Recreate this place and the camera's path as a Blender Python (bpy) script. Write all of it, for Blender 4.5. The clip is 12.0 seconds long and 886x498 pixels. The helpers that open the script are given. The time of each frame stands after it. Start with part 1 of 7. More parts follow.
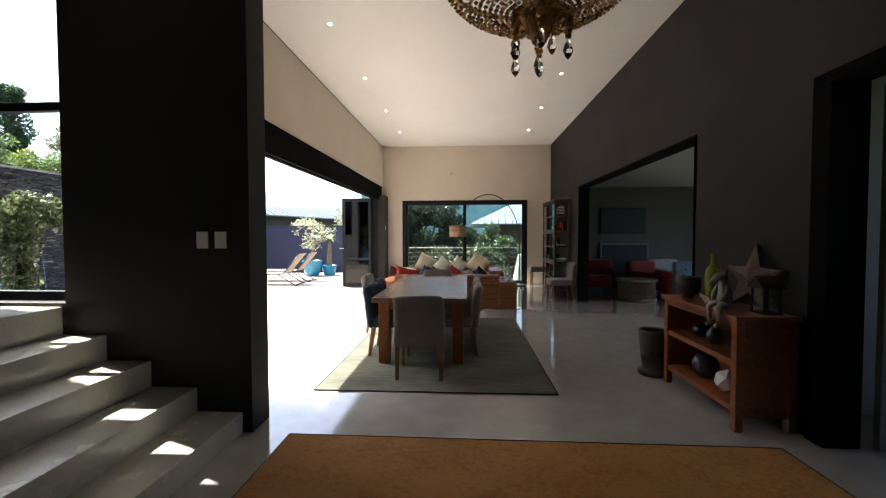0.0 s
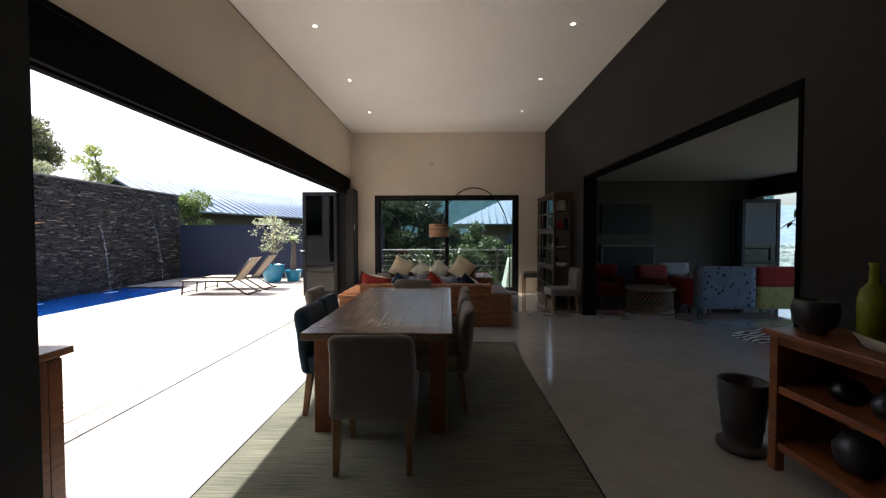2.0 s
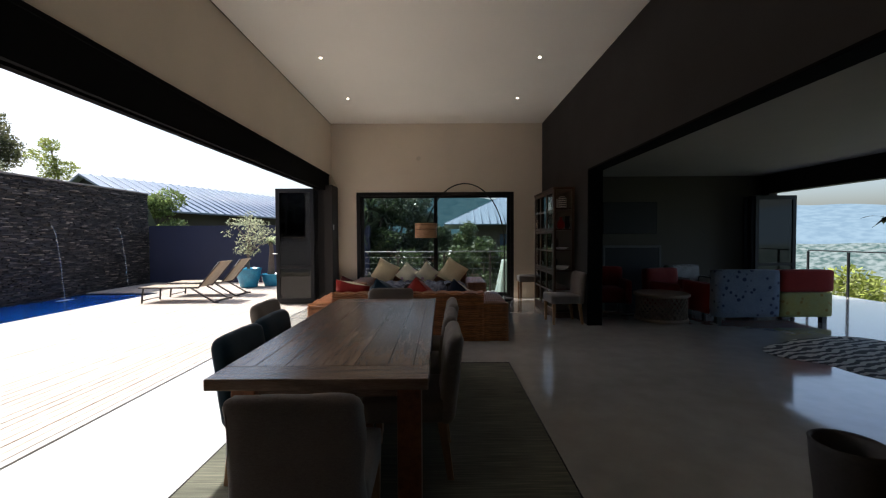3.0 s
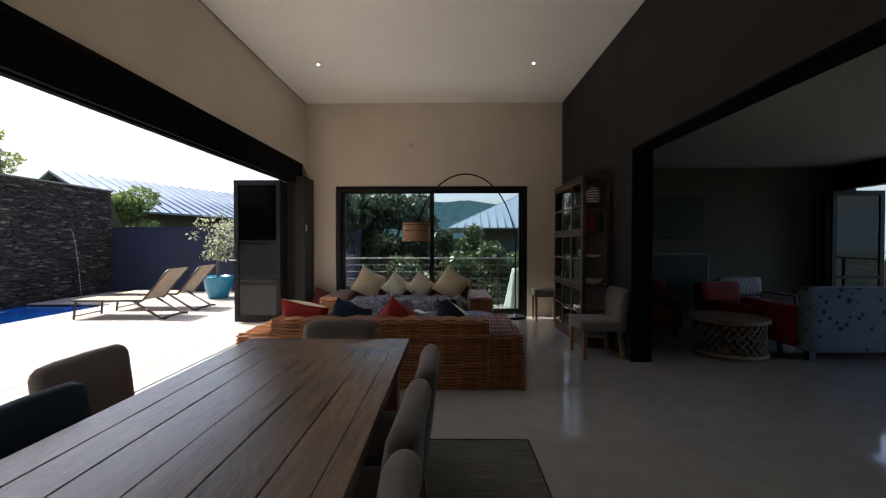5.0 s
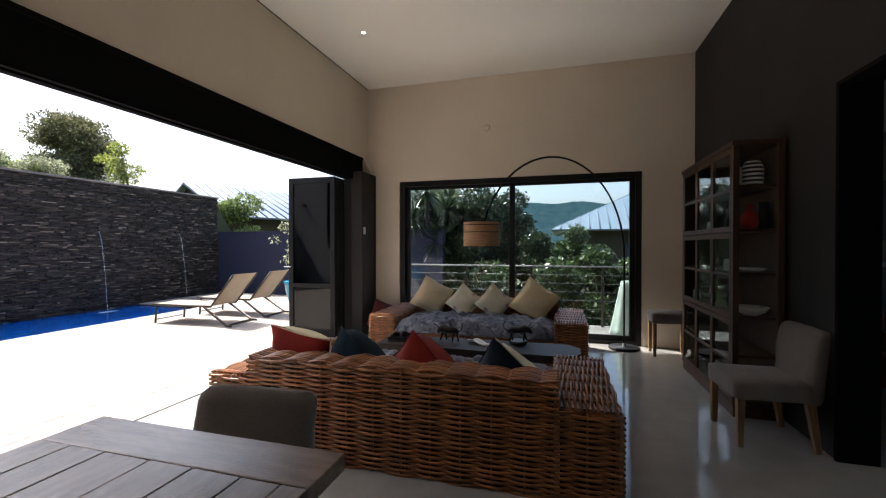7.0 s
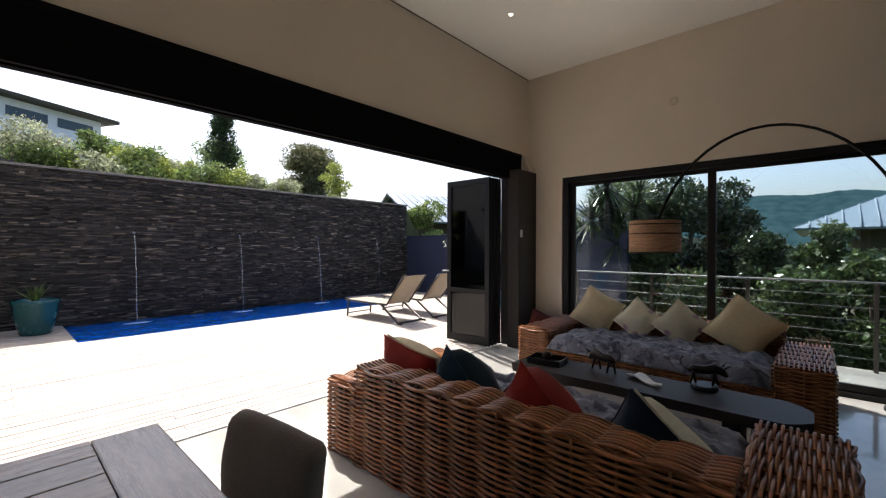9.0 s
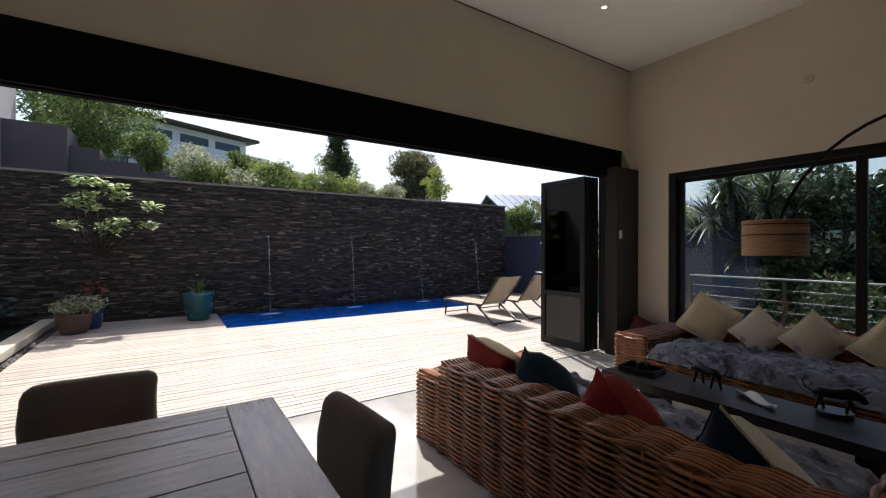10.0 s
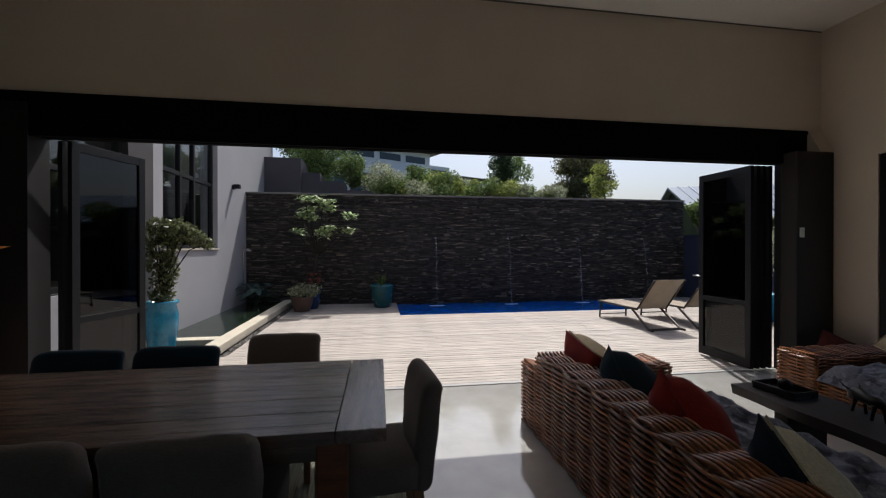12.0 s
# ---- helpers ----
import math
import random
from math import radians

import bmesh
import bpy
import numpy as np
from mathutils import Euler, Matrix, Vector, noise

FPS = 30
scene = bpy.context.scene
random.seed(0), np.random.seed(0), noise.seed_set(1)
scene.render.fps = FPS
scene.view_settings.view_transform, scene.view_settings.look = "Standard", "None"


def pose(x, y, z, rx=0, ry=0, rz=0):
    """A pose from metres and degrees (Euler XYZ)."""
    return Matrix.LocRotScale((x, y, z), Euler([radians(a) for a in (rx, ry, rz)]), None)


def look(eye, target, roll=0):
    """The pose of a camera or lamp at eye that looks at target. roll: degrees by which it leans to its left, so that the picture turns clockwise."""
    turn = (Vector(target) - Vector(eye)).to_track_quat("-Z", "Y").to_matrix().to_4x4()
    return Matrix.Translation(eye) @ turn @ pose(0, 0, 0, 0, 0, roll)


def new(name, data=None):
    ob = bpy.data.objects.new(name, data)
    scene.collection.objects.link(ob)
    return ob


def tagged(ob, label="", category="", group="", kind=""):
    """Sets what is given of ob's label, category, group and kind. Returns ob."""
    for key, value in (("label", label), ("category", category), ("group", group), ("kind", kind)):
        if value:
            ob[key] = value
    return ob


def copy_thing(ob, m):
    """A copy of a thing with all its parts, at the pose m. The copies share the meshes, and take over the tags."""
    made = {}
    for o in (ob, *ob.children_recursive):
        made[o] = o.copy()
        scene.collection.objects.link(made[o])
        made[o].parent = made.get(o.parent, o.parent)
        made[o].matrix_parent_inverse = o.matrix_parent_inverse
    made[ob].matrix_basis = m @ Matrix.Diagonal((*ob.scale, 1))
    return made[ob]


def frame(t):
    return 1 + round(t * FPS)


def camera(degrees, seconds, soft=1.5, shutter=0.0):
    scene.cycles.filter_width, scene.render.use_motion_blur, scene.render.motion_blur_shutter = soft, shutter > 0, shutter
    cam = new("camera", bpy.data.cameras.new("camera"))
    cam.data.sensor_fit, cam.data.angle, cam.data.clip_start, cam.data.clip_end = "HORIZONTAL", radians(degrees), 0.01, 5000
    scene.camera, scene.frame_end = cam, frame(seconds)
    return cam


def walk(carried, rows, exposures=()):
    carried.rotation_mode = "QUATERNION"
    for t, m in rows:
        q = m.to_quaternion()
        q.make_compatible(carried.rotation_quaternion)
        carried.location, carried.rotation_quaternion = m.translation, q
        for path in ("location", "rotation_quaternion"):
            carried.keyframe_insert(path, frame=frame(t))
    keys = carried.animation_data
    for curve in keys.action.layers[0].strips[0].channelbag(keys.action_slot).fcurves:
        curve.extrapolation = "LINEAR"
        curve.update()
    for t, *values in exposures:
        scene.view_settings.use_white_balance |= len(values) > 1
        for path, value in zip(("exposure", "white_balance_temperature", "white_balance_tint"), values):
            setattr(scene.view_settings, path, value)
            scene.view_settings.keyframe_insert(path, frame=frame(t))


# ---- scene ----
cam = camera(94.4, 12.0, 1.2)
PATH = [
    (0, (0.058, 0.605, 1.424), (-0.057, 2.601, 1.359), -0.1),
    (0.5, (0.072, 0.943, 1.412), (-0.036, 2.939, 1.346), -0.0),
    (1, (0.064, 1.351, 1.414), (-0.018, 3.349, 1.349), -0.0),
    (1.5, (0.048, 1.759, 1.421), (-0.003, 3.758, 1.357), 0.0),
    (2, (0.036, 2.203, 1.402), (0.01, 4.202, 1.343), -0.1),
    (2.5, (0.059, 2.628, 1.407), (0.058, 4.627, 1.35), 0.0),
    (3, (0.124, 3.07, 1.399), (0.133, 5.069, 1.344), -0.3),
    (5, (0.317, 4.756, 1.377), (0.29, 6.755, 1.347), -0.0),
    (5.5, (0.405, 5.134, 1.386), (0.293, 7.13, 1.367), -0.0),
    (6, (0.509, 5.549, 1.374), (0.285, 7.536, 1.36), 0.0),
    (6.5, (0.59, 5.911, 1.388), (0.238, 7.879, 1.376), 0.1),
    (7, (0.704, 6.252, 1.403), (0.155, 8.175, 1.388), -0.0),
    (9, (0.892, 6.964, 1.429), (-0.453, 8.444, 1.424), 0.2),
    (9.5, (0.94, 6.98, 1.418), (-0.57, 8.291, 1.414), 0.1),
    (10, (1.077, 6.996, 1.455), (-0.591, 8.099, 1.45), 0.1),
    (10.5, (1.198, 7.076, 1.454), (-0.576, 7.999, 1.45), 0.1),
    (11, (1.38, 7.212, 1.462), (-0.487, 7.929, 1.454), 0.2),
    (11.5, (1.523, 7.283, 1.466), (-0.407, 7.805, 1.456), 0.0),
    (12, (1.696, 7.359, 1.475), (-0.279, 7.67, 1.466), -0.0),
]
walk(cam, [(t, look(eye, target, roll)) for t, eye, target, roll in PATH], [(0, 2.25, 6250, 10), (1, 2.02, 6250, 10), (2, 1.42, 6250, 10), (3, 0.87, 6200, 10), (5, 0.98, 6200, 10), (7, 1.18, 6200, 10), (9, 0.88, 6200, 10), (10, 0.45, 6150, 10), (11, 0.0, 6050, 10), (12, -0.25, 6000, 10)])

SUN, SKY = 5.0, 0.15
# ---- place ----
# world, sun
SUN_EL, SUN_X, SUN_Y = radians(57), -0.93, 0.37
world = bpy.data.worlds.new("world")
scene.world = world
world.use_nodes = True
wn = world.node_tree
sky = wn.nodes.new("ShaderNodeTexSky")
sky.sky_type, sky.sun_disc, sky.sun_elevation = "NISHITA", False, SUN_EL
sky.sun_rotation = math.atan2(SUN_X, SUN_Y)
sky.air_density, sky.dust_density, sky.ozone_density = 1.0, 4.5, 1.0
wn.links.new(sky.outputs[0], wn.nodes["Background"].inputs[0])
wn.nodes["Background"].inputs[1].default_value = SKY
sun = new("sun", bpy.data.lights.new("sun", "SUN"))
sun.data.energy, sun.data.angle, sun.data.color = SUN, radians(0.53), (1.0, 0.95, 0.86)
sun.matrix_world = look((SUN_X * 40, SUN_Y * 40, 40 * math.tan(SUN_EL)), (0, 0, 0))


# ---- materials ----
def srgb(h):
    c = [int(h[i:i + 2], 16) / 255 for i in (0, 2, 4)]
    return tuple(v / 12.92 if v <= 0.04045 else ((v + 0.055) / 1.055) ** 2.4 for v in c)


def node_mat(name):
    m = bpy.data.materials.new(name)
    m.use_nodes = True
    t = m.node_tree
    return m, t, t.nodes["Principled BSDF"]


def ramp(t, fac, stops):
    r = t.nodes.new("ShaderNodeValToRGB")
    while len(r.color_ramp.elements) < len(stops):
        r.color_ramp.elements.new(0.5)
    for e, (p, c) in zip(r.color_ramp.elements, stops):
        e.position, e.color = p, (*c, 1)
    t.links.new(fac, r.inputs[0])
    return r.outputs[0]


def tex(t, kind, scale, stretch=(1, 1, 1), detail=4.0, rot=(0, 0, 0), space="Object"):
    co = t.nodes.new("ShaderNodeTexCoord")
    mp = t.nodes.new("ShaderNodeMapping")
    mp.inputs["Scale"].default_value = stretch
    mp.inputs["Rotation"].default_value = rot
    t.links.new(co.outputs[space], mp.inputs[0])
    n = t.nodes.new("ShaderNodeTex" + kind)
    n.inputs["Scale"].default_value = scale
    if kind == "Noise":
        n.inputs["Detail"].default_value = detail
    t.links.new(mp.outputs[0], n.inputs["Vector"])
    return n


def mixc(t, fac, a, b, mode="MIX"):
    m = t.nodes.new("ShaderNodeMix")
    m.data_type, m.blend_type = "RGBA", mode
    for sock, v in ((m.inputs[0], fac), (m.inputs[6], a), (m.inputs[7], b)):
        if isinstance(v, (int, float)):
            sock.default_value = v
        elif isinstance(v, tuple):
            sock.default_value = (*v, 1)
        else:
            t.links.new(v, sock)
    return m.outputs[2]


def bump(t, b, height, strength=0.3, dist=0.01):
    n = t.nodes.new("ShaderNodeBump")
    n.inputs["Strength"].default_value, n.inputs["Distance"].default_value = strength, dist
    t.links.new(height, n.inputs["Height"])
    t.links.new(n.outputs[0], b.inputs["Normal"])


def scaled(c, k):
    return tuple(min(1.0, v * k) for v in c)


def plain(name, c, rough=0.6, metal=0.0, var=0.15, scale=3.0, fine=60.0, bumps=0.15, stretch=(1, 1, 1), spread=0.0, spec=0.5):
    """Two scales of colour variation, a fine relief; spread varies piece by piece."""
    m, t, b = node_mat(name)
    big, small = tex(t, "Noise", scale, stretch), tex(t, "Noise", fine, stretch, 3.0)
    col = ramp(t, big.outputs["Fac"], [(0.3, scaled(c, 1 - var)), (0.7, scaled(c, 1 + var))])
    col = mixc(t, 0.25, col, ramp(t, small.outputs["Fac"], [(0.3, scaled(c, 1 - 2 * var)), (0.7, scaled(c, 1 + 2 * var))]))
    if spread:
        oi = t.nodes.new("ShaderNodeObjectInfo")
        geo = t.nodes.new("ShaderNodeNewGeometry")
        add = t.nodes.new("ShaderNodeMath")
        add.operation = "ADD"
        t.links.new(oi.outputs["Random"], add.inputs[0])
        t.links.new(geo.outputs["Random Per Island"], add.inputs[1])
        fr = t.nodes.new("ShaderNodeMath")
        fr.operation = "FRACT"
        t.links.new(add.outputs[0], fr.inputs[0])
        k = ramp(t, fr.outputs[0], [(0.0, (1 - spread,) * 3), (1.0, (1 + 0.0,) * 3)])
        col = mixc(t, 1.0, col, k, "MULTIPLY")
    t.links.new(col, b.inputs["Base Color"])
    b.inputs["Roughness"].default_value, b.inputs["Metallic"].default_value = rough, metal
    b.inputs["Specular IOR Level"].default_value = spec
    rr = t.nodes.new("ShaderNodeMapRange")
    rr.inputs["To Min"].default_value, rr.inputs["To Max"].default_value = max(0.02, rough - 0.1), min(1, rough + 0.1)
    t.links.new(big.outputs["Fac"], rr.inputs[0])
    t.links.new(rr.outputs[0], b.inputs["Roughness"])
    if bumps:
        bump(t, b, small.outputs["Fac"], bumps, 0.004)
    return m


def wood(name, dark, light, rough=0.45, along=(1, 8, 8), scale=4.0, spread=0.15, bumps=0.25):
    m, t, b = node_mat(name)
    grain = tex(t, "Noise", scale, along, 6.0)
    fine = tex(t, "Noise", scale * 7, along, 4.0)
    wear = tex(t, "Noise", 2.0)
    col = ramp(t, grain.outputs["Fac"], [(0.28, dark), (0.5, scaled([(a + c) / 2 for a, c in zip(dark, light)], 1)), (0.72, light)])
    col = mixc(t, 0.35, col, ramp(t, fine.outputs["Fac"], [(0.3, scaled(dark, 0.7)), (0.7, light)]))
    col = mixc(t, 1.0, col, ramp(t, wear.outputs["Fac"], [(0.3, (0.78,) * 3), (0.7, (1.0,) * 3)]), "MULTIPLY")
    if spread:
        oi = t.nodes.new("ShaderNodeObjectInfo")
        col = mixc(t, 1.0, col, ramp(t, oi.outputs["Random"], [(0, (1 - spread,) * 3), (1, (1, 1, 1))]), "MULTIPLY")
    t.links.new(col, b.inputs["Base Color"])
    b.inputs["Roughness"].default_value = rough
    bump(t, b, fine.outputs["Fac"], bumps, 0.003)
    return m


def weave(name, c, c2, scale=260.0, rough=0.9, spots=0.0, spot=(0, 0, 0), mottle=None):
    """Cloth: a crossed thread relief over soft mottling."""
    m, t, b = node_mat(name)
    big = tex(t, "Noise", 5.0)
    col = ramp(t, big.outputs["Fac"], [(0.3, c), (0.7, c2)])
    th = tex(t, "Noise", scale, (1, 0.25, 1), 2.0)
    th2 = tex(t, "Noise", scale, (0.25, 1, 1), 2.0)
    k = mixc(t, 0.5, th.outputs["Fac"], th2.outputs["Fac"])
    col = mixc(t, 0.3, col, ramp(t, k, [(0.35, scaled(c, 0.55)), (0.65, scaled(c2, 1.3))]))
    if spots:
        v = tex(t, "Voronoi", spots)
        n = tex(t, "Noise", spots * 0.8)
        f = ramp(t, mixc(t, 0.35, v.outputs["Distance"], n.outputs["Fac"]), [(0.30, (1, 1, 1)), (0.36, (0, 0, 0))])
        col = mixc(t, f, col, spot)
    if mottle:
        pet = tex(t, "Noise", 9.0, detail=5)
        pet.inputs["Distortion"].default_value = 1.2
        col = mixc(t, ramp(t, pet.outputs["Fac"], [(0.50, (0, 0, 0)), (0.60, (0.75, 0.75, 0.75))]), col, mottle)
        pal = tex(t, "Noise", 14.0, (1, 1.3, 1), detail=4)
        col = mixc(t, ramp(t, pal.outputs["Fac"], [(0.56, (0, 0, 0)), (0.66, (0.6, 0.6, 0.6))]), col, scaled(c2, 1.5))
    t.links.new(col, b.inputs["Base Color"])
    b.inputs["Roughness"].default_value = rough
    b.inputs["Sheen Weight"].default_value = 0.15
    b.inputs["Specular IOR Level"].default_value = 0.2
    bump(t, b, k, 0.35, 0.002)
    return m


def glass(name, tint=(1, 1, 1), gloss=0.02):
    m = bpy.data.materials.new(name)
    m.use_nodes = True
    t = m.node_tree
    t.nodes.clear()
    out, tr, gl, mx, lw, pw, sc = [t.nodes.new("ShaderNode" + k) for k in ("OutputMaterial", "BsdfTransparent", "BsdfGlossy", "MixShader", "LayerWeight", "Math", "Math")]
    tr.inputs[0].default_value = (*tint, 1)
    gl.inputs["Roughness"].default_value = gloss
    pw.operation, sc.operation = "POWER", "MULTIPLY_ADD"
    pw.inputs[1].default_value = 5.0
    sc.inputs[1].default_value, sc.inputs[2].default_value = 0.95, 0.045
    t.links.new(lw.outputs["Facing"], pw.inputs[0])
    t.links.new(pw.outputs[0], sc.inputs[0])
    t.links.new(sc.outputs[0], mx.inputs[0])
    t.links.new(tr.outputs[0], mx.inputs[1])
    t.links.new(gl.outputs[0], mx.inputs[2])
    t.links.new(mx.outputs[0], out.inputs[0])
    return m


def glow(name, c, strength):
    m, t, b = node_mat(name)
    b.inputs["Base Color"].default_value = (*c, 1)
    b.inputs["Emission Color"].default_value = (*c, 1)
    b.inputs["Emission Strength"].default_value = strength
    return m


def concrete_floor():
    m, t, b = node_mat("polished_screed")
    big, mid, fine = tex(t, "Noise", 0.7, detail=5), tex(t, "Noise", 5.0, detail=6), tex(t, "Noise", 90.0)
    col = ramp(t, big.outputs["Fac"], [(0.3, (0.33, 0.317, 0.295)), (0.7, (0.44, 0.423, 0.39))])
    col = mixc(t, 0.4, col, ramp(t, mid.outputs["Fac"], [(0.3, (0.32, 0.305, 0.283)), (0.7, (0.47, 0.45, 0.42))]))
    t.links.new(col, b.inputs["Base Color"])
    rr = t.nodes.new("ShaderNodeMapRange")
    rr.inputs["To Min"].default_value, rr.inputs["To Max"].default_value = 0.05, 0.15
    t.links.new(mid.outputs["Fac"], rr.inputs[0])
    t.links.new(rr.outputs[0], b.inputs["Roughness"])
    b.inputs["Coat Weight"].default_value = 0.6
    b.inputs["Coat Roughness"].default_value = 0.05
    bump(t, b, mid.outputs["Fac"], 0.08, 0.004)
    return m


M_SCREED = concrete_floor()
M_BEIGE = plain("beige_plaster", (0.70, 0.61, 0.50), 0.85, var=0.05, scale=1.2, fine=120, bumps=0.12)
M_CEIL = plain("ceiling_paint", (0.88, 0.84, 0.775), 0.8, var=0.03, scale=0.8, fine=150, bumps=0.05)
M_DARK = plain("charcoal_brown_paint", (0.0112, 0.0086, 0.0080), 0.72, var=0.08, scale=1.5, fine=140, bumps=0.12)
M_BLACK = plain("black_aluminium", (0.008, 0.008, 0.009), 0.55, spec=0.3, var=0.15, scale=6, fine=200, bumps=0.03)
M_GREY = plain("grey_render", (0.33, 0.32, 0.33), 0.9, var=0.06, scale=1.2, fine=80, bumps=0.3)
M_NAVY = plain("navy_render", (0.026, 0.031, 0.062), 0.85, var=0.1, scale=1.3, fine=90, bumps=0.3)
M_LINTEL = plain("matt_black_steel", (0.006, 0.006, 0.0065), 0.95, var=0.15, scale=6, fine=200, bumps=0.03, spec=0.05)
# beige darkened for the lounge ceiling; the room's dimness is in this colour
M_DIM = plain("dimmed_beige_paint", (0.36, 0.335, 0.285), 0.85, var=0.04)
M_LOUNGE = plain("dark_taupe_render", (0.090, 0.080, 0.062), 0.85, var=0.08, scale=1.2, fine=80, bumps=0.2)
M_GLASS = glass("clear_glass", (0.90, 0.94, 0.95))
M_DECK = wood("weathered_decking", (0.40, 0.34, 0.285), (0.65, 0.57, 0.50), 0.65, (8, 1, 8), 5.0, 0.22)
def ledgestone():
    """Slate, dark for the most part, with a few pale warm stones among them."""
    m, t, b = node_mat("slate_ledgestone")
    oi, geo, add, fr_ = [t.nodes.new("ShaderNode" + k) for k in ("ObjectInfo", "NewGeometry", "Math", "Math")]
    add.operation, fr_.operation = "ADD", "FRACT"
    t.links.new(oi.outputs["Random"], add.inputs[0])
    t.links.new(geo.outputs["Random Per Island"], add.inputs[1])
    t.links.new(add.outputs[0], fr_.inputs[0])
    col = ramp(t, fr_.outputs[0], [(0.0, (0.016, 0.014, 0.015)), (0.45, (0.048, 0.042, 0.041)), (0.80, (0.080, 0.068, 0.061)), (0.94, (0.17, 0.14, 0.118)), (1.0, (0.33, 0.28, 0.225))])
    n1, n2 = tex(t, "Noise", 9.0, detail=5), tex(t, "Noise", 60.0)
    col = mixc(t, 1.0, col, ramp(t, n1.outputs["Fac"], [(0.3, (0.6,) * 3), (0.7, (1.15,) * 3)]), "MULTIPLY")
    t.links.new(col, b.inputs["Base Color"])
    b.inputs["Roughness"].default_value = 0.7
    bump(t, b, n2.outputs["Fac"], 0.8, 0.004)
    return m


M_STONE = ledgestone()
M_MORTAR = plain("dark_backing", (0.02, 0.018, 0.018), 0.95, var=0.2)
M_STAIR = plain("stair_screed", (0.50, 0.48, 0.41), 0.25, var=0.08, scale=3, fine=70, bumps=0.05)
M_OAK = wood("brown_table_wood", (0.14, 0.088, 0.060), (0.36, 0.245, 0.17), 0.24, (9, 1, 9), 4.0, 0.25, 0.4)
M_LEG = wood("chair_leg_wood", (0.22, 0.11, 0.045), (0.42, 0.24, 0.11), 0.45, (8, 8, 1), 5.0, 0.1)
M_REDWOOD = wood("red_brown_wood", (0.16, 0.045, 0.014), (0.42, 0.14, 0.045), 0.32, (8, 1, 8), 4.0, 0.15)
M_LINEN = weave("taupe_linen", (0.155, 0.13, 0.112), (0.205, 0.175, 0.15))
M_TEAL = weave("petrol_velvet", (0.006, 0.022, 0.038), (0.010, 0.034, 0.056), 200)


# ---- building blocks ----
def box(bm, x0, x1, y0, y1, z0, z1, bev=0.0, m=None):
    vs = [bm.verts.new(v) for v in ((x0, y0, z0), (x1, y0, z0), (x1, y1, z0), (x0, y1, z0), (x0, y0, z1), (x1, y0, z1), (x1, y1, z1), (x0, y1, z1))]
    fs = [bm.faces.new([vs[i] for i in f]) for f in ((3, 2, 1, 0), (4, 5, 6, 7), (0, 1, 5, 4), (1, 2, 6, 5), (2, 3, 7, 6), (3, 0, 4, 7))]
    if m is not None:
        bmesh.ops.transform(bm, matrix=m, verts=vs)
    if bev:
        bmesh.ops.bevel(bm, geom=list({e for f in fs for e in f.edges}), offset=bev, segments=2, affect="EDGES", profile=0.6)
    return vs


def ring_pts(c, u, v, r, n):
    return [c + u * (r * math.cos(2 * math.pi * i / n)) + v * (r * math.sin(2 * math.pi * i / n)) for i in range(n)]


def tube(bm, pts, rad, n=8, caps=True):
    """A round bar through pts; rad is one radius or one for each point."""
    pts = [Vector(p) for p in pts]
    rads = rad if isinstance(rad, (list, tuple)) else [rad] * len(pts)
    rows, u = [], None
    for i, p in enumerate(pts):
        d = (pts[min(i + 1, len(pts) - 1)] - pts[max(i - 1, 0)]).normalized()
        if u is None:
            u = d.orthogonal().normalized()
        u = (u - d * u.dot(d)).normalized()
        rows.append([bm.verts.new(q) for q in ring_pts(p, u, d.cross(u), rads[i], n)])
    for a, b in zip(rows, rows[1:]):
        for i in range(n):
            bm.faces.new((a[i], a[(i + 1) % n], b[(i + 1) % n], b[i])).smooth = True
    if caps:
        bm.faces.new(rows[0][::-1])
        bm.faces.new(rows[-1])


def lathe(bm, prof, n=24, c=(0, 0), smooth=True):
    """Turned shape: prof is (radius, height) from the bottom up."""
    rows = [[bm.verts.new((c[0] + r * math.cos(2 * math.pi * i / n), c[1] + r * math.sin(2 * math.pi * i / n), z)) for i in range(n)] for r, z in prof]
    for a, b in zip(rows, rows[1:]):
        for i in range(n):
            bm.faces.new((a[i], a[(i + 1) % n], b[(i + 1) % n], b[i])).smooth = smooth
    bm.faces.new(rows[0][::-1])
    bm.faces.new(rows[-1])


def cushion(bm, w, h, d, m=None, n=10, corner=0.5):
    """A stuffed square cushion in the xz plane, pinched at its rim."""
    grids = []
    for s in (1, -1):
        g = []
        for i in range(n + 1):
            row = []
            for j in range(n + 1):
                a, b = 2 * i / n - 1, 2 * j / n - 1
                f = max(0.0, (1 - a * a) * (1 - b * b)) ** 0.42
                pull = 1 - 0.09 * (1 - abs(a) ** 2) * abs(b) ** 3 - 0.09 * (1 - abs(b) ** 2) * abs(a) ** 3
                wr = 0.012 * noise.noise(Vector((a * 3, b * 3, s * 5 + w)))
                row.append(Vector((a * w / 2 * pull, s * (d / 2 * f + wr * f), b * h / 2 * pull)))
            g.append(row)
        grids.append(g)
    for s, g in zip((1, -1), grids):
        vv = [[bm.verts.new((m @ p) if m is not None else p) for p in row] for row in g]
        for i in range(n):
            for j in range(n):
                q = (vv[i][j], vv[i][j + 1], vv[i + 1][j + 1], vv[i + 1][j])
                bm.faces.new(q if s > 0 else q[::-1]).smooth = True


def mesh_of(name, bm, mat):
    me = bpy.data.meshes.new(name)
    bmesh.ops.recalc_face_normals(bm, faces=bm.faces)
    bm.to_mesh(me)
    bm.free()
    me.materials.append(mat)
    return me


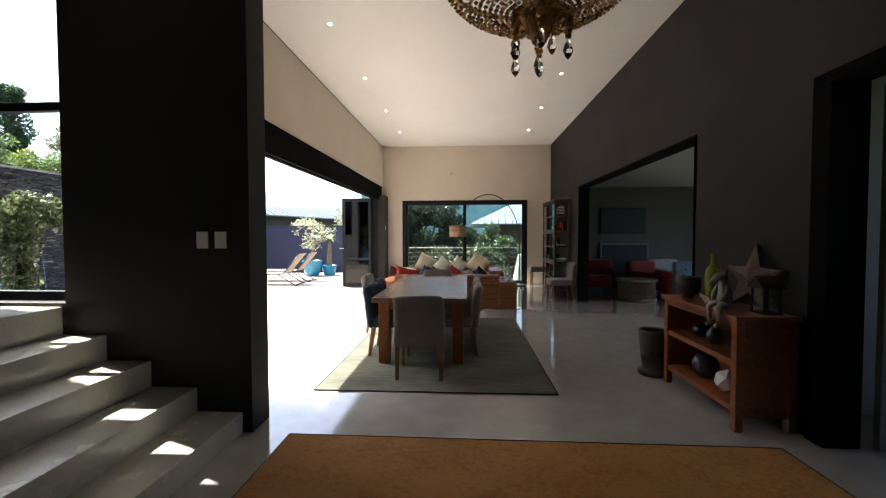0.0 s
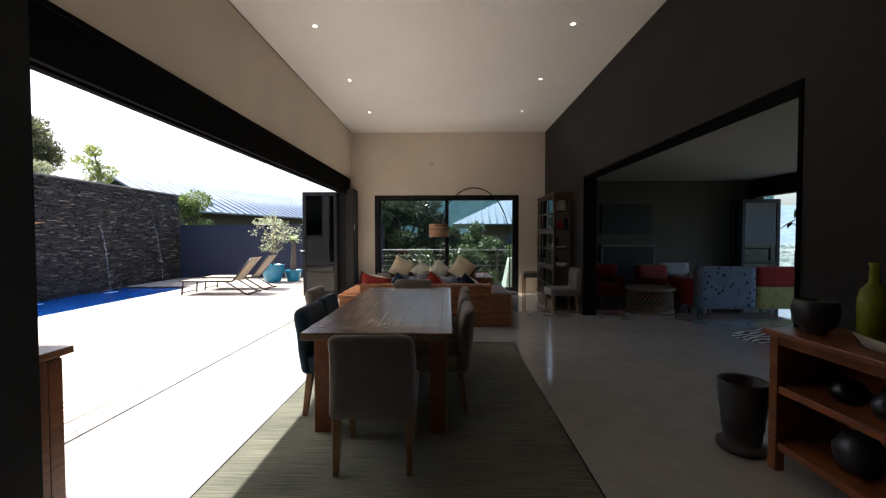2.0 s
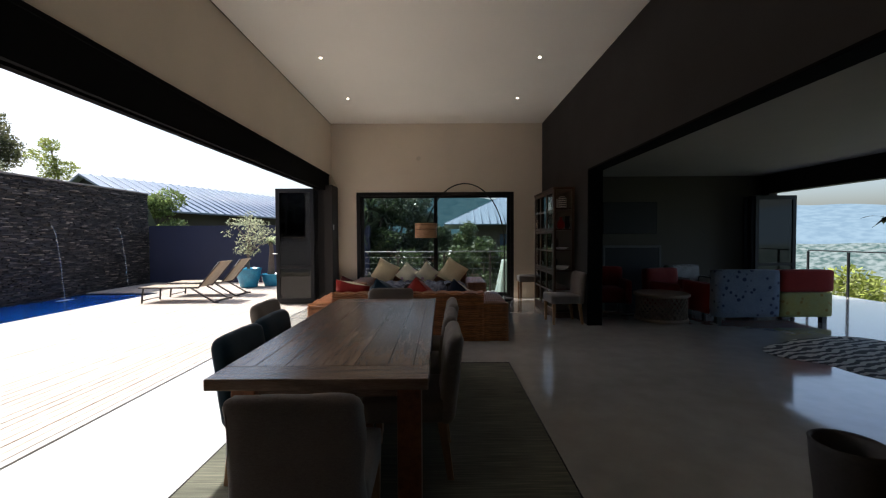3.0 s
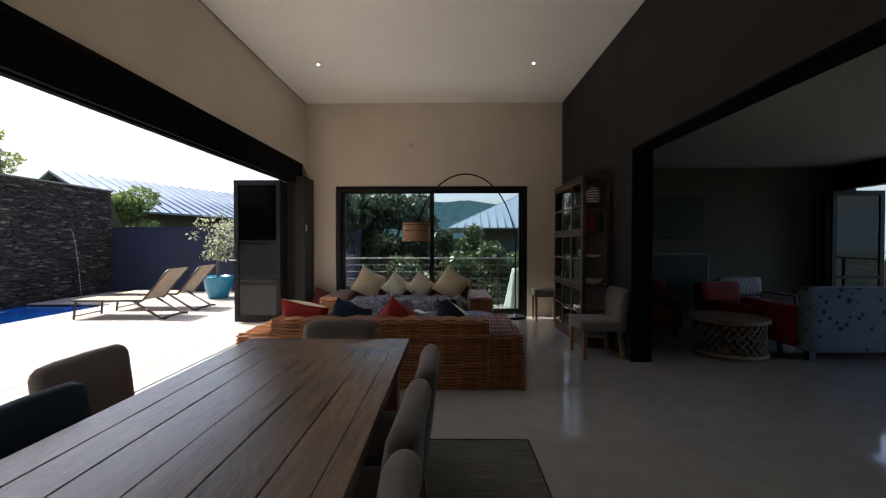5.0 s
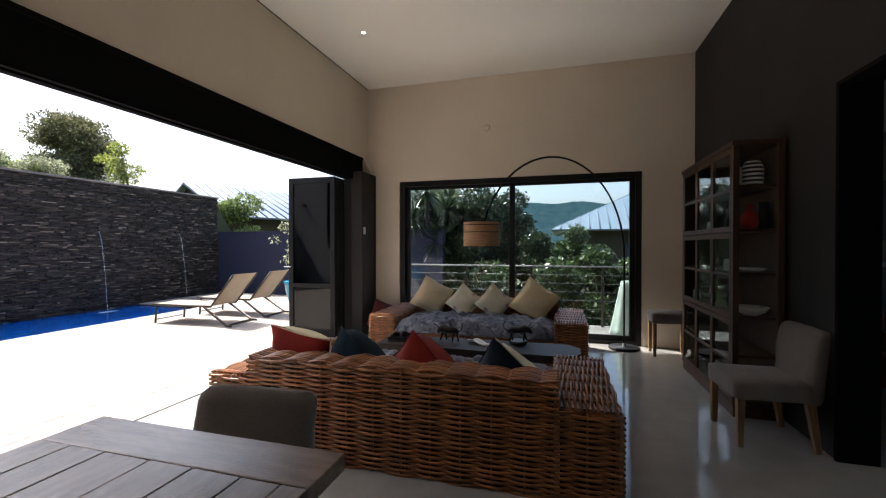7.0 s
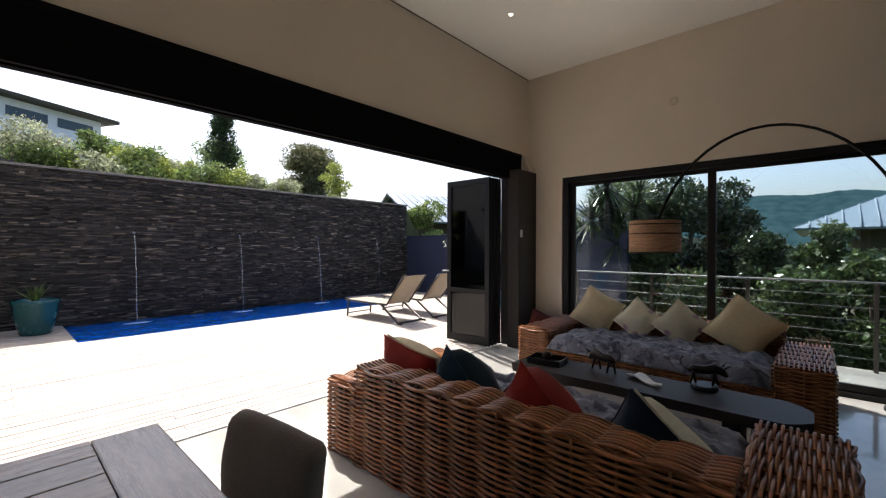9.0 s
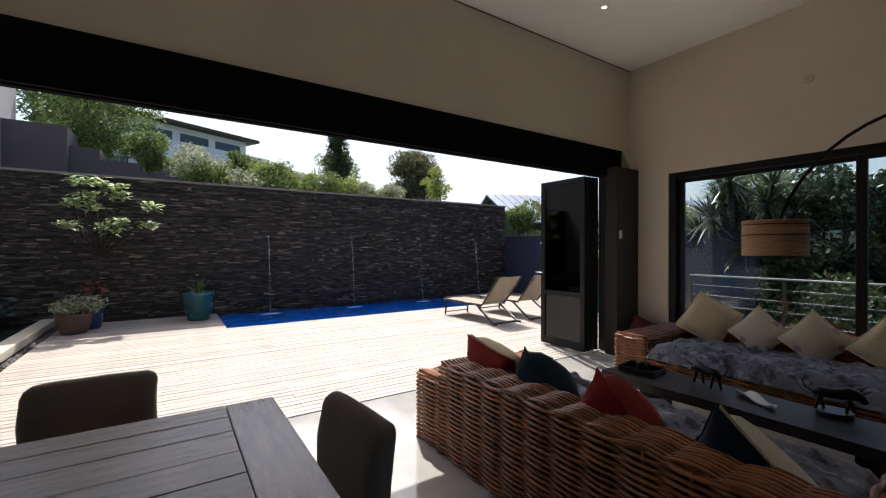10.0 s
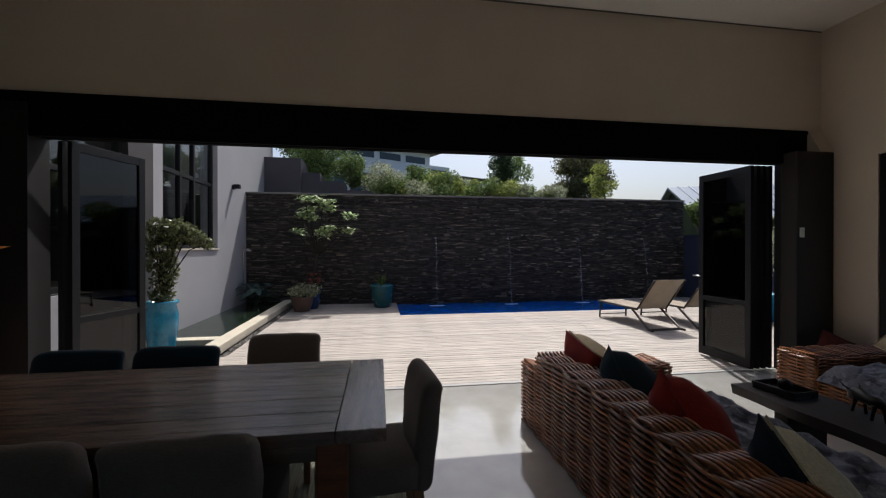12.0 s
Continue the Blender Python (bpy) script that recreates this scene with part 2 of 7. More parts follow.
def part(name, bm, mat, parent=None, label="", m=None):
    ob = new(name, mesh_of(name, bm, mat))
    if parent is not None:
        ob.parent = parent
    if m is not None:
        ob.matrix_basis = m
    return tagged(ob, label)


def boxpart(name, mat, parent, dims, bev=0.004, label="", m=None):
    bm = bmesh.new()
    box(bm, *dims, bev)
    return part(name, bm, mat, parent, label, m)


def thing(name, m, label, category, group=""):
    ob = new(name)
    ob.matrix_basis = m
    ob.empty_display_size = 0.1
    return tagged(ob, label, category, group)


def setting(name, bm, mat, label, category):
    return tagged(part(name, bm, mat), label, category, kind="structure")


# ---- structure ----
LX, RX, NY, CZ = -2.374, 2.443, 12.49, 4.0
bm = bmesh.new()
box(bm, -2.56, 7.55, -4.2, 12.70, -0.3, 0)
box(bm, -6.2, -2.56, -4.2, 3.72, -0.3, 0)
setting("floor", bm, M_SCREED, "polished pale grey screed floor with soft reflections", "floor")
bm = bmesh.new()
box(bm, -2.62, 2.65, 3.7, 12.74, CZ, CZ + 0.25)
box(bm, -6.2, 2.65, -4.2, 3.7, CZ, CZ + 0.25)
setting("ceiling", bm, M_CEIL, "flat white painted ceiling over the dining hall", "ceiling")
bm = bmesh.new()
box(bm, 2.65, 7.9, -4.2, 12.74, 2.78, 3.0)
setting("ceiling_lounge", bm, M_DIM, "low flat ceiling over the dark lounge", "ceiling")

# north wall, round the sliding door
bm = bmesh.new()
box(bm, LX, -1.815, NY, 12.74, 0, CZ)
box(bm, 1.80, RX, NY, 12.74, 0, CZ)
box(bm, -1.815, 1.80, NY, 12.74, 2.447, CZ)
setting("wall_north", bm, M_BEIGE, "warm beige plastered end wall round the sliding door", "wall")
# west wall, above the folding doors
bm = bmesh.new()
box(bm, -2.62, LX, 3.70, 12.74, 2.83, CZ)
setting("wall_west", bm, M_BEIGE, "warm beige plastered wall above the folding doors", "wall")
bm = bmesh.new()
box(bm, LX - 0.05, LX - 0.006, 3.70, 12.49, 2.446, 2.829)
box(bm, -2.65, LX - 0.05, 3.70, 12.49, 2.535, 2.829)
box(bm, -2.60, -2.53, 3.70, 12.12, 2.464, 2.535)
box(bm, -2.655, LX + 0.010, 3.70, 12.30, 2.785, 2.826)
setting("lintel_west", bm, M_LINTEL, "black steel lintel and track over the folding doors", "lintel")
bm = bmesh.new()
box(bm, -2.62, -2.421, 12.13, 12.486, 0, 2.53)
box(bm, -2.62, LX + 0.004, 3.705, 4.36, 0, 2.735)
setting("wall_west_jambs", bm, M_DARK, "dark brown painted piers beside the folding doors", "wall")
bm = bmesh.new()
box(bm, -2.42, -2.225, 11.985, 12.487, 0, 2.56, 0.022)
setting("corner_casing", bm, plain("dark_umber_paint", (0.018, 0.0135, 0.011), 0.7, var=0.1, scale=1.5, fine=140, bumps=0.12), "dark brown boxed casing in the corner beside the folding doors", "casing")
bm = bmesh.new()
lo = [(LX - 0.05, 2.563), (-2.24, 2.563), (-2.262, 2.62), (-2.31, 2.71), (LX + 0.004, 2.828), (LX - 0.05, 2.828)]
ra, rb_ = [[bm.verts.new((x, y, z)) for x, z in lo] for y in (12.305, 12.489)]
bm.faces.new(ra)
bm.faces.new(rb_[::-1])
for i in range(6):
    bm.faces.new((ra[i], ra[(i + 1) % 6], rb_[(i + 1) % 6], rb_[i]))
setting("plaster_splay", bm, M_BEIGE, "curved beige plaster splay above the corner casing", "wall")
# raised brown strip: the shadow line under the ceiling edge, put in as colour
bm = bmesh.new()
box(bm, LX, LX + 0.004, 3.71, 12.485, CZ - 0.016, CZ - 0.001)
setting("trim_shadow_gap", bm, plain("shadow_line_brown", (0.16, 0.125, 0.095), 0.8), "thin brown strip painting the shadow line below the ceiling edge", "trim")
# east wall with the wide opening and the near doorway
bm = bmesh.new()
box(bm, RX, 2.65, 9.53, 12.74, 0, CZ)
box(bm, RX, 2.65, 5.04, 9.53, 2.465, CZ)
box(bm, RX, 2.65, 3.58, 5.04, 0, CZ)
box(bm, RX, 2.65, 2.45, 3.58, 2.49, CZ)
box(bm, RX, 2.65, -4.2, 2.45, 0, CZ)
setting("wall_east", bm, M_DARK, "dark charcoal brown painted wall with a wide opening", "wall")
bm = bmesh.new()
box(bm, RX - 0.012, 2.66, 9.50, 9.533, 0, 2.44, 0.003)
box(bm, RX - 0.012, 2.66, 5.037, 5.068, 0, 2.44, 0.003)
box(bm, RX - 0.012, 2.66, 5.037, 9.533, 2.44, 2.468, 0.003)
setting("trim_opening", bm, M_LINTEL, "black lining round the wide opening", "trim")
bm = bmesh.new()
box(bm, RX - 0.02, 2.67, 3.44, 3.585, 0, 2.42, 0.004)
box(bm, RX - 0.02, 2.67, 2.445, 2.56, 0, 2.42, 0.004)
box(bm, RX - 0.02, 2.67, 2.445, 3.585, 2.42, 2.495, 0.004)
setting("door_frame", bm, M_LINTEL, "black painted door frame in the dark wall", "door frame")
# stair wall with its tall window
bm = bmesh.new()
box(bm, -2.895, -1.49, 3.45, 3.70, 0, CZ)
box(bm, -5.0, -2.895, 3.45, 3.70, 0, 0.93)
box(bm, -5.0, -2.895, 3.45, 3.70, 3.75, CZ)
box(bm, -6.2, -5.0, 3.45, 3.70, 0, CZ)
setting("wall_stair", bm, M_DARK, "dark charcoal wall beside the stairs, ending in a pier", "wall")
# closing walls behind the camera
bm = bmesh.new()
box(bm, -6.2, 2.65, -4.4, -4.2, 0, CZ)
setting("wall_south", bm, M_BEIGE, "plain beige wall", "wall")
bm = bmesh.new()
box(bm, -6.4, -6.2, -4.4, 3.70, 0, CZ)
setting("wall_stair_end", bm, M_DARK, "plain dark wall at the stair end", "wall")
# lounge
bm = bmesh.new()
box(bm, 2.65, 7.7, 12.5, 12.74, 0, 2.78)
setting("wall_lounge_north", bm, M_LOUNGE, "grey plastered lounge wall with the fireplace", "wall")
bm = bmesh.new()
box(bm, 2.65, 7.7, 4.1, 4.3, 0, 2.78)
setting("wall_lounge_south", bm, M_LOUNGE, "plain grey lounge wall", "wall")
bm = bmesh.new()
box(bm, 7.5, 7.7, 4.3, 5.6, 0, 2.78)
box(bm, 7.5, 7.7, 12.3, 12.5, 0, 2.78)
box(bm, 7.5, 7.7, 5.6, 12.3, 2.36, 2.78)
setting("wall_lounge_east", bm, M_DARK, "dark lounge wall with a wide opening to the terrace", "wall")
bm = bmesh.new()
box(bm, 2.65, 5.2, 4.0, 4.1, 0, 2.78)
box(bm, 5.2, 5.3, -1, 0.8, 0, 2.78)
box(bm, 5.2, 5.3, 3.2, 4.0, 0, 2.78)
box(bm, 5.2, 5.3, 0.8, 3.2, 0, 0.9)
box(bm, 5.2, 5.3, 0.8, 3.2, 2.3, 2.78)
box(bm, 2.65, 5.3, -1.1, -1.0, 0, 2.78)
setting("wall_side_room", bm, M_GREY, "plain grey green walls of the side room", "wall")

# stairs
stair = thing("staircase", pose(0, 0, 0), "five pale screed steps rising beside the dark wall", "stairs")
tagged(stair, kind="structure")
for i, (x, z) in enumerate(((-1.56, 0.15), (-1.898, 0.325), (-2.243, 0.515), (-2.58, 0.70), (-2.918, 0.905))):
    boxpart("step", M_STAIR, stair, (-6.2 if i == 4 else x - 0.345, x, -0.6, 3.449, 0.0, z), 0.006)


def framed_window(name, xs, zs, y, label, depth=0.06, w=0.06):
    """Window in an xz plane: bars at each of xs and zs, a pane in each field."""
    root = thing(name, pose(0, 0, 0), label, "window")
    tagged(root, kind="structure")
    bm = bmesh.new()
    for i, x in enumerate(xs):
        box(bm, x - w / 2, x + w / 2, y - depth / 2, y + depth / 2, zs[0], zs[-1], 0.004)
    for z in zs:
        for a, b in zip(xs, xs[1:]):
            box(bm, a + w / 2, b - w / 2, y - depth / 2 + 0.003, y + depth / 2 - 0.003, z - w / 2, z + w / 2, 0.004)
    part("window_frame", bm, M_BLACK, root)
    for a, b in zip(xs, xs[1:]):
        for c, d in zip(zs, zs[1:]):
            bm = bmesh.new()
            box(bm, a + w / 2, b - w / 2, y - 0.003, y + 0.003, c + w / 2, d - w / 2)
            part("pane", bm, M_GLASS, root).visible_shadow = False
    return root


framed_window("window_1", [-4.98, -3.98, -2.915], [0.97, 2.41, 3.72], 3.60, "tall black framed stair window with clear panes", 0.07, 0.065)

# sliding door in the north wall
sl = thing("sliding_door", pose(0, 0, 0), "black aluminium sliding glass door, closed, to the balcony", "sliding door")
tagged(sl, kind="structure")
bm = bmesh.new()
box(bm, -1.813, -1.733, NY + 0.02, NY + 0.14, 0.0, 2.445, 0.005)
box(bm, 1.718, 1.798, NY + 0.02, NY + 0.14, 0.0, 2.445, 0.005)
box(bm, -1.733, 1.718, NY + 0.022, NY + 0.138, 2.365, 2.445, 0.005)
box(bm, -1.733, 1.718, NY + 0.022, NY + 0.138, 0.0, 0.05, 0.005)
part("outer_frame", bm, M_BLACK, sl)
for x0, x1, y in ((-1.733, 0.03, NY + 0.11), (-0.03, 1.718, NY + 0.065)):
    bm = bmesh.new()
    box(bm, x0, x0 + 0.075, y - 0.02, y + 0.02, 0.05, 2.365, 0.004)
    box(bm, x1 - 0.075, x1, y - 0.02, y + 0.02, 0.05, 2.365, 0.004)
    box(bm, x0 + 0.075, x1 - 0.075, y - 0.018, y + 0.018, 0.05, 0.13, 0.004)
    box(bm, x0 + 0.075, x1 - 0.075, y - 0.018, y + 0.018, 2.315, 2.365, 0.004)
    leaf = part("sash", bm, M_BLACK, sl)
    bm = bmesh.new()
    box(bm, x0 + 0.075, x1 - 0.075, y - 0.004, y + 0.004, 0.13, 2.315)
    part("pane", bm, M_GLASS, leaf).visible_shadow = False


# ---- dining area ----

def rug_mat(name, stops, axis, scale, rough=0.95, blot=0.0, blotc=(0, 0, 0)):
    m, t, b = node_mat(name)
    stripe = tex(t, "Noise", scale, axis, 3.0)
    big = tex(t, "Noise", 1.6, detail=5)
    col = ramp(t, stripe.outputs["Fac"], stops)
    col = mixc(t, 0.35, col, ramp(t, big.outputs["Fac"], [(0.3, scaled(stops[0][1], 0.8)), (0.7, scaled(stops[-1][1], 1.1))]))
    if blot:
        sp = tex(t, "Noise", 34.0, detail=5)
        sp2 = tex(t, "Noise", 3.0, detail=3)
        f = ramp(t, mixc(t, 0.4, sp.outputs["Fac"], sp2.outputs["Fac"]), [(0.48, (0, 0, 0)), (0.60, (blot,) * 3)])
        col = mixc(t, f, col, blotc)
    t.links.new(col, b.inputs["Base Color"])
    b.inputs["Roughness"].default_value = rough
    b.inputs["Specular IOR Level"].default_value = 0.15
    bump(t, b, stripe.outputs["Fac"], 0.6, 0.004)
    return m


M_RUG = rug_mat("grey_green_flatweave", [(0.3, (0.05, 0.057, 0.047)), (0.5, (0.10, 0.105, 0.083)), (0.7, (0.21, 0.20, 0.15))], (1.5, 60, 1), 2.0)
M_RUG2 = rug_mat("ochre_pile", [(0.3, (0.29, 0.135, 0.045)), (0.7, (0.44, 0.24, 0.085))], (30, 30, 1), 6.0, blot=0.4, blotc=(0.20, 0.07, 0.022))


def rug(name, x0, x1, y0, y1, mat, label, skew=0.0):
    bm = bmesh.new()
    n, k = 24, 16
    vs = [[bm.verts.new((x0 + (x1 - x0) * i / n, y0 + (y1 - y0) * j / k + skew * i / n, 0.011 + 0.002 * noise.noise(Vector((i * 0.6, j * 0.6, x0))))) for j in range(k + 1)] for i in range(n + 1)]
    fs = [bm.faces.new((vs[i][j], vs[i + 1][j], vs[i + 1][j + 1], vs[i][j + 1])) for i in range(n) for j in range(k)]
    r = bmesh.ops.extrude_face_region(bm, geom=fs)
    for v in r["geom"]:
        if isinstance(v, bmesh.types.BMVert):
            v.co.z = 0.001
    ob = part(name, bm, mat)
    tagged(ob, label, "rug")
    bm = bmesh.new()
    for a, b in (((x0, y0), (x1, y0 + skew)), ((x0, y1), (x1, y1 + skew)), ((x0, y0), (x0, y1)), ((x1, y0 + skew), (x1, y1 + skew))):
        tube(bm, [(*a, 0.008), (*b, 0.008)], 0.007, 6)
    part("binding", bm, M_BLACK, ob, "dark stitched edge")


rug("flatweave_rug", -1.345, 0.87, 4.265, 7.59, M_RUG, "grey green striped flatweave rug under the dining table")
rug("hall_rug", -1.205, 2.145, 0.9, 3.425, M_RUG2, "worn ochre and brown patterned hall rug", -0.02)


def rough_plank(bm, x0, x1, y0, y1, z0, z1, wob=0.003, n=14, seed=0.0):
    """A plank along y with slightly wavering edges."""
    rows = []
    for i in range(n + 1):
        y = y0 + (y1 - y0) * i / n
        a = x0 + wob * noise.noise(Vector((y * 3, x0 * 9, seed)))
        b = x1 + wob * noise.noise(Vector((y * 3, x1 * 9, seed + 4)))
        rows.append([bm.verts.new(p) for p in ((a, y, z0), (b, y, z0), (b, y, z1 - 0.002), (b - 0.0025, y, z1), (a + 0.0025, y, z1), (a, y, z1 - 0.002))])
    for r, s in zip(rows, rows[1:]):
        for k in range(6):
            bm.faces.new((r[k], r[(k + 1) % 6], s[(k + 1) % 6], s[k]))
    bm.faces.new(rows[0][::-1])
    bm.faces.new(rows[-1])


table = thing("dining_table", pose(-0.449, 6.155, 0), "long brown plank dining table with breadboard ends and cracked grain", "table")
TW, TL = 1.024, 2.47
xs = [-TW / 2, -0.365, -0.215, -0.03, 0.13, 0.30, 0.43, TW / 2]
for i, (a, b) in enumerate(zip(xs, xs[1:])):
    bm = bmesh.new()
    rough_plank(bm, a + 0.0012, b - 0.0012, -TL / 2 + 0.20, TL / 2 - 0.20, 0.708, 0.760 - 0.0006 * (i % 3), seed=i)
    part("plank", bm, M_OAK, table)
M_OAKX = wood("brown_table_wood_cross", (0.14, 0.088, 0.060), (0.36, 0.245, 0.17), 0.24, (1, 9, 9), 4.0, 0.2, 0.4)
for mm in (M_OAK, M_OAKX):
    pb = mm.node_tree.nodes["Principled BSDF"]
    pb.inputs["Coat Weight"].default_value, pb.inputs["Coat Roughness"].default_value = 0.28, 0.18
for s in (-1, 1):
    boxpart("breadboard_end", M_OAKX, table, (-TW / 2, TW / 2, min(s * TL / 2, s * (TL / 2 - 0.197)), max(s * TL / 2, s * (TL / 2 - 0.197)), 0.706, 0.760), 0.006)
    boxpart("end_apron", M_OAKX, table, (-0.36, 0.36, s * 1.02 - 0.018, s * 1.02 + 0.018, 0.60, 0.705))
    boxpart("side_apron", M_OAK, table, (s * 0.40 - 0.018, s * 0.40 + 0.018, -1.0, 1.0, 0.60, 0.705))
    for q in (-1, 1):
        boxpart("leg", M_REDWOOD, table, (s * 0.41 - 0.06, s * 0.41 + 0.06, q * 1.02 - 0.06, q * 1.02 + 0.06, 0.012, 0.705), 0.008)


def soft_box(bm, x0, x1, y0, y1, z0, z1, r=0.03, wob=0.006, n=8, lean=0.0, crown=0.0, seed=0.0):
    """An upholstered block: rounded, with a slight crown and unevenness; lean shears it in y with height."""
    c = Vector(((x0 + x1) / 2, (y0 + y1) / 2, (z0 + z1) / 2))
    h = Vector(((x1 - x0) / 2, (y1 - y0) / 2, (z1 - z0) / 2))
    vs = {}

    def at(i, j, k):
        key = (i, j, k)
        if key not in vs:
            u = Vector((2 * i / n - 1, 2 * j / n - 1, 2 * k / n - 1))
            p = Vector((u.x * h.x, u.y * h.y, u.z * h.z))
            inner = Vector([max(-(h[a] - r), min(h[a] - r, p[a])) for a in range(3)])
            d = p - inner
            if d.length > 1e-6:
                p = inner + d.normalized() * min(d.length, r)
            p.z += crown * (1 - u.x ** 2) * (1 - u.y ** 2) * (1 if k == n else 0)
            w = wob * noise.noise(Vector((p.x * 6, p.y * 6 + seed, p.z * 6)))
            p += Vector((w, w, w))
            p.y += lean * (p.z + h.z)
            vs[key] = bm.verts.new(c + p)
        return vs[key]

    for a in range(n):
        for b in range(n):
            for f in (((a, b, 0), (a, b + 1, 0), (a + 1, b + 1, 0), (a + 1, b, 0)), ((a, b, n), (a + 1, b, n), (a + 1, b + 1, n), (a, b + 1, n)),
                      ((0, a, b), (0, a, b + 1), (0, a + 1, b + 1), (0, a + 1, b)), ((n, a, b), (n, a + 1, b), (n, a + 1, b + 1), (n, a, b + 1)),
                      ((a, 0, b), (a + 1, 0, b), (a + 1, 0, b + 1), (a, 0, b + 1)), ((a, n, b), (a, n, b + 1), (a + 1, n, b + 1), (a + 1, n, b))):
                bm.faces.new([at(*q) for q in f]).smooth = True


def taper_leg(bm, x, y, z1, r0, r1, dx=0.0, dy=0.0):
    a = [(x + dx + s * r0, y + dy + t * r0, 0.0) for s, t in ((-1, -1), (1, -1), (1, 1), (-1, 1))]
    b = [(x + s * r1, y + t * r1, z1) for s, t in ((-1, -1), (1, -1), (1, 1), (-1, 1))]
    va, vb = [bm.verts.new(p) for p in a], [bm.verts.new(p) for p in b]
    fs = [bm.faces.new((va[i], va[(i + 1) % 4], vb[(i + 1) % 4], vb[i])) for i in range(4)]
    fs += [bm.faces.new(va[::-1]), bm.faces.new(vb)]
    bmesh.ops.bevel(bm, geom=list({e for f in fs for e in f.edges}), offset=0.003, segments=1, affect="EDGES")


def parsons_chair(mat, label, group):
    """Upholstered dining chair that faces +y."""
    root = thing("dining_chair", pose(0, 0, -5), label, "chair", group)
    bm = bmesh.new()
    soft_box(bm, -0.25, 0.25, -0.22, 0.26, 0.33, 0.47, 0.03, crown=0.012)
    part("seat", bm, mat, root)
    bm = bmesh.new()
    soft_box(bm, -0.252, 0.252, -0.275, -0.175, 0.32, 0.825, 0.047, wob=0.012, n=12, lean=-0.12, crown=0.012, seed=3)
    back = part("backrest", bm, mat, root)
    for s in (-1, 1):
        bm = bmesh.new()
        tube(bm, [(s * 0.225, -0.262 - 0.12 * z, 0.345 + z) for z in (0, 0.15, 0.3, 0.44)], 0.003, 5)
        part("seam", bm, mat, back)
    for s in (-1, 1):
        bm = bmesh.new()
        taper_leg(bm, s * 0.215, 0.215, 0.335, 0.018, 0.025)
        part("leg", bm, M_LEG, root)
        bm = bmesh.new()
        taper_leg(bm, s * 0.215, -0.20, 0.335, 0.018, 0.026, 0, -0.05)
        part("leg", bm, M_LEG, root)
    return root


def drop(proto):
    for o in (*proto.children_recursive, proto):
        bpy.data.objects.remove(o)


proto = parsons_chair(M_LINEN, "taupe linen dining chair with tapered legs at the table", "chairs round the table")
for x, y, rz in ((-0.41, 4.80, 1), (-0.405, 7.315, 186), (-1.15, 6.70, -88), (-0.08, 5.60, 91), (-0.09, 6.17, 88), (-0.06, 6.71, 90)):
    copy_thing(proto, pose(x, y, 0.014, 0, 0, rz))
drop(proto)
proto = parsons_chair(M_TEAL, "petrol blue velvet dining chair with pale tapered legs", "chairs round the table")
for x, y, rz in ((-0.83, 5.56, -91), (-0.85, 6.11, -89)):
    copy_thing(proto, pose(x, y, 0.014, 0, 0, rz))
drop(proto)

# ---- wicker sofas ----
M_CANE = plain("honey_rattan", (0.38, 0.150, 0.054), 0.33, var=0.3, scale=14, fine=70, bumps=0.2, spread=0.45)
# near-black: paints the shade that shows between the rattan strands
M_CORE = plain("weave_gap_shade", (0.022, 0.011, 0.006), 0.9)


def weave_panel(parent, o, u, v, w, h, pitch=0.0150, stake=0.185, amp=0.0150, r=0.0088):
    """Rattan weave on the rectangle from o along u by w and along v by h: each strand and stake a piece."""
    o, u, v = Vector(o), Vector(u), Vector(v)
    n = u.cross(v)
    rows = max(2, int(h / pitch))
    cols = max(2, round(w / stake))
    st = w / cols
    ring = [v * (r * math.cos(a)) + n * (r * math.sin(a)) for a in (0.0, 1.26, 2.51, 3.77, 5.03)]
    for j in range(rows):
        y = (j + 0.5) * h / rows
        m = cols * 8
        vs, fs = [], []
        for i in range(m + 1):
            x = w * i / m
            ph = math.pi * x / st
            off = amp * math.cos(ph + math.pi * (j % 2)) + 0.003 * noise.noise(Vector((x * 5, j * 1.7, w)))
            p = o + u * x + v * (y + 0.004 * noise.noise(Vector((x * 3, j * 0.9, h)))) + n * off
            vs += [tuple(p + q) for q in ring]
        for i in range(m):
            fs += [(i * 5 + k, i * 5 + (k + 1) % 5, i * 5 + 5 + (k + 1) % 5, i * 5 + 5 + k) for k in range(5)]
        fs += [(0, 1, 2, 3, 4), tuple(m * 5 + k for k in range(5))]
        me = bpy.data.meshes.new("strand")
        me.from_pydata(vs, [], fs)
        me.materials.append(M_CANE)
        me.shade_smooth()
        new("strand", me).parent = parent
    for i in range(cols + 1):
        x = min(max(st * i, 0.008), w - 0.008)
        bm = bmesh.new()
        tube(bm, [o + u * x, o + u * x + v * h], 0.007, 5)
        part("stake", bm, M_CANE, parent)


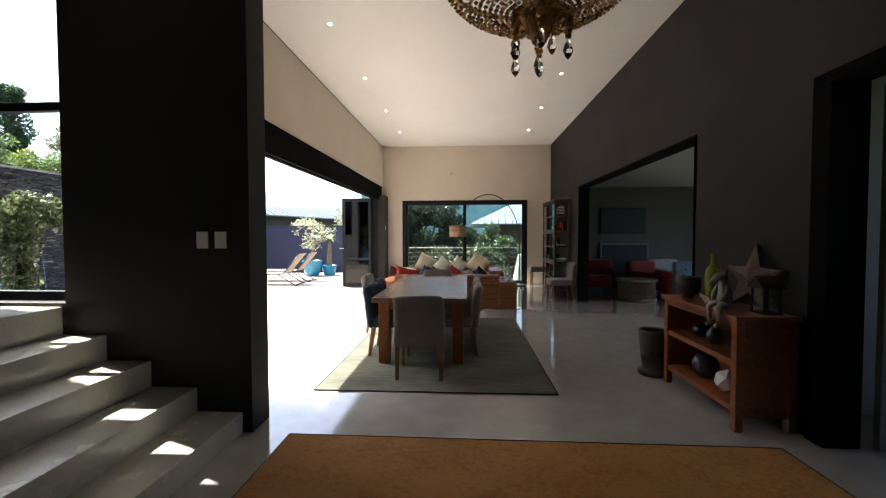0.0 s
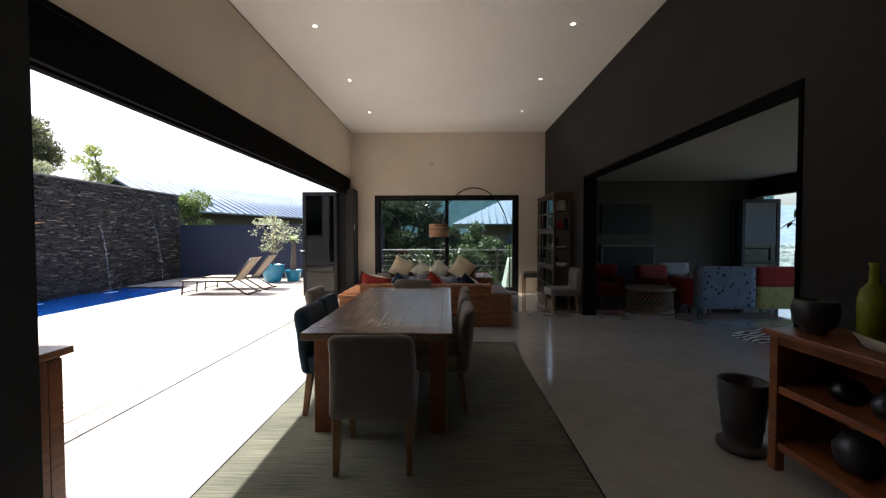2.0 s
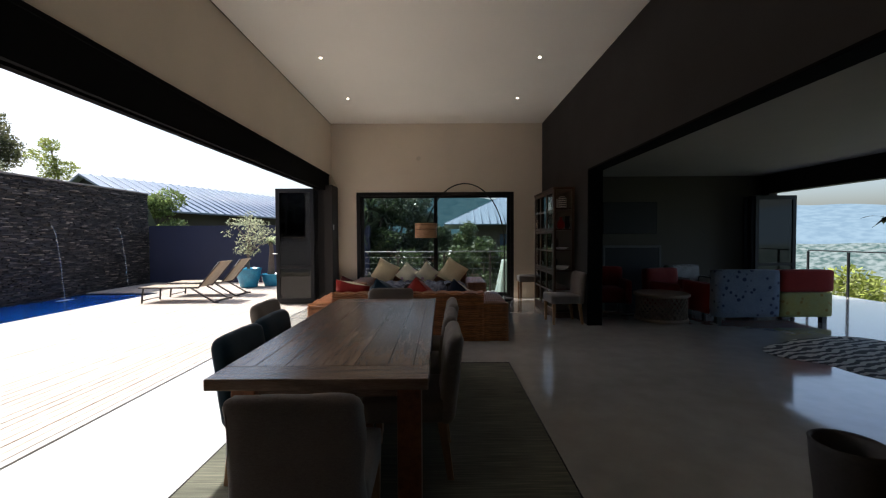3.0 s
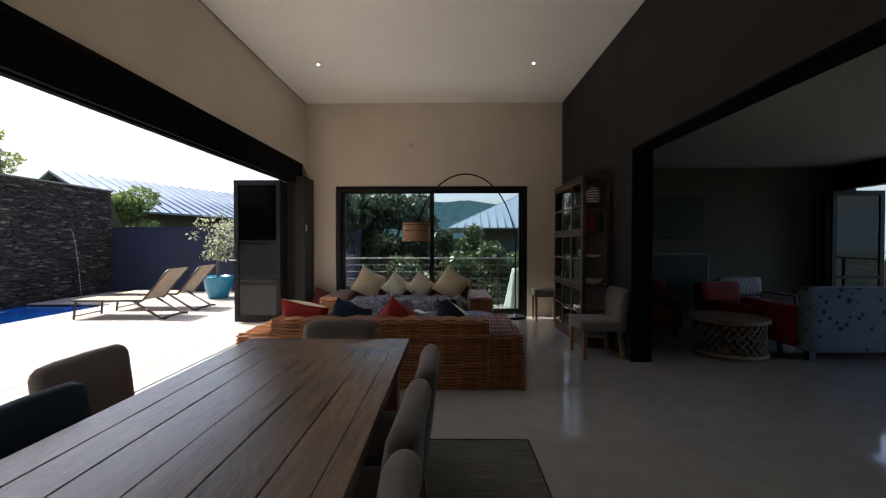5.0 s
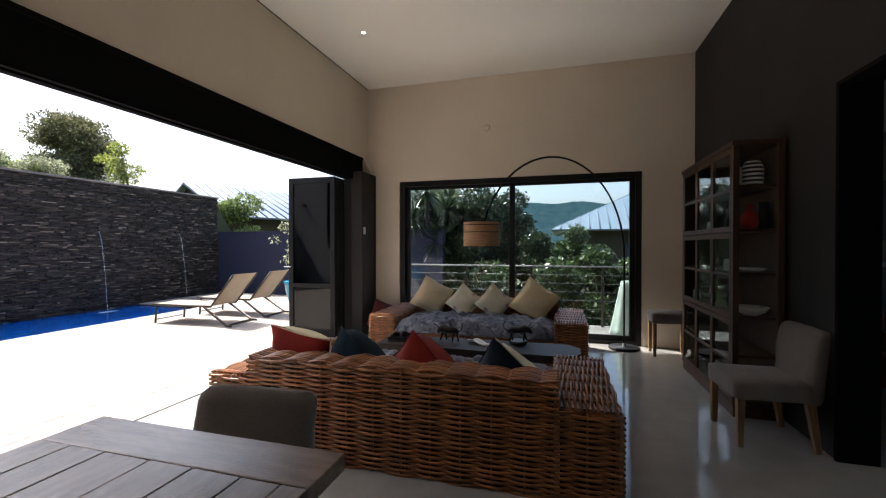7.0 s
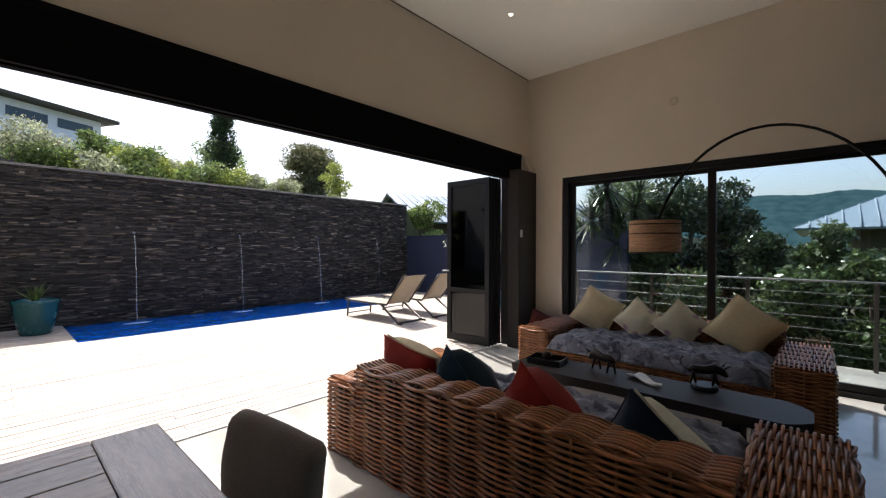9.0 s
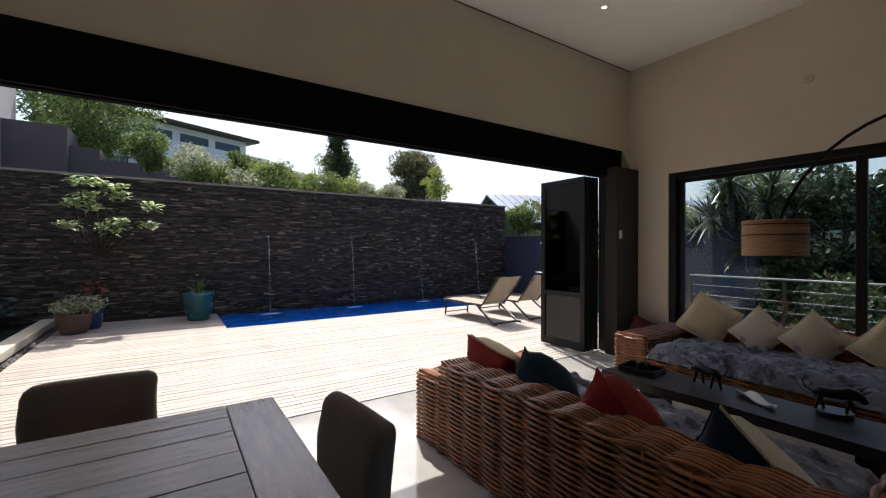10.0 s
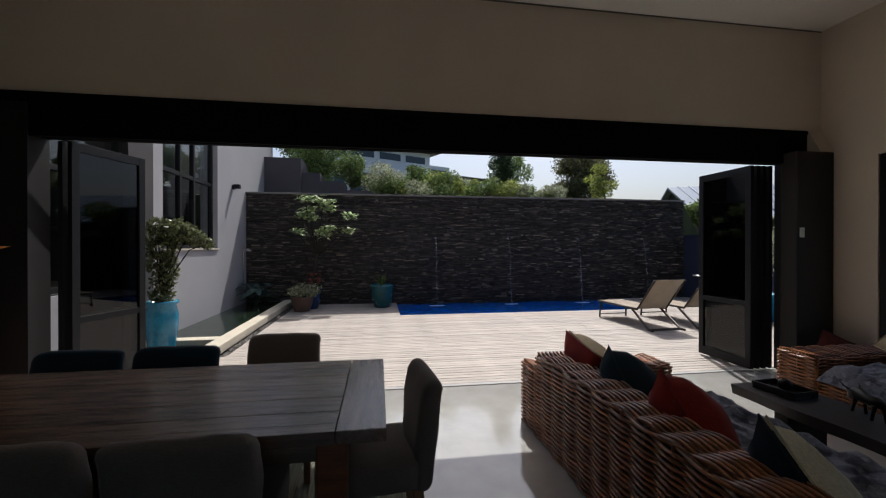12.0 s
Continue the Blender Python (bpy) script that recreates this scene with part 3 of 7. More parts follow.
def weave_block(name, parent, x0, x1, y0, y1, z0, z1, sides, label=""):
    """A woven block; sides names the faces that show."""
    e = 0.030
    # added solid core, dark in place of the shaded hollow behind the weave
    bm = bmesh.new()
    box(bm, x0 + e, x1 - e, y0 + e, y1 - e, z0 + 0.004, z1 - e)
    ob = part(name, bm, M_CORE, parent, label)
    if "s" in sides:
        weave_panel(ob, (x0, y0, z0), (1, 0, 0), (0, 0, 1), x1 - x0, z1 - z0)
    if "n" in sides:
        weave_panel(ob, (x1, y1, z0), (-1, 0, 0), (0, 0, 1), x1 - x0, z1 - z0)
    if "e" in sides:
        weave_panel(ob, (x1, y0, z0), (0, 1, 0), (0, 0, 1), y1 - y0, z1 - z0)
    if "w" in sides:
        weave_panel(ob, (x0, y1, z0), (0, -1, 0), (0, 0, 1), y1 - y0, z1 - z0)
    if "t" in sides:
        if x1 - x0 > y1 - y0:
            weave_panel(ob, (x0, y0, z1), (1, 0, 0), (0, 1, 0), x1 - x0, y1 - y0)
        else:
            weave_panel(ob, (x1, y0, z1), (0, 1, 0), (-1, 0, 0), y1 - y0, x1 - x0)
    return ob


M_FLORAL = weave("grey_floral_cotton", (0.07, 0.075, 0.10), (0.24, 0.245, 0.285), 180, mottle=(0.03, 0.032, 0.052))
M_CREAM = weave("cream_cotton", (0.62, 0.50, 0.30), (0.72, 0.60, 0.38), 160)
M_BLOOM = weave("floral_print", (0.68, 0.62, 0.42), (0.78, 0.72, 0.55), 160, spots=6.0, spot=(0.50, 0.30, 0.36))
M_RED = weave("brick_red_cotton", (0.24, 0.020, 0.016), (0.33, 0.030, 0.022), 180)
M_NAVYC = weave("navy_velvet", (0.005, 0.011, 0.024), (0.008, 0.018, 0.038), 160)


def mattress(bm, x0, x1, y0, y1, z0, z1, seed):
    n, k = 72, 24
    top = []
    for i in range(n + 1):
        row = []
        for j in range(k + 1):
            a, b = 2 * i / n - 1, 2 * j / k - 1
            e = (max(0, 1 - a ** 12) * max(0, 1 - b ** 8)) ** 0.4
            tuft = 0.02 * (math.cos(a * 15) * math.cos(b * 7)) + 0.045 * noise.noise(Vector((a * 9, b * 5, seed))) + 0.02 * noise.noise(Vector((a * 24, b * 9, seed)))
            sx = 1 + 0.012 * noise.noise(Vector((b * 4, seed, a)))
            row.append(bm.verts.new(((x0 + x1) / 2 + a * (x1 - x0) / 2 * sx, (y0 + y1) / 2 + b * (y1 - y0) / 2 * (1 + 0.03 * noise.noise(Vector((a * 6, seed, 2)))), z0 + (z1 - z0) * e + tuft * e)))
        top.append(row)
    fs = []
    for i in range(n):
        for j in range(k):
            f = bm.faces.new((top[i][j], top[i + 1][j], top[i + 1][j + 1], top[i][j + 1]))
            f.smooth = True
            fs.append(f)


def wicker_sofa(m, label, seed):
    """A woven sofa, its back along local y = 0, seat towards +y."""
    root = thing("wicker_sofa", m, label, "sofa", "wicker sofas")
    W, D = 1.345, 1.13
    weave_block("backrest", root, -W + 0.32, W - 0.32, 0.0, 0.26, 0.0, 0.635, "snt")
    weave_block("armrest", root, -W, -W + 0.345, 0.004, D, 0.0, 0.50, "snewt")
    weave_block("armrest", root, W - 0.345, W, 0.004, D, 0.0, 0.50, "snewt")
    weave_block("seat_base", root, -W + 0.345, W - 0.345, 0.24, D - 0.03, 0.0, 0.29, "nt")
    bm = bmesh.new()
    mattress(bm, -W + 0.35, W - 0.35, 0.27, D + 0.02, 0.31, 0.465, seed)
    part("seat_mattress", bm, M_FLORAL, root, "rumpled grey floral seat mattress")
    return root


wicker_sofa(pose(-0.325, 8.585, 0), "honey coloured wicker sofa with its woven back to the table", 1.0)
wicker_sofa(pose(-0.345, 12.29, 0, 0, 0, 180), "honey coloured wicker sofa below the sliding door", 5.0)


def pillow(x, y, z, w, rx, ry, rz, mat, label, d=0.17, back=None, back_label=""):
    root = thing("cushion", pose(x, y, z, rx, ry, rz), label, "cushion", "scatter cushions on the sofas")
    bm = bmesh.new()
    cushion(bm, w, w, d)
    body = part("cover", bm, mat, root)
    if back is not None:
        bm = bmesh.new()
        cushion(bm, w * 0.985, w * 0.985, d * 0.98, pose(0, 0.024, 0))
        part("front_panel", bm, back, root, back_label)
    bm = bmesh.new()
    h = w / 2
    tube(bm, [(-h, 0, -h), (-h * 0.91, 0, 0), (-h, 0, h), (0, 0, h * 0.91), (h, 0, h), (h * 0.91, 0, 0), (h, 0, -h), (0, 0, -h * 0.91), (-h, 0, -h)], 0.005, 5)
    part("piping", bm, mat, body)


# on the near sofa, seen from behind
pillow(-1.17, 8.94, 0.555, 0.48, 26, 12, 3, M_RED, "brick red cushion with a pale front leaning on the wicker back", 0.30, M_CREAM, "pale front")
pillow(-0.72, 8.97, 0.530, 0.47, 32, 38, -5, M_TEAL, "petrol blue velvet cushion sagging on the wicker back", 0.38)
pillow(-0.20, 8.97, 0.500, 0.54, 36, 44, 2, M_RED, "brick red cushion standing on its corner", 0.38)
pillow(0.38, 8.97, 0.455, 0.56, 30, 38, -4, M_NAVYC, "navy cushion with a flowered yellow front panel", 0.30, M_BLOOM, "flowered yellow front")
# on the far sofa
pillow(-1.08, 11.93, 0.670, 0.47, -22, 28, 8, M_CREAM, "cream cotton cushion standing on its corner", 0.17)
pillow(-0.60, 11.90, 0.620, 0.38, -22, 38, -8, M_BLOOM, "small flowered cream cushion", 0.14)
pillow(-0.17, 11.90, 0.620, 0.39, -18, 40, 4, M_BLOOM, "small flowered cream cushion", 0.14)
pillow(0.37, 11.93, 0.650, 0.50, -24, 32, -12, M_CREAM, "cream cotton cushion standing on its corner", 0.18)
# a dark red bag-like cushion on the floor by the corner
pillow(-1.98, 12.22, 0.300, 0.42, -8, 22, 35, weave("wine_red_cloth", (0.09, 0.018, 0.016), (0.13, 0.03, 0.024)), "wine red floor cushion leaning in the corner", 0.14)

# ---- coffee table ----
M_EBONY = wood("near_black_wood", (0.010, 0.007, 0.006), (0.032, 0.021, 0.016), 0.55, (1, 8, 8), 3.0, 0.0)
ct = thing("coffee_table", pose(-0.12, 10.27, 0), "long dark live-edge slab coffee table between the sofas", "coffee table")
bm = bmesh.new()
n = 30
top_v, bot_v = [], []
for i in range(n + 1):
    x = -0.97 + 1.98 * i / n
    a = -0.23 + 0.035 * noise.noise(Vector((x * 2.2, 0.3, 1)))
    b = 0.23 + 0.035 * noise.noise(Vector((x * 2.2, 5.3, 2)))
    e = min(1.0, (n - i) / 3 + 0.45)
    top_v.append((bm.verts.new((x, a * e, 0.42)), bm.verts.new((x, b * e, 0.42))))
    bot_v.append((bm.verts.new((x, a * e * 0.93, 0.345)), bm.verts.new((x, b * e * 0.93, 0.345))))
for i in range(n):
    bm.faces.new((top_v[i][0], top_v[i + 1][0], top_v[i + 1][1], top_v[i][1]))
    bm.faces.new((bot_v[i][0], bot_v[i][1], bot_v[i + 1][1], bot_v[i + 1][0]))
    for s in (0, 1):
        bm.faces.new((bot_v[i][s], bot_v[i + 1][s], top_v[i + 1][s], top_v[i][s]))
for i in (0, n):
    bm.faces.new((bot_v[i][0], bot_v[i][1], top_v[i][1], top_v[i][0]))
part("slab", bm, M_EBONY, ct)
for x in (-0.62, 0.62):
    boxpart("trestle", M_EBONY, ct, (x - 0.05, x + 0.05, -0.16, 0.16, 0.0, 0.344), 0.008)
M_BRONZE = plain("dark_bronze", (0.028, 0.022, 0.018), 0.4, 0.6, 0.3, 20, 120, 0.2)
M_IVORY = plain("off_white_ceramic", (0.72, 0.70, 0.66), 0.3, var=0.05)
M_INK = plain("black_lacquer", (0.01, 0.01, 0.011), 0.3, var=0.2)


def animal(name, m, s, label, mat, horns=True):
    """A small four-legged cast figure in one mesh."""
    bm = bmesh.new()
    tube(bm, [(-0.15 * s, 0, 0.13 * s), (-0.10 * s, 0, 0.15 * s), (0, 0, 0.145 * s), (0.09 * s, 0, 0.165 * s), (0.15 * s, 0, 0.15 * s), (0.20 * s, 0, 0.10 * s)],
         [0.02 * s, 0.045 * s, 0.045 * s, 0.058 * s, 0.045 * s, 0.022 * s], 10)
    for x, y, k in ((-0.10, 0.03, 0.03), (-0.10, -0.03, -0.03), (0.09, 0.03, 0.04), (0.09, -0.03, -0.02)):
        tube(bm, [(x * s, y * s, 0.13 * s), ((x + k * 0.5) * s, y * s, 0.065 * s), ((x + k) * s, y * s, 0.0)], [0.022 * s, 0.012 * s, 0.012 * s], 7)
    tube(bm, [(-0.15 * s, 0, 0.14 * s), (-0.20 * s, 0, 0.17 * s), (-0.22 * s, 0, 0.23 * s), (-0.19 * s, 0, 0.27 * s)], [0.008 * s, 0.006 * s, 0.006 * s, 0.009 * s], 6)
    if horns:
        for y in (-1, 1):
            tube(bm, [(0.16 * s, 0.02 * y * s, 0.17 * s), (0.18 * s, 0.06 * y * s, 0.20 * s), (0.22 * s, 0.07 * y * s, 0.23 * s)], [0.009 * s, 0.007 * s, 0.002 * s], 6)
    ob = part(name, bm, mat, None, "", m)
    return tagged(ob, label, "figurine")


animal("bull_figurine", pose(-0.40, 10.36, 0.421, 0, 0, 160), 0.75, "dark bronze bull figurine on the coffee table", M_BRONZE)
animal("bull_figurine", pose(0.30, 10.42, 0.455, 0, 0, 20), 0.7, "dark bronze bull figurine on a round stand", M_BRONZE)
bm = bmesh.new()
lathe(bm, [(0.085, 0), (0.09, 0.005), (0.09, 0.03), (0.085, 0.034)], 20)
tagged(part("figurine_stand", bm, M_INK, None, "", pose(0.30, 10.42, 0.421)), "round black stand on the coffee table", "stand")
tray = thing("tray", pose(-0.86, 10.27, 0.421, 0, 0, 6), "black open tray box with small dark things in it", "tray")
boxpart("bottom", M_INK, tray, (-0.15, 0.15, -0.11, 0.11, 0, 0.012))
for d in ((-0.15, -0.138, -0.11, 0.11, 0.013, 0.05), (0.138, 0.15, -0.11, 0.11, 0.013, 0.05), (-0.137, 0.137, -0.11, -0.098, 0.013, 0.05), (-0.137, 0.137, 0.098, 0.11, 0.013, 0.05)):
    boxpart("side", M_INK, tray, d, 0.003)
bm = bmesh.new()
lathe(bm, [(0.03, 0), (0.045, 0.02), (0.04, 0.06), (0.02, 0.075)], 14)
tagged(part("small_pot", bm, M_BRONZE, None, "", pose(-0.88, 10.30, 0.434)), "small dark pot in the tray", "pot")
bm = bmesh.new()
n = 12
vs = [[bm.verts.new((-0.15 + 0.30 * i / n, (-0.05 + 0.10 * j / 4) * (1 - (i / n) ** 2 * 0.8), 0.012 + 0.05 * abs(j / 4 - 0.5) ** 1.5 + 0.012 * math.sin(i * 0.6))) for j in range(5)] for i in range(n + 1)]
for i in range(n):
    for j in range(4):
        bm.faces.new((vs[i][j], vs[i + 1][j], vs[i + 1][j + 1], vs[i][j + 1])).smooth = True
r = bmesh.ops.extrude_face_region(bm, geom=bm.faces[:])
for v in r["geom"]:
    if isinstance(v, bmesh.types.BMVert):
        v.co.z -= 0.012
tagged(part("leaf_dish", bm, M_IVORY, None, "", pose(-0.05, 10.28, 0.421, 0, 0, -35)), "white leaf-shaped dish on the coffee table", "dish")

# ---- arc lamp ----
lamp = thing("arc_lamp", pose(1.545, 12.30, 0), "black arc floor lamp with a striped tan drum shade", "floor lamp")
bm = bmesh.new()
lathe(bm, [(0.19, 0.0), (0.20, 0.006), (0.20, 0.028), (0.185, 0.036), (0.03, 0.038), (0.022, 0.08)], 32)
part("base", bm, M_BLACK, lamp)
end = Vector((-1.71, -1.39, 0))
pts = [(0, 0, 0.07), (0, 0, 0.6), (0, 0, 1.1)]
for i in range(25):
    th = radians(166) * i / 24
    s = (1 - math.cos(th)) / (1 - math.cos(radians(166)))
    pts.append((end.x * s, end.y * s, 1.25 + 1.265 * math.sin(th)))
bm = bmesh.new()
tube(bm, pts, 0.0125, 8)
part("arc_pole", bm, M_BLACK, lamp)
zt = pts[-1][2]
m, t, b = node_mat("veneer_shade")
ws = tex(t, "Noise", 40, (0.3, 0.3, 6))
t.links.new(ramp(t, ws.outputs["Fac"], [(0.35, (0.34, 0.18, 0.095)), (0.65, (0.60, 0.36, 0.21))]), b.inputs["Base Color"])
b.inputs["Roughness"].default_value = 0.7
M_SHADE = m
bm = bmesh.new()
prof = []
for k in range(9):
    z = -0.125 + 0.25 * k / 8
    prof += [(0.205, z + 0.002), (0.209, z + 0.012), (0.209, z + 0.020), (0.205, z + 0.029)]
n = 36
rows = [[bm.verts.new((end.x + r * math.cos(2 * math.pi * i / n), end.y + r * math.sin(2 * math.pi * i / n), 1.52 + z)) for i in range(n)] for r, z in prof]
for a, c in zip(rows, rows[1:]):
    for i in range(n):
        bm.faces.new((a[i], a[(i + 1) % n], c[(i + 1) % n], c[i])).smooth = True
shade = part("shade", bm, M_SHADE, lamp, "tan drum shade of thin wooden bands")
bm = bmesh.new()
for z in (1.395, 1.56, 1.64):
    tube(bm, [(end.x + 0.211 * math.cos(a * math.pi / 18), end.y + 0.211 * math.sin(a * math.pi / 18), z) for a in range(37)], 0.004, 5, False)
part("band", bm, M_BLACK, shade)
bm = bmesh.new()
tube(bm, [(end.x, end.y, zt), (end.x, end.y, 1.60)], 0.005, 6)
for a in range(3):
    tube(bm, [(end.x, end.y, 1.63), (end.x + 0.2 * math.cos(a * 2.1), end.y + 0.2 * math.sin(a * 2.1), 1.64)], 0.003, 5)
part("hanger", bm, M_BLACK, lamp)

# ---- bookcase on the dark wall ----
M_CASE = wood("brown_cabinet_wood", (0.042, 0.019, 0.009), (0.125, 0.062, 0.030), 0.45, (8, 8, 1), 4.0, 0.1)
bk = thing("display_cabinet", pose(0, 0, 0), "tall brown wooden display cabinet with glazed grid doors", "cabinet")
BX, BB, B0, B1, BH = 2.06, 2.42, 10.12, 11.56, 2.26
boxpart("back_panel", M_CASE, bk, (BB - 0.015, BB, B0 + 0.04, B1 - 0.04, 0.06, BH - 0.04))
boxpart("top", M_CASE, bk, (BX - 0.01, BB, B0 - 0.01, B1 + 0.01, BH - 0.04, BH), 0.006)
boxpart("plinth", M_CASE, bk, (BX + 0.01, BB, B0 + 0.01, B1 - 0.01, 0.0, 0.09), 0.004)
for z in (0.10, 0.48, 0.80, 1.16, 1.52, 1.88):
    boxpart("shelf", M_CASE, bk, (BX + 0.03, BB - 0.016, B0 + 0.045, B1 - 0.045, z, z + 0.024), 0.003)
for y in (B0, B1 - 0.045):
    for x in (BX, BB - 0.045):
        boxpart("post", M_CASE, bk, (x, x + 0.045, y, y + 0.045, 0.09, BH - 0.041), 0.004)
boxpart("side_panel", M_CASE, bk, (BX + 0.046, BB - 0.046, B1 - 0.03, B1 - 0.01, 0.09, BH - 0.041))
bw = (B1 - B0 - 0.09) / 3
for i in range(3):
    y0 = B0 + 0.045 + bw * i
    for k, (z0, z1) in enumerate(((0.10, 0.79), (0.80, 1.51), (1.52, 2.21))):
        bm = bmesh.new()
        for d in ((y0 + 0.002, y0 + 0.032, z0, z1), (y0 + bw - 0.032, y0 + bw - 0.002, z0, z1), (y0 + 0.032, y0 + bw - 0.032, z0, z0 + 0.045), (y0 + 0.032, y0 + bw - 0.032, z1 - 0.045, z1), (y0 + 0.032, y0 + bw - 0.032, (z0 + z1) / 2 - 0.011, (z0 + z1) / 2 + 0.011)):
            box(bm, BX, BX + 0.024, d[0], d[1], d[2], d[3], 0.002)
        dr = part("door", bm, M_CASE, bk)
        bm = bmesh.new()
        box(bm, BX + 0.010, BX + 0.014, y0 + 0.032, y0 + bw - 0.032, z0 + 0.045, z1 - 0.045)
        part("pane", bm, M_GLASS, dr).visible_shadow = False


def vessel(name, x, y, z, prof, mat, label, category, n=20):
    bm = bmesh.new()
    lathe(bm, prof, n)
    return tagged(part(name, bm, mat, None, "", pose(x, y, z)), label, category)


m, t, b = node_mat("black_white_stripes")
co = t.nodes.new("ShaderNodeTexCoord")
wv = t.nodes.new("ShaderNodeTexWave")
wv.bands_direction = "Z"
wv.inputs["Scale"].default_value = 9.0
t.links.new(co.outputs["Object"], wv.inputs["Vector"])
t.links.new(ramp(t, wv.outputs["Fac"], [(0.45, (0.02, 0.02, 0.02)), (0.55, (0.75, 0.73, 0.68))]), b.inputs["Base Color"])
b.inputs["Roughness"].default_value = 0.3
M_STRIPE = m
vessel("striped_jar", 2.24, 10.24, 1.905, [(0.055, 0), (0.075, 0.02), (0.078, 0.14), (0.06, 0.19), (0.045, 0.2)], M_STRIPE, "black and white striped ceramic jar on the cabinet shelf", "jar")
vessel("white_jar", 2.13, 10.25, 1.905, [(0.03, 0), (0.04, 0.02), (0.04, 0.13), (0.03, 0.16)], M_IVORY, "small off-white jar on the cabinet shelf", "jar")
vessel("red_vase", 2.22, 10.24, 1.545, [(0.045, 0), (0.07, 0.04), (0.06, 0.11), (0.022, 0.16), (0.028, 0.2)], M_RED, "rust red vase on the cabinet shelf", "vase")
vessel("dark_vase", 2.34, 10.28, 1.545, [(0.04, 0), (0.06, 0.06), (0.04, 0.16), (0.05, 0.22)], M_INK, "dark narrow vase on the cabinet shelf", "vase")
vessel("plate_stack", 2.23, 10.26, 1.185, [(0.05, 0), (0.10, 0.015), (0.12, 0.03), (0.115, 0.034), (0.05, 0.02)], M_IVORY, "off-white plates stacked on the cabinet shelf", "plates")
vessel("wide_bowl", 2.24, 10.26, 0.825, [(0.05, 0), (0.10, 0.03), (0.13, 0.07), (0.125, 0.072), (0.06, 0.03)], M_IVORY, "wide pale bowl on the cabinet shelf", "bowl")
for i in range(9):
    y = 10.55 + 0.11 * i
    k = i % 4
    vessel("glass_tumbler", 2.25 + 0.05 * (k - 1.5), y, (1.185, 1.545, 0.825)[i % 3], [(0.03, 0), (0.04, 0.02 + 0.02 * k), (0.035, 0.09 + 0.03 * k), (0.02, 0.10 + 0.03 * k)], (M_IVORY, M_INK, M_BRONZE, M_CASE)[k], ("off-white cup", "black beaker", "bronze beaker", "wooden beaker")[k] + " behind the cabinet glass", "cup")

# side chair by the cabinet
proto = parsons_chair(M_LINEN, "grey linen side chair with its back to the dark wall", "chairs along the wall")
copy_thing(proto, pose(2.12, 9.80, 0, 0, 0, 93))
drop(proto)
# upholstered stool in the corner
st = thing("stool", pose(2.05, 12.12, 0), "grey upholstered stool with wooden legs in the corner", "stool")
bm = bmesh.new()
soft_box(bm, -0.23, 0.24, -0.18, 0.18, 0.42, 0.56, 0.03, crown=0.015)
part("seat", bm, M_LINEN, st)
for sx in (-1, 1):
    for sy in (-1, 1):
        bm = bmesh.new()
        taper_leg(bm, sx * 0.19, sy * 0.14, 0.425, 0.016, 0.022)
        part("leg", bm, M_LEG, st)

# ---- switches, downlights ----
for x in (-1.835, -1.70):
    sw = thing("light_switch", pose(x, 3.449, 1.395), "white rectangular light switch plate on the dark wall", "light switch", "switch plates")
    boxpart("plate", M_IVORY, sw, (-0.042, 0.042, -0.009, 0.0, -0.06, 0.06), 0.003)
    boxpart("rocker", M_IVORY, sw, (-0.018, 0.018, -0.013, -0.0095, -0.03, 0.03), 0.002)
sw = thing("light_switch", pose(-2.224, 12.05, 1.64), "white light switch plate on the dark pier", "light switch")
boxpart("plate", M_IVORY, sw, (0.0, 0.008, -0.03, 0.03, -0.055, 0.055), 0.003)
bp = thing("blank_plate", pose(-0.38, NY, 3.21), "small round beige cover plate on the end wall", "cover plate")
bm = bmesh.new()
lathe(bm, [(0.048, 0.0), (0.050, 0.004), (0.046, 0.009), (0.030, 0.011)], 24)
bmesh.ops.rotate(bm, verts=bm.verts, cent=(0, 0, 0), matrix=Matrix.Rotation(radians(90), 3, "X"))
part("cover", bm, plain("dull_beige_plastic", (0.60, 0.52, 0.42), 0.5, var=0.08), bp)
M_BULB = glow("downlight_glow", (1.0, 0.86, 0.66), 9.0)
for y in (5.59, 7.31, 9.06, 10.80):
    for x in (-1.60, 1.56):
        dl = thing("downlight", pose(x, y, CZ), "small lit recessed downlight in the ceiling", "downlight", "ceiling downlights")
        bm = bmesh.new()
        lathe(bm, [(0.021, -0.004), (0.033, -0.006), (0.037, -0.001), (0.022, -0.0005)], 20)
        part("trim_ring", bm, M_IVORY, dl)
        bm = bmesh.new()
        lathe(bm, [(0.020, -0.0065), (0.020, -0.001)], 16)
        part("bulb", bm, M_BULB, dl)


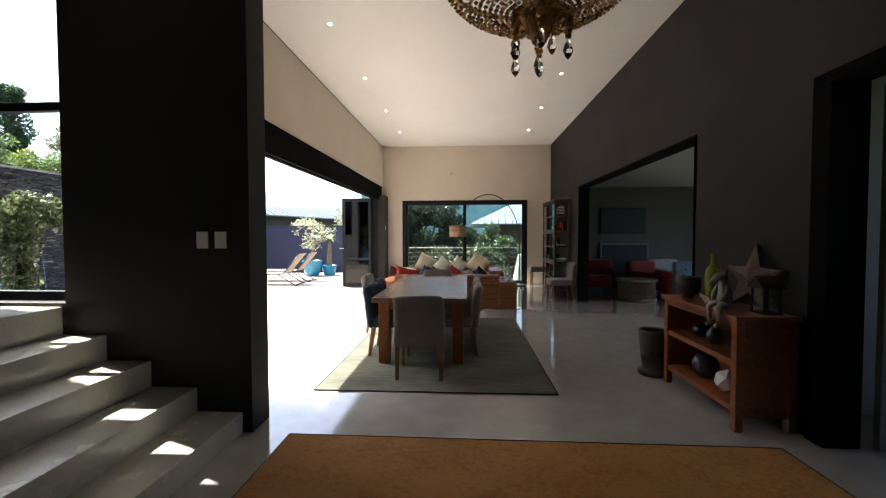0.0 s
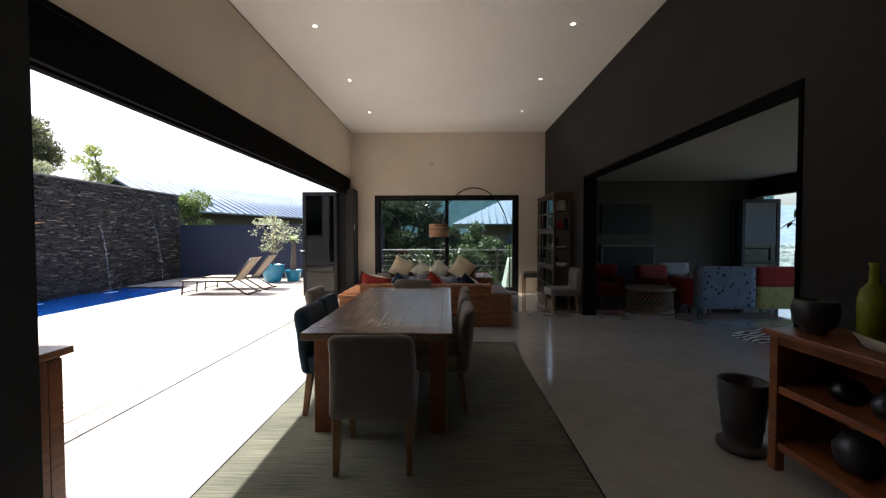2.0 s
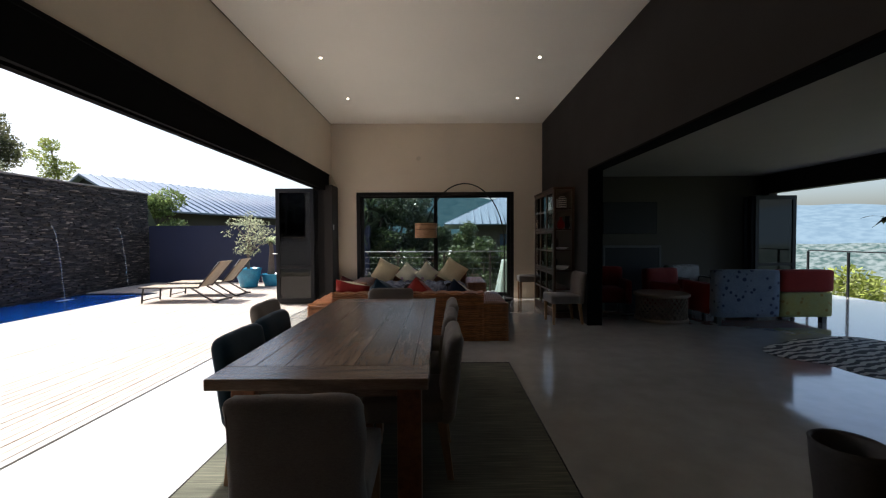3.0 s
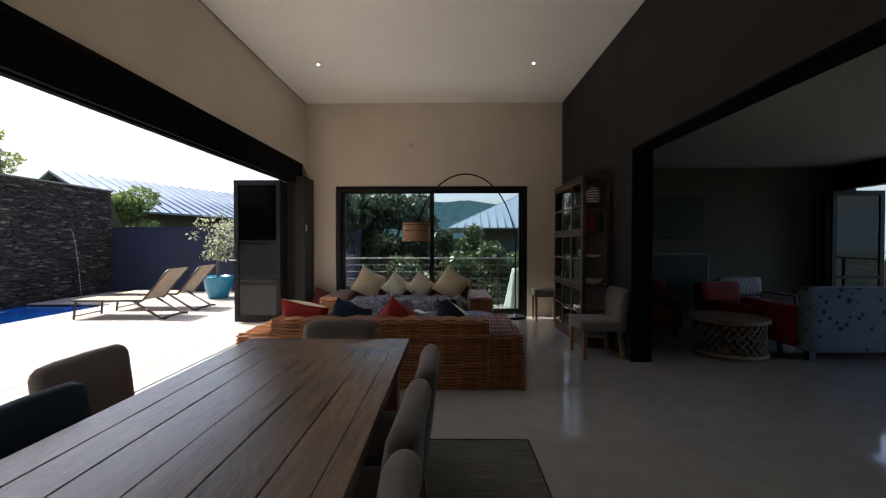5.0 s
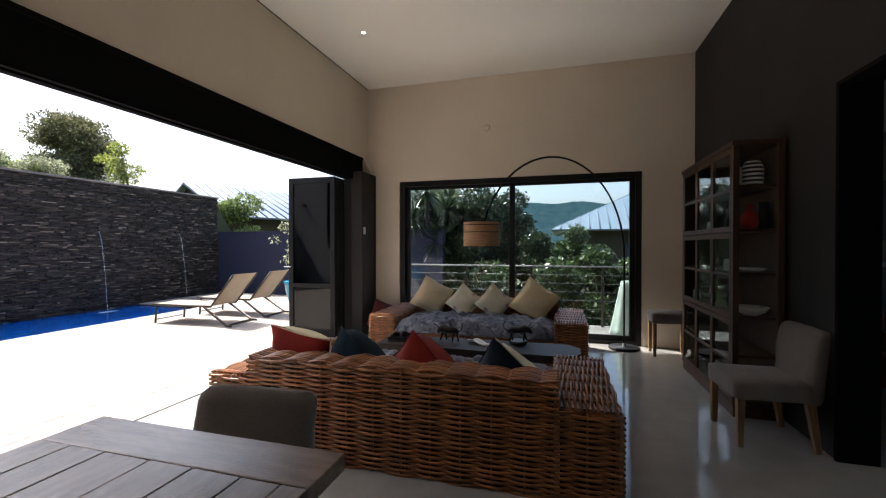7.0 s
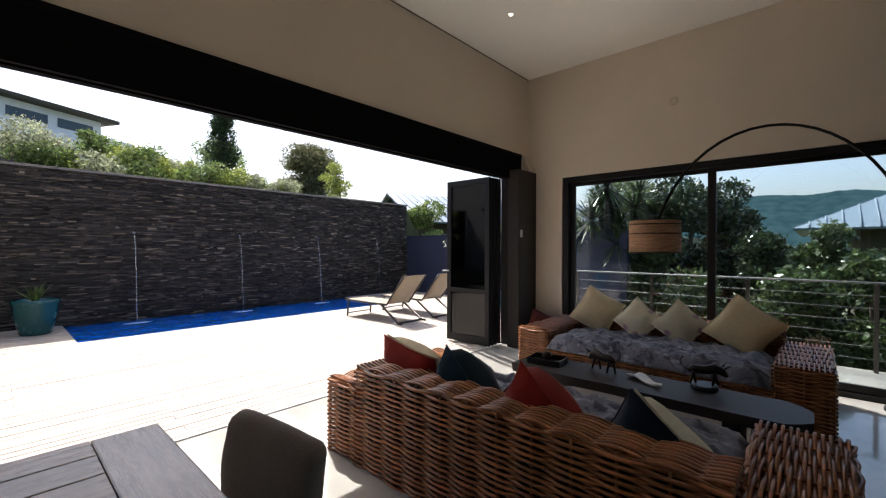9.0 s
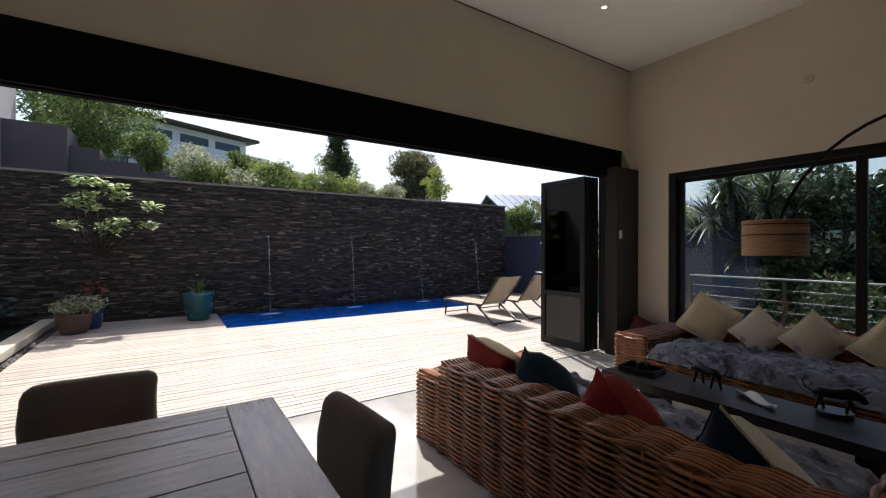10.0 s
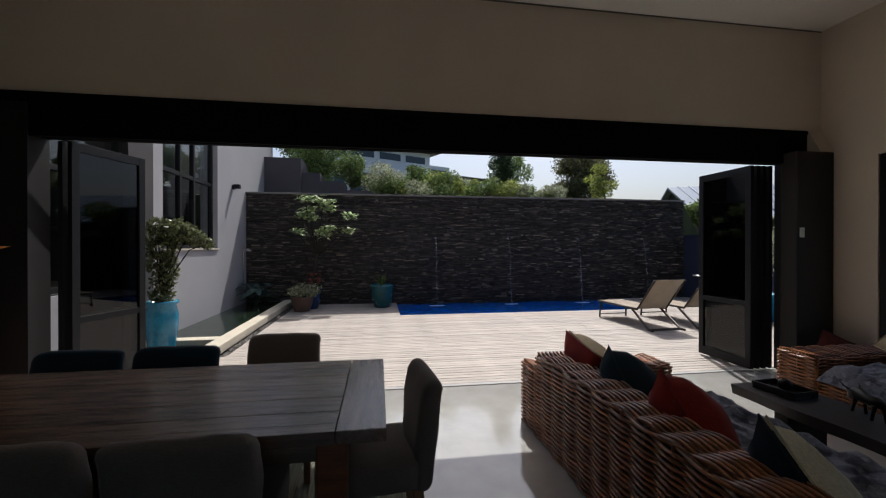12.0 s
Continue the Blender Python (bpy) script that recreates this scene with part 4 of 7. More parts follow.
# ---- folding doors ----
def bifold_leaf(root, m, w=0.80, h=2.43, handle=False):
    """One glazed leaf along local x from 0 to w, thickness in y."""
    bm = bmesh.new()
    for d in ((0, 0.075, 0, h), (w - 0.075, w, 0, h)):
        box(bm, d[0], d[1], -0.022, 0.022, d[2], d[3], 0.003)
    for z0, z1 in ((0, 0.11), (0.74, 0.80), (h - 0.085, h)):
        box(bm, 0.075, w - 0.075, -0.020, 0.020, z0, z1, 0.003)
    leaf = part("leaf", bm, M_BLACK, root, "", m)
    for z0, z1 in ((0.11, 0.74), (0.80, h - 0.085)):
        bm = bmesh.new()
        box(bm, 0.075, w - 0.075, -0.004, 0.004, z0, z1)
        part("pane", bm, M_DOORGLASS, leaf).visible_shadow = False
    if handle:
        bm = bmesh.new()
        tube(bm, [(w - 0.035, -0.023, 1.06), (w - 0.035, -0.06, 1.06), (w - 0.15, -0.065, 1.06)], 0.010, 8)
        tube(bm, [(w - 0.035, 0.023, 1.06), (w - 0.035, 0.05, 1.06), (w + 0.06, 0.055, 1.06)], 0.010, 8)
        box(bm, w - 0.055, w - 0.015, -0.030, -0.0225, 0.98, 1.12, 0.003)
        part("lever_handle", bm, M_STEEL, leaf, "brushed steel lever handle")
    return leaf


M_STEEL = plain("brushed_steel", (0.55, 0.55, 0.54), 0.3, 1.0, 0.1)
M_DOORGLASS = glass("tinted_glass", (0.16, 0.18, 0.19))
stack = thing("folding_door", pose(-2.56, 11.9, 0.02), "stack of folded black glazed doors, folded open", "folding door", "folding doors")
for k, (y, a) in enumerate(((-0.14, 180.0), (-0.055, 178.6), (0.03, 181.0), (0.115, 179.4))):
    bifold_leaf(stack, pose(0, y, 0, 0, 0, a), handle=k == 0)
bm = bmesh.new()
for z in (0.3, 1.2, 2.1):
    for y in (-0.10, 0.07):
        tube(bm, [(-0.80, y, z - 0.05), (-0.80, y, z + 0.05)], 0.012, 8)
part("hinge", bm, M_STEEL, stack)
stack = thing("folding_door", pose(-2.56, 4.62, 0.02), "stack of folded black glazed doors near the potted bush", "folding door", "folding doors")
for k, (y, a) in enumerate(((-0.06, 164.0), (-0.14, 172.0))):
    bifold_leaf(stack, pose(0, y, 0, 0, 0, a))
bm = bmesh.new()
box(bm, -2.60, -2.582, 4.37, 12.12, -0.012, 0.003)
box(bm, -2.655, -2.60, 4.37, 12.12, -0.012, 0.0)
setting("door_track", bm, plain("grey_aluminium", (0.35, 0.34, 0.33), 0.45, var=0.1), "dark floor track of the folding doors", "door track")

# ---- hall ----
sb = thing("console_shelf", pose(0, 0, 0), "red brown wooden console with two open shelves against the dark wall", "console table")
SX, SB, S0, S1, SH = 1.985, 2.41, 3.63, 4.70, 0.845
boxpart("top", M_REDWOOD, sb, (SX - 0.025, SB, S0 - 0.03, S1 + 0.03, SH - 0.035, SH), 0.006)
boxpart("apron", M_REDWOOD, sb, (SX + 0.004, SX + 0.028, S0 + 0.06, S1 - 0.06, SH - 0.085, SH - 0.036), 0.003)
for z in (0.13, 0.47):
    boxpart("shelf", M_REDWOOD, sb, (SX + 0.012, SB - 0.012, S0 + 0.02, S1 - 0.02, z, z + 0.045), 0.004)
for x in (SX, SB - 0.055):
    for y in (S0, S1 - 0.06):
        boxpart("leg", M_REDWOOD, sb, (x, x + 0.055, y, y + 0.06, 0.0, SH - 0.036), 0.005)
for y in (S0 + 0.018, S1 - 0.04):
    boxpart("end_panel", M_REDWOOD, sb, (SX + 0.056, SB - 0.056, y, y + 0.02, 0.10, SH - 0.037), 0.002)
boxpart("back_panel", M_REDWOOD, sb, (SB - 0.015, SB - 0.004, S0 + 0.061, S1 - 0.061, 0.1, SH - 0.037), 0.0)
M_GREENV = plain("olive_glaze", (0.20, 0.23, 0.015), 0.18, var=0.3, scale=9)
M_CHAR = plain("dark_grey_ceramic", (0.035, 0.036, 0.040), 0.35, var=0.25, scale=9)
vessel("bowl_vase", 2.13, 4.56, SH, [(0.05, 0), (0.055, 0.02), (0.10, 0.06), (0.112, 0.14), (0.10, 0.19), (0.085, 0.195), (0.08, 0.1)], M_CHAR, "dark grey round bowl vase on the console", "vase")
vessel("bottle_vase", 2.22, 4.33, SH, [(0.05, 0), (0.062, 0.02), (0.066, 0.22), (0.055, 0.28), (0.022, 0.32), (0.018, 0.40), (0.026, 0.42), (0.02, 0.42)], M_GREENV, "olive green glazed bottle vase on the console", "vase")
for k, (x, y, w) in enumerate(((2.12, 4.16, 0.15), (2.11, 4.05, 0.11))):
    bm = bmesh.new()
    n = 14
    rows = []
    for i in range(n + 1):
        a = 2 * i / n - 1
        half = 0.05 * (1 - a * a) + 0.004
        z = 0.03 + 0.04 * a * a
        rows.append([bm.verts.new((half * math.cos(q), a * w, max(0.0, z - 0.035 * (1 - abs(math.cos(q))) * (1 - a * a) * 2) if 3.0 < q < 6.4 else z)) for q in [math.pi + math.pi * j / 6 for j in range(7)]])
    for r0, r1 in zip(rows, rows[1:]):
        for j in range(6):
            bm.faces.new((r0[j], r0[j + 1], r1[j + 1], r1[j])).smooth = True
    tagged(part("boat_bowl", bm, (M_IVORY, M_LEG)[k], None, "", pose(x, y, SH + 0.002, 0, 0, 10)), ("pale", "brown")[k] + " boat-shaped wooden bowl on the console", "bowl")
# wooden star that leans on the wall
bm = bmesh.new()
ang = [math.pi / 2 + i * math.pi / 5 for i in range(10)]
rim = [(0.28 * (1 if i % 2 == 0 else 0.42) * math.cos(a), 0.28 * (1 if i % 2 == 0 else 0.42) * math.sin(a)) for i, a in enumerate(ang)]
fv = [bm.verts.new((0, p[0], p[1])) for p in rim]
bv = [bm.verts.new((0.045, p[0], p[1])) for p in rim]
c0 = bm.verts.new((-0.035, 0, 0))
for i in range(10):
    bm.faces.new((fv[i], fv[(i + 1) % 10], c0))
    bm.faces.new((fv[i], bv[i], bv[(i + 1) % 10], fv[(i + 1) % 10]))
bm.faces.new(bv)
tagged(part("wooden_star", bm, wood("driftwood", (0.085, 0.060, 0.045), (0.18, 0.135, 0.10), 0.8), None, "", pose(2.33, 4.02, SH + 0.232, 0, 9, 8)), "grey brown wooden star leaning on the dark wall", "star ornament")
# little house lantern
ln = thing("house_lantern", pose(2.27, 3.76, SH), "small dark house-shaped lantern on the console", "lantern")
for x in (-0.06, 0.05):
    for y in (-0.07, 0.06):
        boxpart("post", M_DARK, ln, (x, x + 0.012, y, y + 0.012, 0.012, 0.19), 0.0)
boxpart("floor_plate", M_DARK, ln, (-0.07, 0.07, -0.08, 0.08, 0.0, 0.012), 0.002)
bm = bmesh.new()
a = [bm.verts.new(p) for p in ((-0.08, -0.09, 0.19), (-0.08, 0.09, 0.19), (-0.08, 0, 0.28))]
b = [bm.verts.new(p) for p in ((0.08, -0.09, 0.19), (0.08, 0.09, 0.19), (0.08, 0, 0.28))]
bm.faces.new(a)
bm.faces.new(b[::-1])
for i in range(3):
    bm.faces.new((a[i], a[(i + 1) % 3], b[(i + 1) % 3], b[i]))
part("roof", bm, M_DARK, ln)
for x in (-0.056, 0.054):
    bm = bmesh.new()
    box(bm, x - 0.002, x + 0.002, -0.058, 0.06, 0.012, 0.19)
    part("pane", bm, M_GLASS, ln)
# seated animal figure on the console's edge, legs hanging
bm = bmesh.new()
tube(bm, [(0.0, 0, 0.0), (0.015, 0, 0.06), (0.02, 0, 0.14), (0.0, 0, 0.20), (-0.015, 0, 0.235)], [0.05, 0.06, 0.05, 0.035, 0.028], 12)
tube(bm, [(0.0, 0.0, 0.235), (-0.02, 0.0, 0.262), (-0.06, 0.01, 0.24), (-0.105, 0.015, 0.20), (-0.115, 0.017, 0.185)], [0.026, 0.036, 0.030, 0.02, 0.014], 10)
for s in (-1, 1):
    tube(bm, [(0.0, 0.022 * s, 0.27), (0.0, 0.034 * s, 0.30), (0.004, 0.036 * s, 0.318)], [0.013, 0.011, 0.003], 7)
    tube(bm, [(0.0, 0.04 * s, 0.0), (-0.06, 0.045 * s, 0.02), (-0.095, 0.045 * s, -0.01), (-0.085, 0.045 * s, -0.10), (-0.08, 0.045 * s, -0.155)], [0.03, 0.027, 0.022, 0.016, 0.014], 8)
    tube(bm, [(-0.08, 0.045 * s, -0.15), (-0.12, 0.045 * s, -0.17)], [0.018, 0.014], 8)
    tube(bm, [(0.0, 0.045 * s, 0.18), (-0.035, 0.062 * s, 0.11), (-0.06, 0.045 * s, 0.05)], [0.019, 0.015, 0.013], 8)
tube(bm, [(0.015, 0, 0.29), (0.03, 0, 0.24), (0.035, 0, 0.17)], [0.008, 0.014, 0.008], 6)
M_PEWTER = plain("silver_pewter", (0.27, 0.255, 0.23), 0.38, 0.7, 0.3, 30, 120, 0.2)
tagged(part("horse_figurine", bm, M_PEWTER, None, "", pose(SX + 0.02, 3.83, SH + 0.043, 0, 0, 12) @ Matrix.Scale(0.88, 4)), "silver seated horse figurine, legs hanging over the console edge", "figurine")
vessel("teapot_vase", 2.18, 4.40, 0.515, [(0.05, 0), (0.08, 0.03), (0.085, 0.07), (0.05, 0.11), (0.03, 0.12)], M_INK, "glossy black squat pot on the console shelf", "pot")
vessel("teapot_vase", 2.16, 4.18, 0.515, [(0.04, 0), (0.065, 0.03), (0.07, 0.08), (0.03, 0.13), (0.02, 0.15)], M_CHAR, "dark grey jug on the console shelf", "jug")
vessel("red_bowl", 2.12, 3.76, 0.515, [(0.03, 0), (0.06, 0.02), (0.075, 0.06), (0.07, 0.062), (0.03, 0.02)], M_RED, "small red bowl on the console shelf", "bowl")
vessel("floor_jar", 2.17, 4.33, 0.175, [(0.06, 0), (0.10, 0.05), (0.11, 0.12), (0.07, 0.19), (0.05, 0.20)], M_CHAR, "dark round jar on the lower console shelf", "jar")
bm = bmesh.new()
bmesh.ops.create_icosphere(bm, subdivisions=1, radius=0.085)
for v in bm.verts:
    v.co.z *= 1.15
tagged(part("facet_ornament", bm, M_IVORY, None, "", pose(2.11, 3.95, 0.272, 10, 5, 20)), "white faceted ornament on the lower console shelf", "ornament")
bm = bmesh.new()
lathe(bm, [(0.13, 0.0), (0.148, 0.015), (0.148, 0.042), (0.115, 0.052), (0.105, 0.058), (0.11, 0.10), (0.138, 0.34), (0.144, 0.43), (0.148, 0.455), (0.138, 0.46), (0.13, 0.44), (0.12, 0.15)], 32)
tagged(part("planter", bm, plain("dark_stoneware", (0.05, 0.044, 0.040), 0.6, var=0.2, scale=6), None, "", pose(1.975, 4.90, 0)), "dark empty stoneware planter beside the console", "planter")
bm = bmesh.new()
lathe(bm, [(0.13, 0.0), (0.15, 0.02), (0.17, 0.34), (0.16, 0.36), (0.14, 0.30), (0.01, 0.30)], 28)
pt = tagged(part("cane_pot", bm, M_BRONZE, None, "", pose(2.93, 5.07, 0)), "dark pot with a thin leafy cane just inside the lounge", "potted plant")
M_LEAF = plain("broad_leaf", (0.075, 0.13, 0.03), 0.4, var=0.35, scale=5, fine=30, bumps=0.1, spread=0.5)


def blade(bm, base, d, length, width, droop=0.3, segs=4):
    """A pointed leaf from base along d."""
    d = Vector(d).normalized()
    side = d.cross(Vector((0, 0, 1)))
    side = side.normalized() if side.length > 1e-3 else Vector((1, 0, 0))
    up = side.cross(d)
    prev = None
    for i in range(segs + 1):
        s = i / segs
        c = Vector(base) + d * (length * s) - Vector((0, 0, 1)) * (droop * length * s * s)
        w = width * math.sin(math.pi * min(1, 0.12 + 0.88 * s)) / 2
        row = (bm.verts.new(c - side * w + up * w * 0.3), bm.verts.new(c + side * w + up * w * 0.3))
        if prev:
            bm.faces.new((prev[0], prev[1], row[1], row[0])).smooth = True
        prev = row


bm = bmesh.new()
rnd = random.Random(4)
cane = [(0, 0, 0.28), (-0.02, 0.05, 0.75), (-0.06, 0.12, 1.15), (-0.13, 0.22, 1.45), (-0.2, 0.32, 1.62)]
tube(bm, cane, [0.010, 0.009, 0.008, 0.006, 0.003], 6)
tube(bm, [(-0.06, 0.12, 1.15), (-0.12, 0.28, 1.35), (-0.16, 0.42, 1.5)], [0.006, 0.005, 0.003], 6)
part("cane", bm, M_LEG, pt)
bm = bmesh.new()
for base in (cane[3], cane[4], (-0.17, 0.27, 1.55), (-0.16, 0.42, 1.5), (-0.12, 0.28, 1.35)):
    for k in range(4):
        a = rnd.uniform(0, 6.28)
        blade(bm, base, (math.cos(a), math.sin(a), rnd.uniform(-0.2, 0.6)), rnd.uniform(0.14, 0.22), 0.035, 0.4)
part("leaves", bm, M_LEAF, pt)
# cabinet behind the stair pier, with a vase of dried orange heads
cb = thing("side_cabinet", pose(0, 0, 0), "orange brown wooden cabinet behind the stair pier", "cabinet")
boxpart("top", M_REDWOOD, cb, (-2.34, -1.765, 3.715, 4.14, 0.85, 0.885), 0.006)
boxpart("body", M_REDWOOD, cb, (-2.33, -1.795, 3.725, 4.10, 0.08, 0.849), 0.004)
for x in (-2.33, -1.84):
    for y in (3.73, 4.055):
        boxpart("leg", M_REDWOOD, cb, (x, x + 0.05, y, y + 0.05, 0, 0.079), 0.004)
for x0 in (-2.31, -2.055):
    d = boxpart("door", M_REDWOOD, cb, (x0, x0 + 0.245, 4.101, 4.118, 0.11, 0.82), 0.003)
    boxpart("knob", M_BRONZE, d, (x0 + 0.11, x0 + 0.13, 4.119, 4.14, 0.5, 0.52), 0.004)
for k in range(5):
    boxpart("side_board", M_REDWOOD, cb, (-1.794, -1.779, 3.73 + 0.073 * k, 3.80 + 0.073 * k, 0.09, 0.84), 0.003)
vz = vessel("stem_vase", -2.14, 4.00, 0.886, [(0.04, 0), (0.055, 0.05), (0.05, 0.18), (0.025, 0.26), (0.03, 0.28)], M_CHAR, "dark vase with dried orange flower heads", "vase")
bm = bmesh.new()
tube(bm, [(0, 0, 0.2), (0.0, 0.12, 0.42), (-0.02, 0.30, 0.56)], 0.004, 5)
part("stem", bm, M_LEG, vz)
bm = bmesh.new()
for k in range(14):
    a = k * 2.4
    blade(bm, (-0.02, 0.30, 0.56), (math.cos(a), math.sin(a), 0.6), 0.12, 0.035, 0.2)
part("flower_head", bm, plain("orange_petal", (0.55, 0.20, 0.03), 0.6, var=0.25), vz, "dried orange flower head")

# chandelier
M_BEAD = plain("gilt_bead", (0.62, 0.33, 0.10), 0.28, 0.55, 0.3, 20, 90, 0.1, spread=0.4)
M_CRYS, _t, _b = node_mat("crystal")
_b.inputs["Base Color"].default_value = (1, 0.98, 0.94, 1)
_b.inputs["Transmission Weight"].default_value = 1.0
_b.inputs["Roughness"].default_value = 0.0
_b.inputs["IOR"].default_value = 1.55
ch = thing("chandelier", pose(0.35, 2.30, 2.06), "gilt beaded basket chandelier with crystal drops", "chandelier")


def bead_string(bm, pts, r=0.011, step=0.019):
    acc = 0.0
    for a, b in zip(pts, pts[1:]):
        a, b = Vector(a), Vector(b)
        n = max(1, int((b - a).length / step))
        for i in range(n):
            p = a + (b - a) * (i / n)
            vs = [bm.verts.new(p + Vector(d) * r) for d in ((1, 0, 0), (-1, 0, 0), (0, 1, 0), (0, -1, 0), (0, 0, 1), (0, 0, -1))]
            for f in ((0, 2, 4), (2, 1, 4), (1, 3, 4), (3, 0, 4), (2, 0, 5), (1, 2, 5), (3, 1, 5), (0, 3, 5)):
                bm.faces.new([vs[k] for k in f]).smooth = True


for k in range(40):
    a = 2 * math.pi * k / 40
    bm = bmesh.new()
    pts = []
    for i in range(9):
        s = i / 8
        r = 0.04 + 0.36 * math.sin(s * math.pi / 2)
        pts.append((r * math.cos(a), r * math.sin(a), 0.24 + 0.20 * (1 - math.cos(s * math.pi / 2))))
    bead_string(bm, pts)
    pts = [(0.40 * math.cos(a), 0.40 * math.sin(a), 0.44), (0.20 * math.cos(a), 0.20 * math.sin(a), 0.78), (0.10 * math.cos(a), 0.10 * math.sin(a), 1.05)]
    bead_string(bm, pts)
    part("bead_strand", bm, M_BEAD, ch)
bm = bmesh.new()
for r, z in ((0.40, 0.44), (0.10, 1.06), (0.10, 0.245)):
    tube(bm, [(r * math.cos(i * math.pi / 16), r * math.sin(i * math.pi / 16), z) for i in range(33)], 0.010, 6, False)
tube(bm, [(0, 0, 0.22), (0, 0, 1.93)], 0.012, 8)
lathe(bm, [(0.03, 0.14), (0.045, 0.19), (0.03, 0.24)], 12)
lathe(bm, [(0.06, 1.90), (0.06, 1.938)], 16)
part("gilt_frame", bm, M_BEAD, ch)
for k in range(12):
    a = 2 * math.pi * k / 12 + 0.2
    bm = bmesh.new()
    blade(bm, (0.02 * math.cos(a), 0.02 * math.sin(a), 0.13), (math.cos(a), math.sin(a), 1.6), 0.16, 0.05, -0.2)
    part("gilt_leaf", bm, M_BEAD, ch)
for k, (r, dz) in enumerate(((0.0, 0.0), (0.11, 0.06), (0.11, 0.03), (0.11, 0.05), (0.10, 0.07), (0.12, 0.04), (0.06, 0.10))):
    a = k * 1.05 + 0.4
    x, y = r * math.cos(a), r * math.sin(a)
    for z, q in ((0.19, 0.014), (0.165, 0.017), (0.135, 0.020), (0.105, 0.016), (0.088, 0.012)):
        bm = bmesh.new()
        lathe(bm, [(q * 0.4, z + dz - q), (q * 0.9, z + dz - q * 0.5), (q, z + dz), (q * 0.9, z + dz + q * 0.5), (q * 0.4, z + dz + q)], 10, (x, y))
        st_ = part("drop_bead", bm, M_BEAD, ch)
    bm = bmesh.new()
    lathe(bm, [(0.002, dz), (0.012, dz + 0.012), (0.020, dz + 0.032), (0.013, dz + 0.058), (0.003, dz + 0.078)], 8, (x, y), False)
    part("crystal", bm, M_CRYS, st_, "clear faceted crystal drop")

# ---- lounge ----
M_TV = plain("screen_black", (0.006, 0.006, 0.007), 0.6, var=0.1, bumps=0.0)
tv = thing("television", pose(4.45, 12.5, 1.83), "large black flat television on the lounge wall", "television")
boxpart("casing", M_BLACK, tv, (-0.62, 0.62, -0.06, -0.002, -0.36, 0.36), 0.006)
boxpart("screen", M_TV, tv, (-0.60, 0.60, -0.064, -0.0605, -0.34, 0.34), 0.0)
M_SURROUND = plain("grey_stone_surround", (0.13, 0.13, 0.13), 0.7, var=0.2)
fp = thing("fireplace", pose(4.5, 12.5, 0), "black fireplace insert with a grey stone surround", "fireplace")
for d in ((-0.67, -0.62, -0.06, -0.002, 0, 1.20), (0.62, 0.67, -0.06, -0.002, 0, 1.20), (-0.62, 0.62, -0.06, -0.002, 1.15, 1.20)):
    boxpart("surround", M_SURROUND, fp, d, 0.006)
boxpart("hearth_box", M_TV, fp, (-0.619, 0.619, -0.05, -0.003, 0.002, 1.149), 0.0)
M_RATTANW = plain("pale_carved_wood", (0.22, 0.16, 0.11), 0.6, var=0.2)
dt = thing("drum_table", pose(3.82, 9.93, 0), "round pale lattice drum table", "side table")
bm = bmesh.new()
lathe(bm, [(0.40, 0.41), (0.43, 0.42), (0.43, 0.455), (0.41, 0.465)], 36)
part("top", bm, M_RATTANW, dt)
bm = bmesh.new()
lathe(bm, [(0.38, 0.0), (0.41, 0.01), (0.41, 0.05), (0.38, 0.06)], 36)
part("base_ring", bm, M_RATTANW, dt)
for k in range(28):
    for s in (-1, 1):
        bm = bmesh.new()
        a0 = 2 * math.pi * k / 28
        tube(bm, [(0.385 * math.cos(a0 + s * q * 0.75), 0.385 * math.sin(a0 + s * q * 0.75), 0.06 + 0.35 * q) for q in (0, 0.25, 0.5, 0.75, 1)], 0.010, 5)
        part("lattice_bar", bm, M_RATTANW, dt)
M_PB = weave("blue_patch_cloth", (0.13, 0.17, 0.24), (0.21, 0.25, 0.32), 120, spots=9.0, spot=(0.03, 0.045, 0.10))
M_PY = weave("yellow_patch_cloth", (0.42, 0.34, 0.09), (0.35, 0.36, 0.16), 120, spots=9.0, spot=(0.30, 0.20, 0.05))
sf = thing("patchwork_sofa", pose(5.42, 9.60, 0), "patchwork sofa in blue, red and yellow cloth", "sofa")
bm = bmesh.new()
soft_box(bm, -0.93, 0.93, 0.06, 0.86, 0.12, 0.42, 0.04)
part("seat", bm, M_RED, sf)
bm = bmesh.new()
soft_box(bm, -0.94, 0.10, -0.06, 0.12, 0.10, 0.86, 0.04)
part("blue_back_panel", bm, M_PB, sf, "blue patterned back panel")
bm = bmesh.new()
soft_box(bm, 0.105, 0.96, -0.06, 0.12, 0.50, 0.86, 0.04)
part("red_back_panel", bm, M_RED, sf, "plain red back panel")
bm = bmesh.new()
soft_box(bm, 0.105, 0.94, -0.055, 0.12, 0.10, 0.495, 0.03)
part("yellow_back_panel", bm, M_PY, sf, "yellow patterned back panel")
for x in (-0.96, 0.80):
    bm = bmesh.new()
    soft_box(bm, x, x + 0.16, 0.1, 0.84, 0.12, 0.62, 0.04)
    part("armrest", bm, M_RED, sf)
for x in (-0.88, 0.82):
    for y in (0.0, 0.78):
        boxpart("foot", M_INK, sf, (x, x + 0.08, y, y + 0.08, 0, 0.125), 0.006)


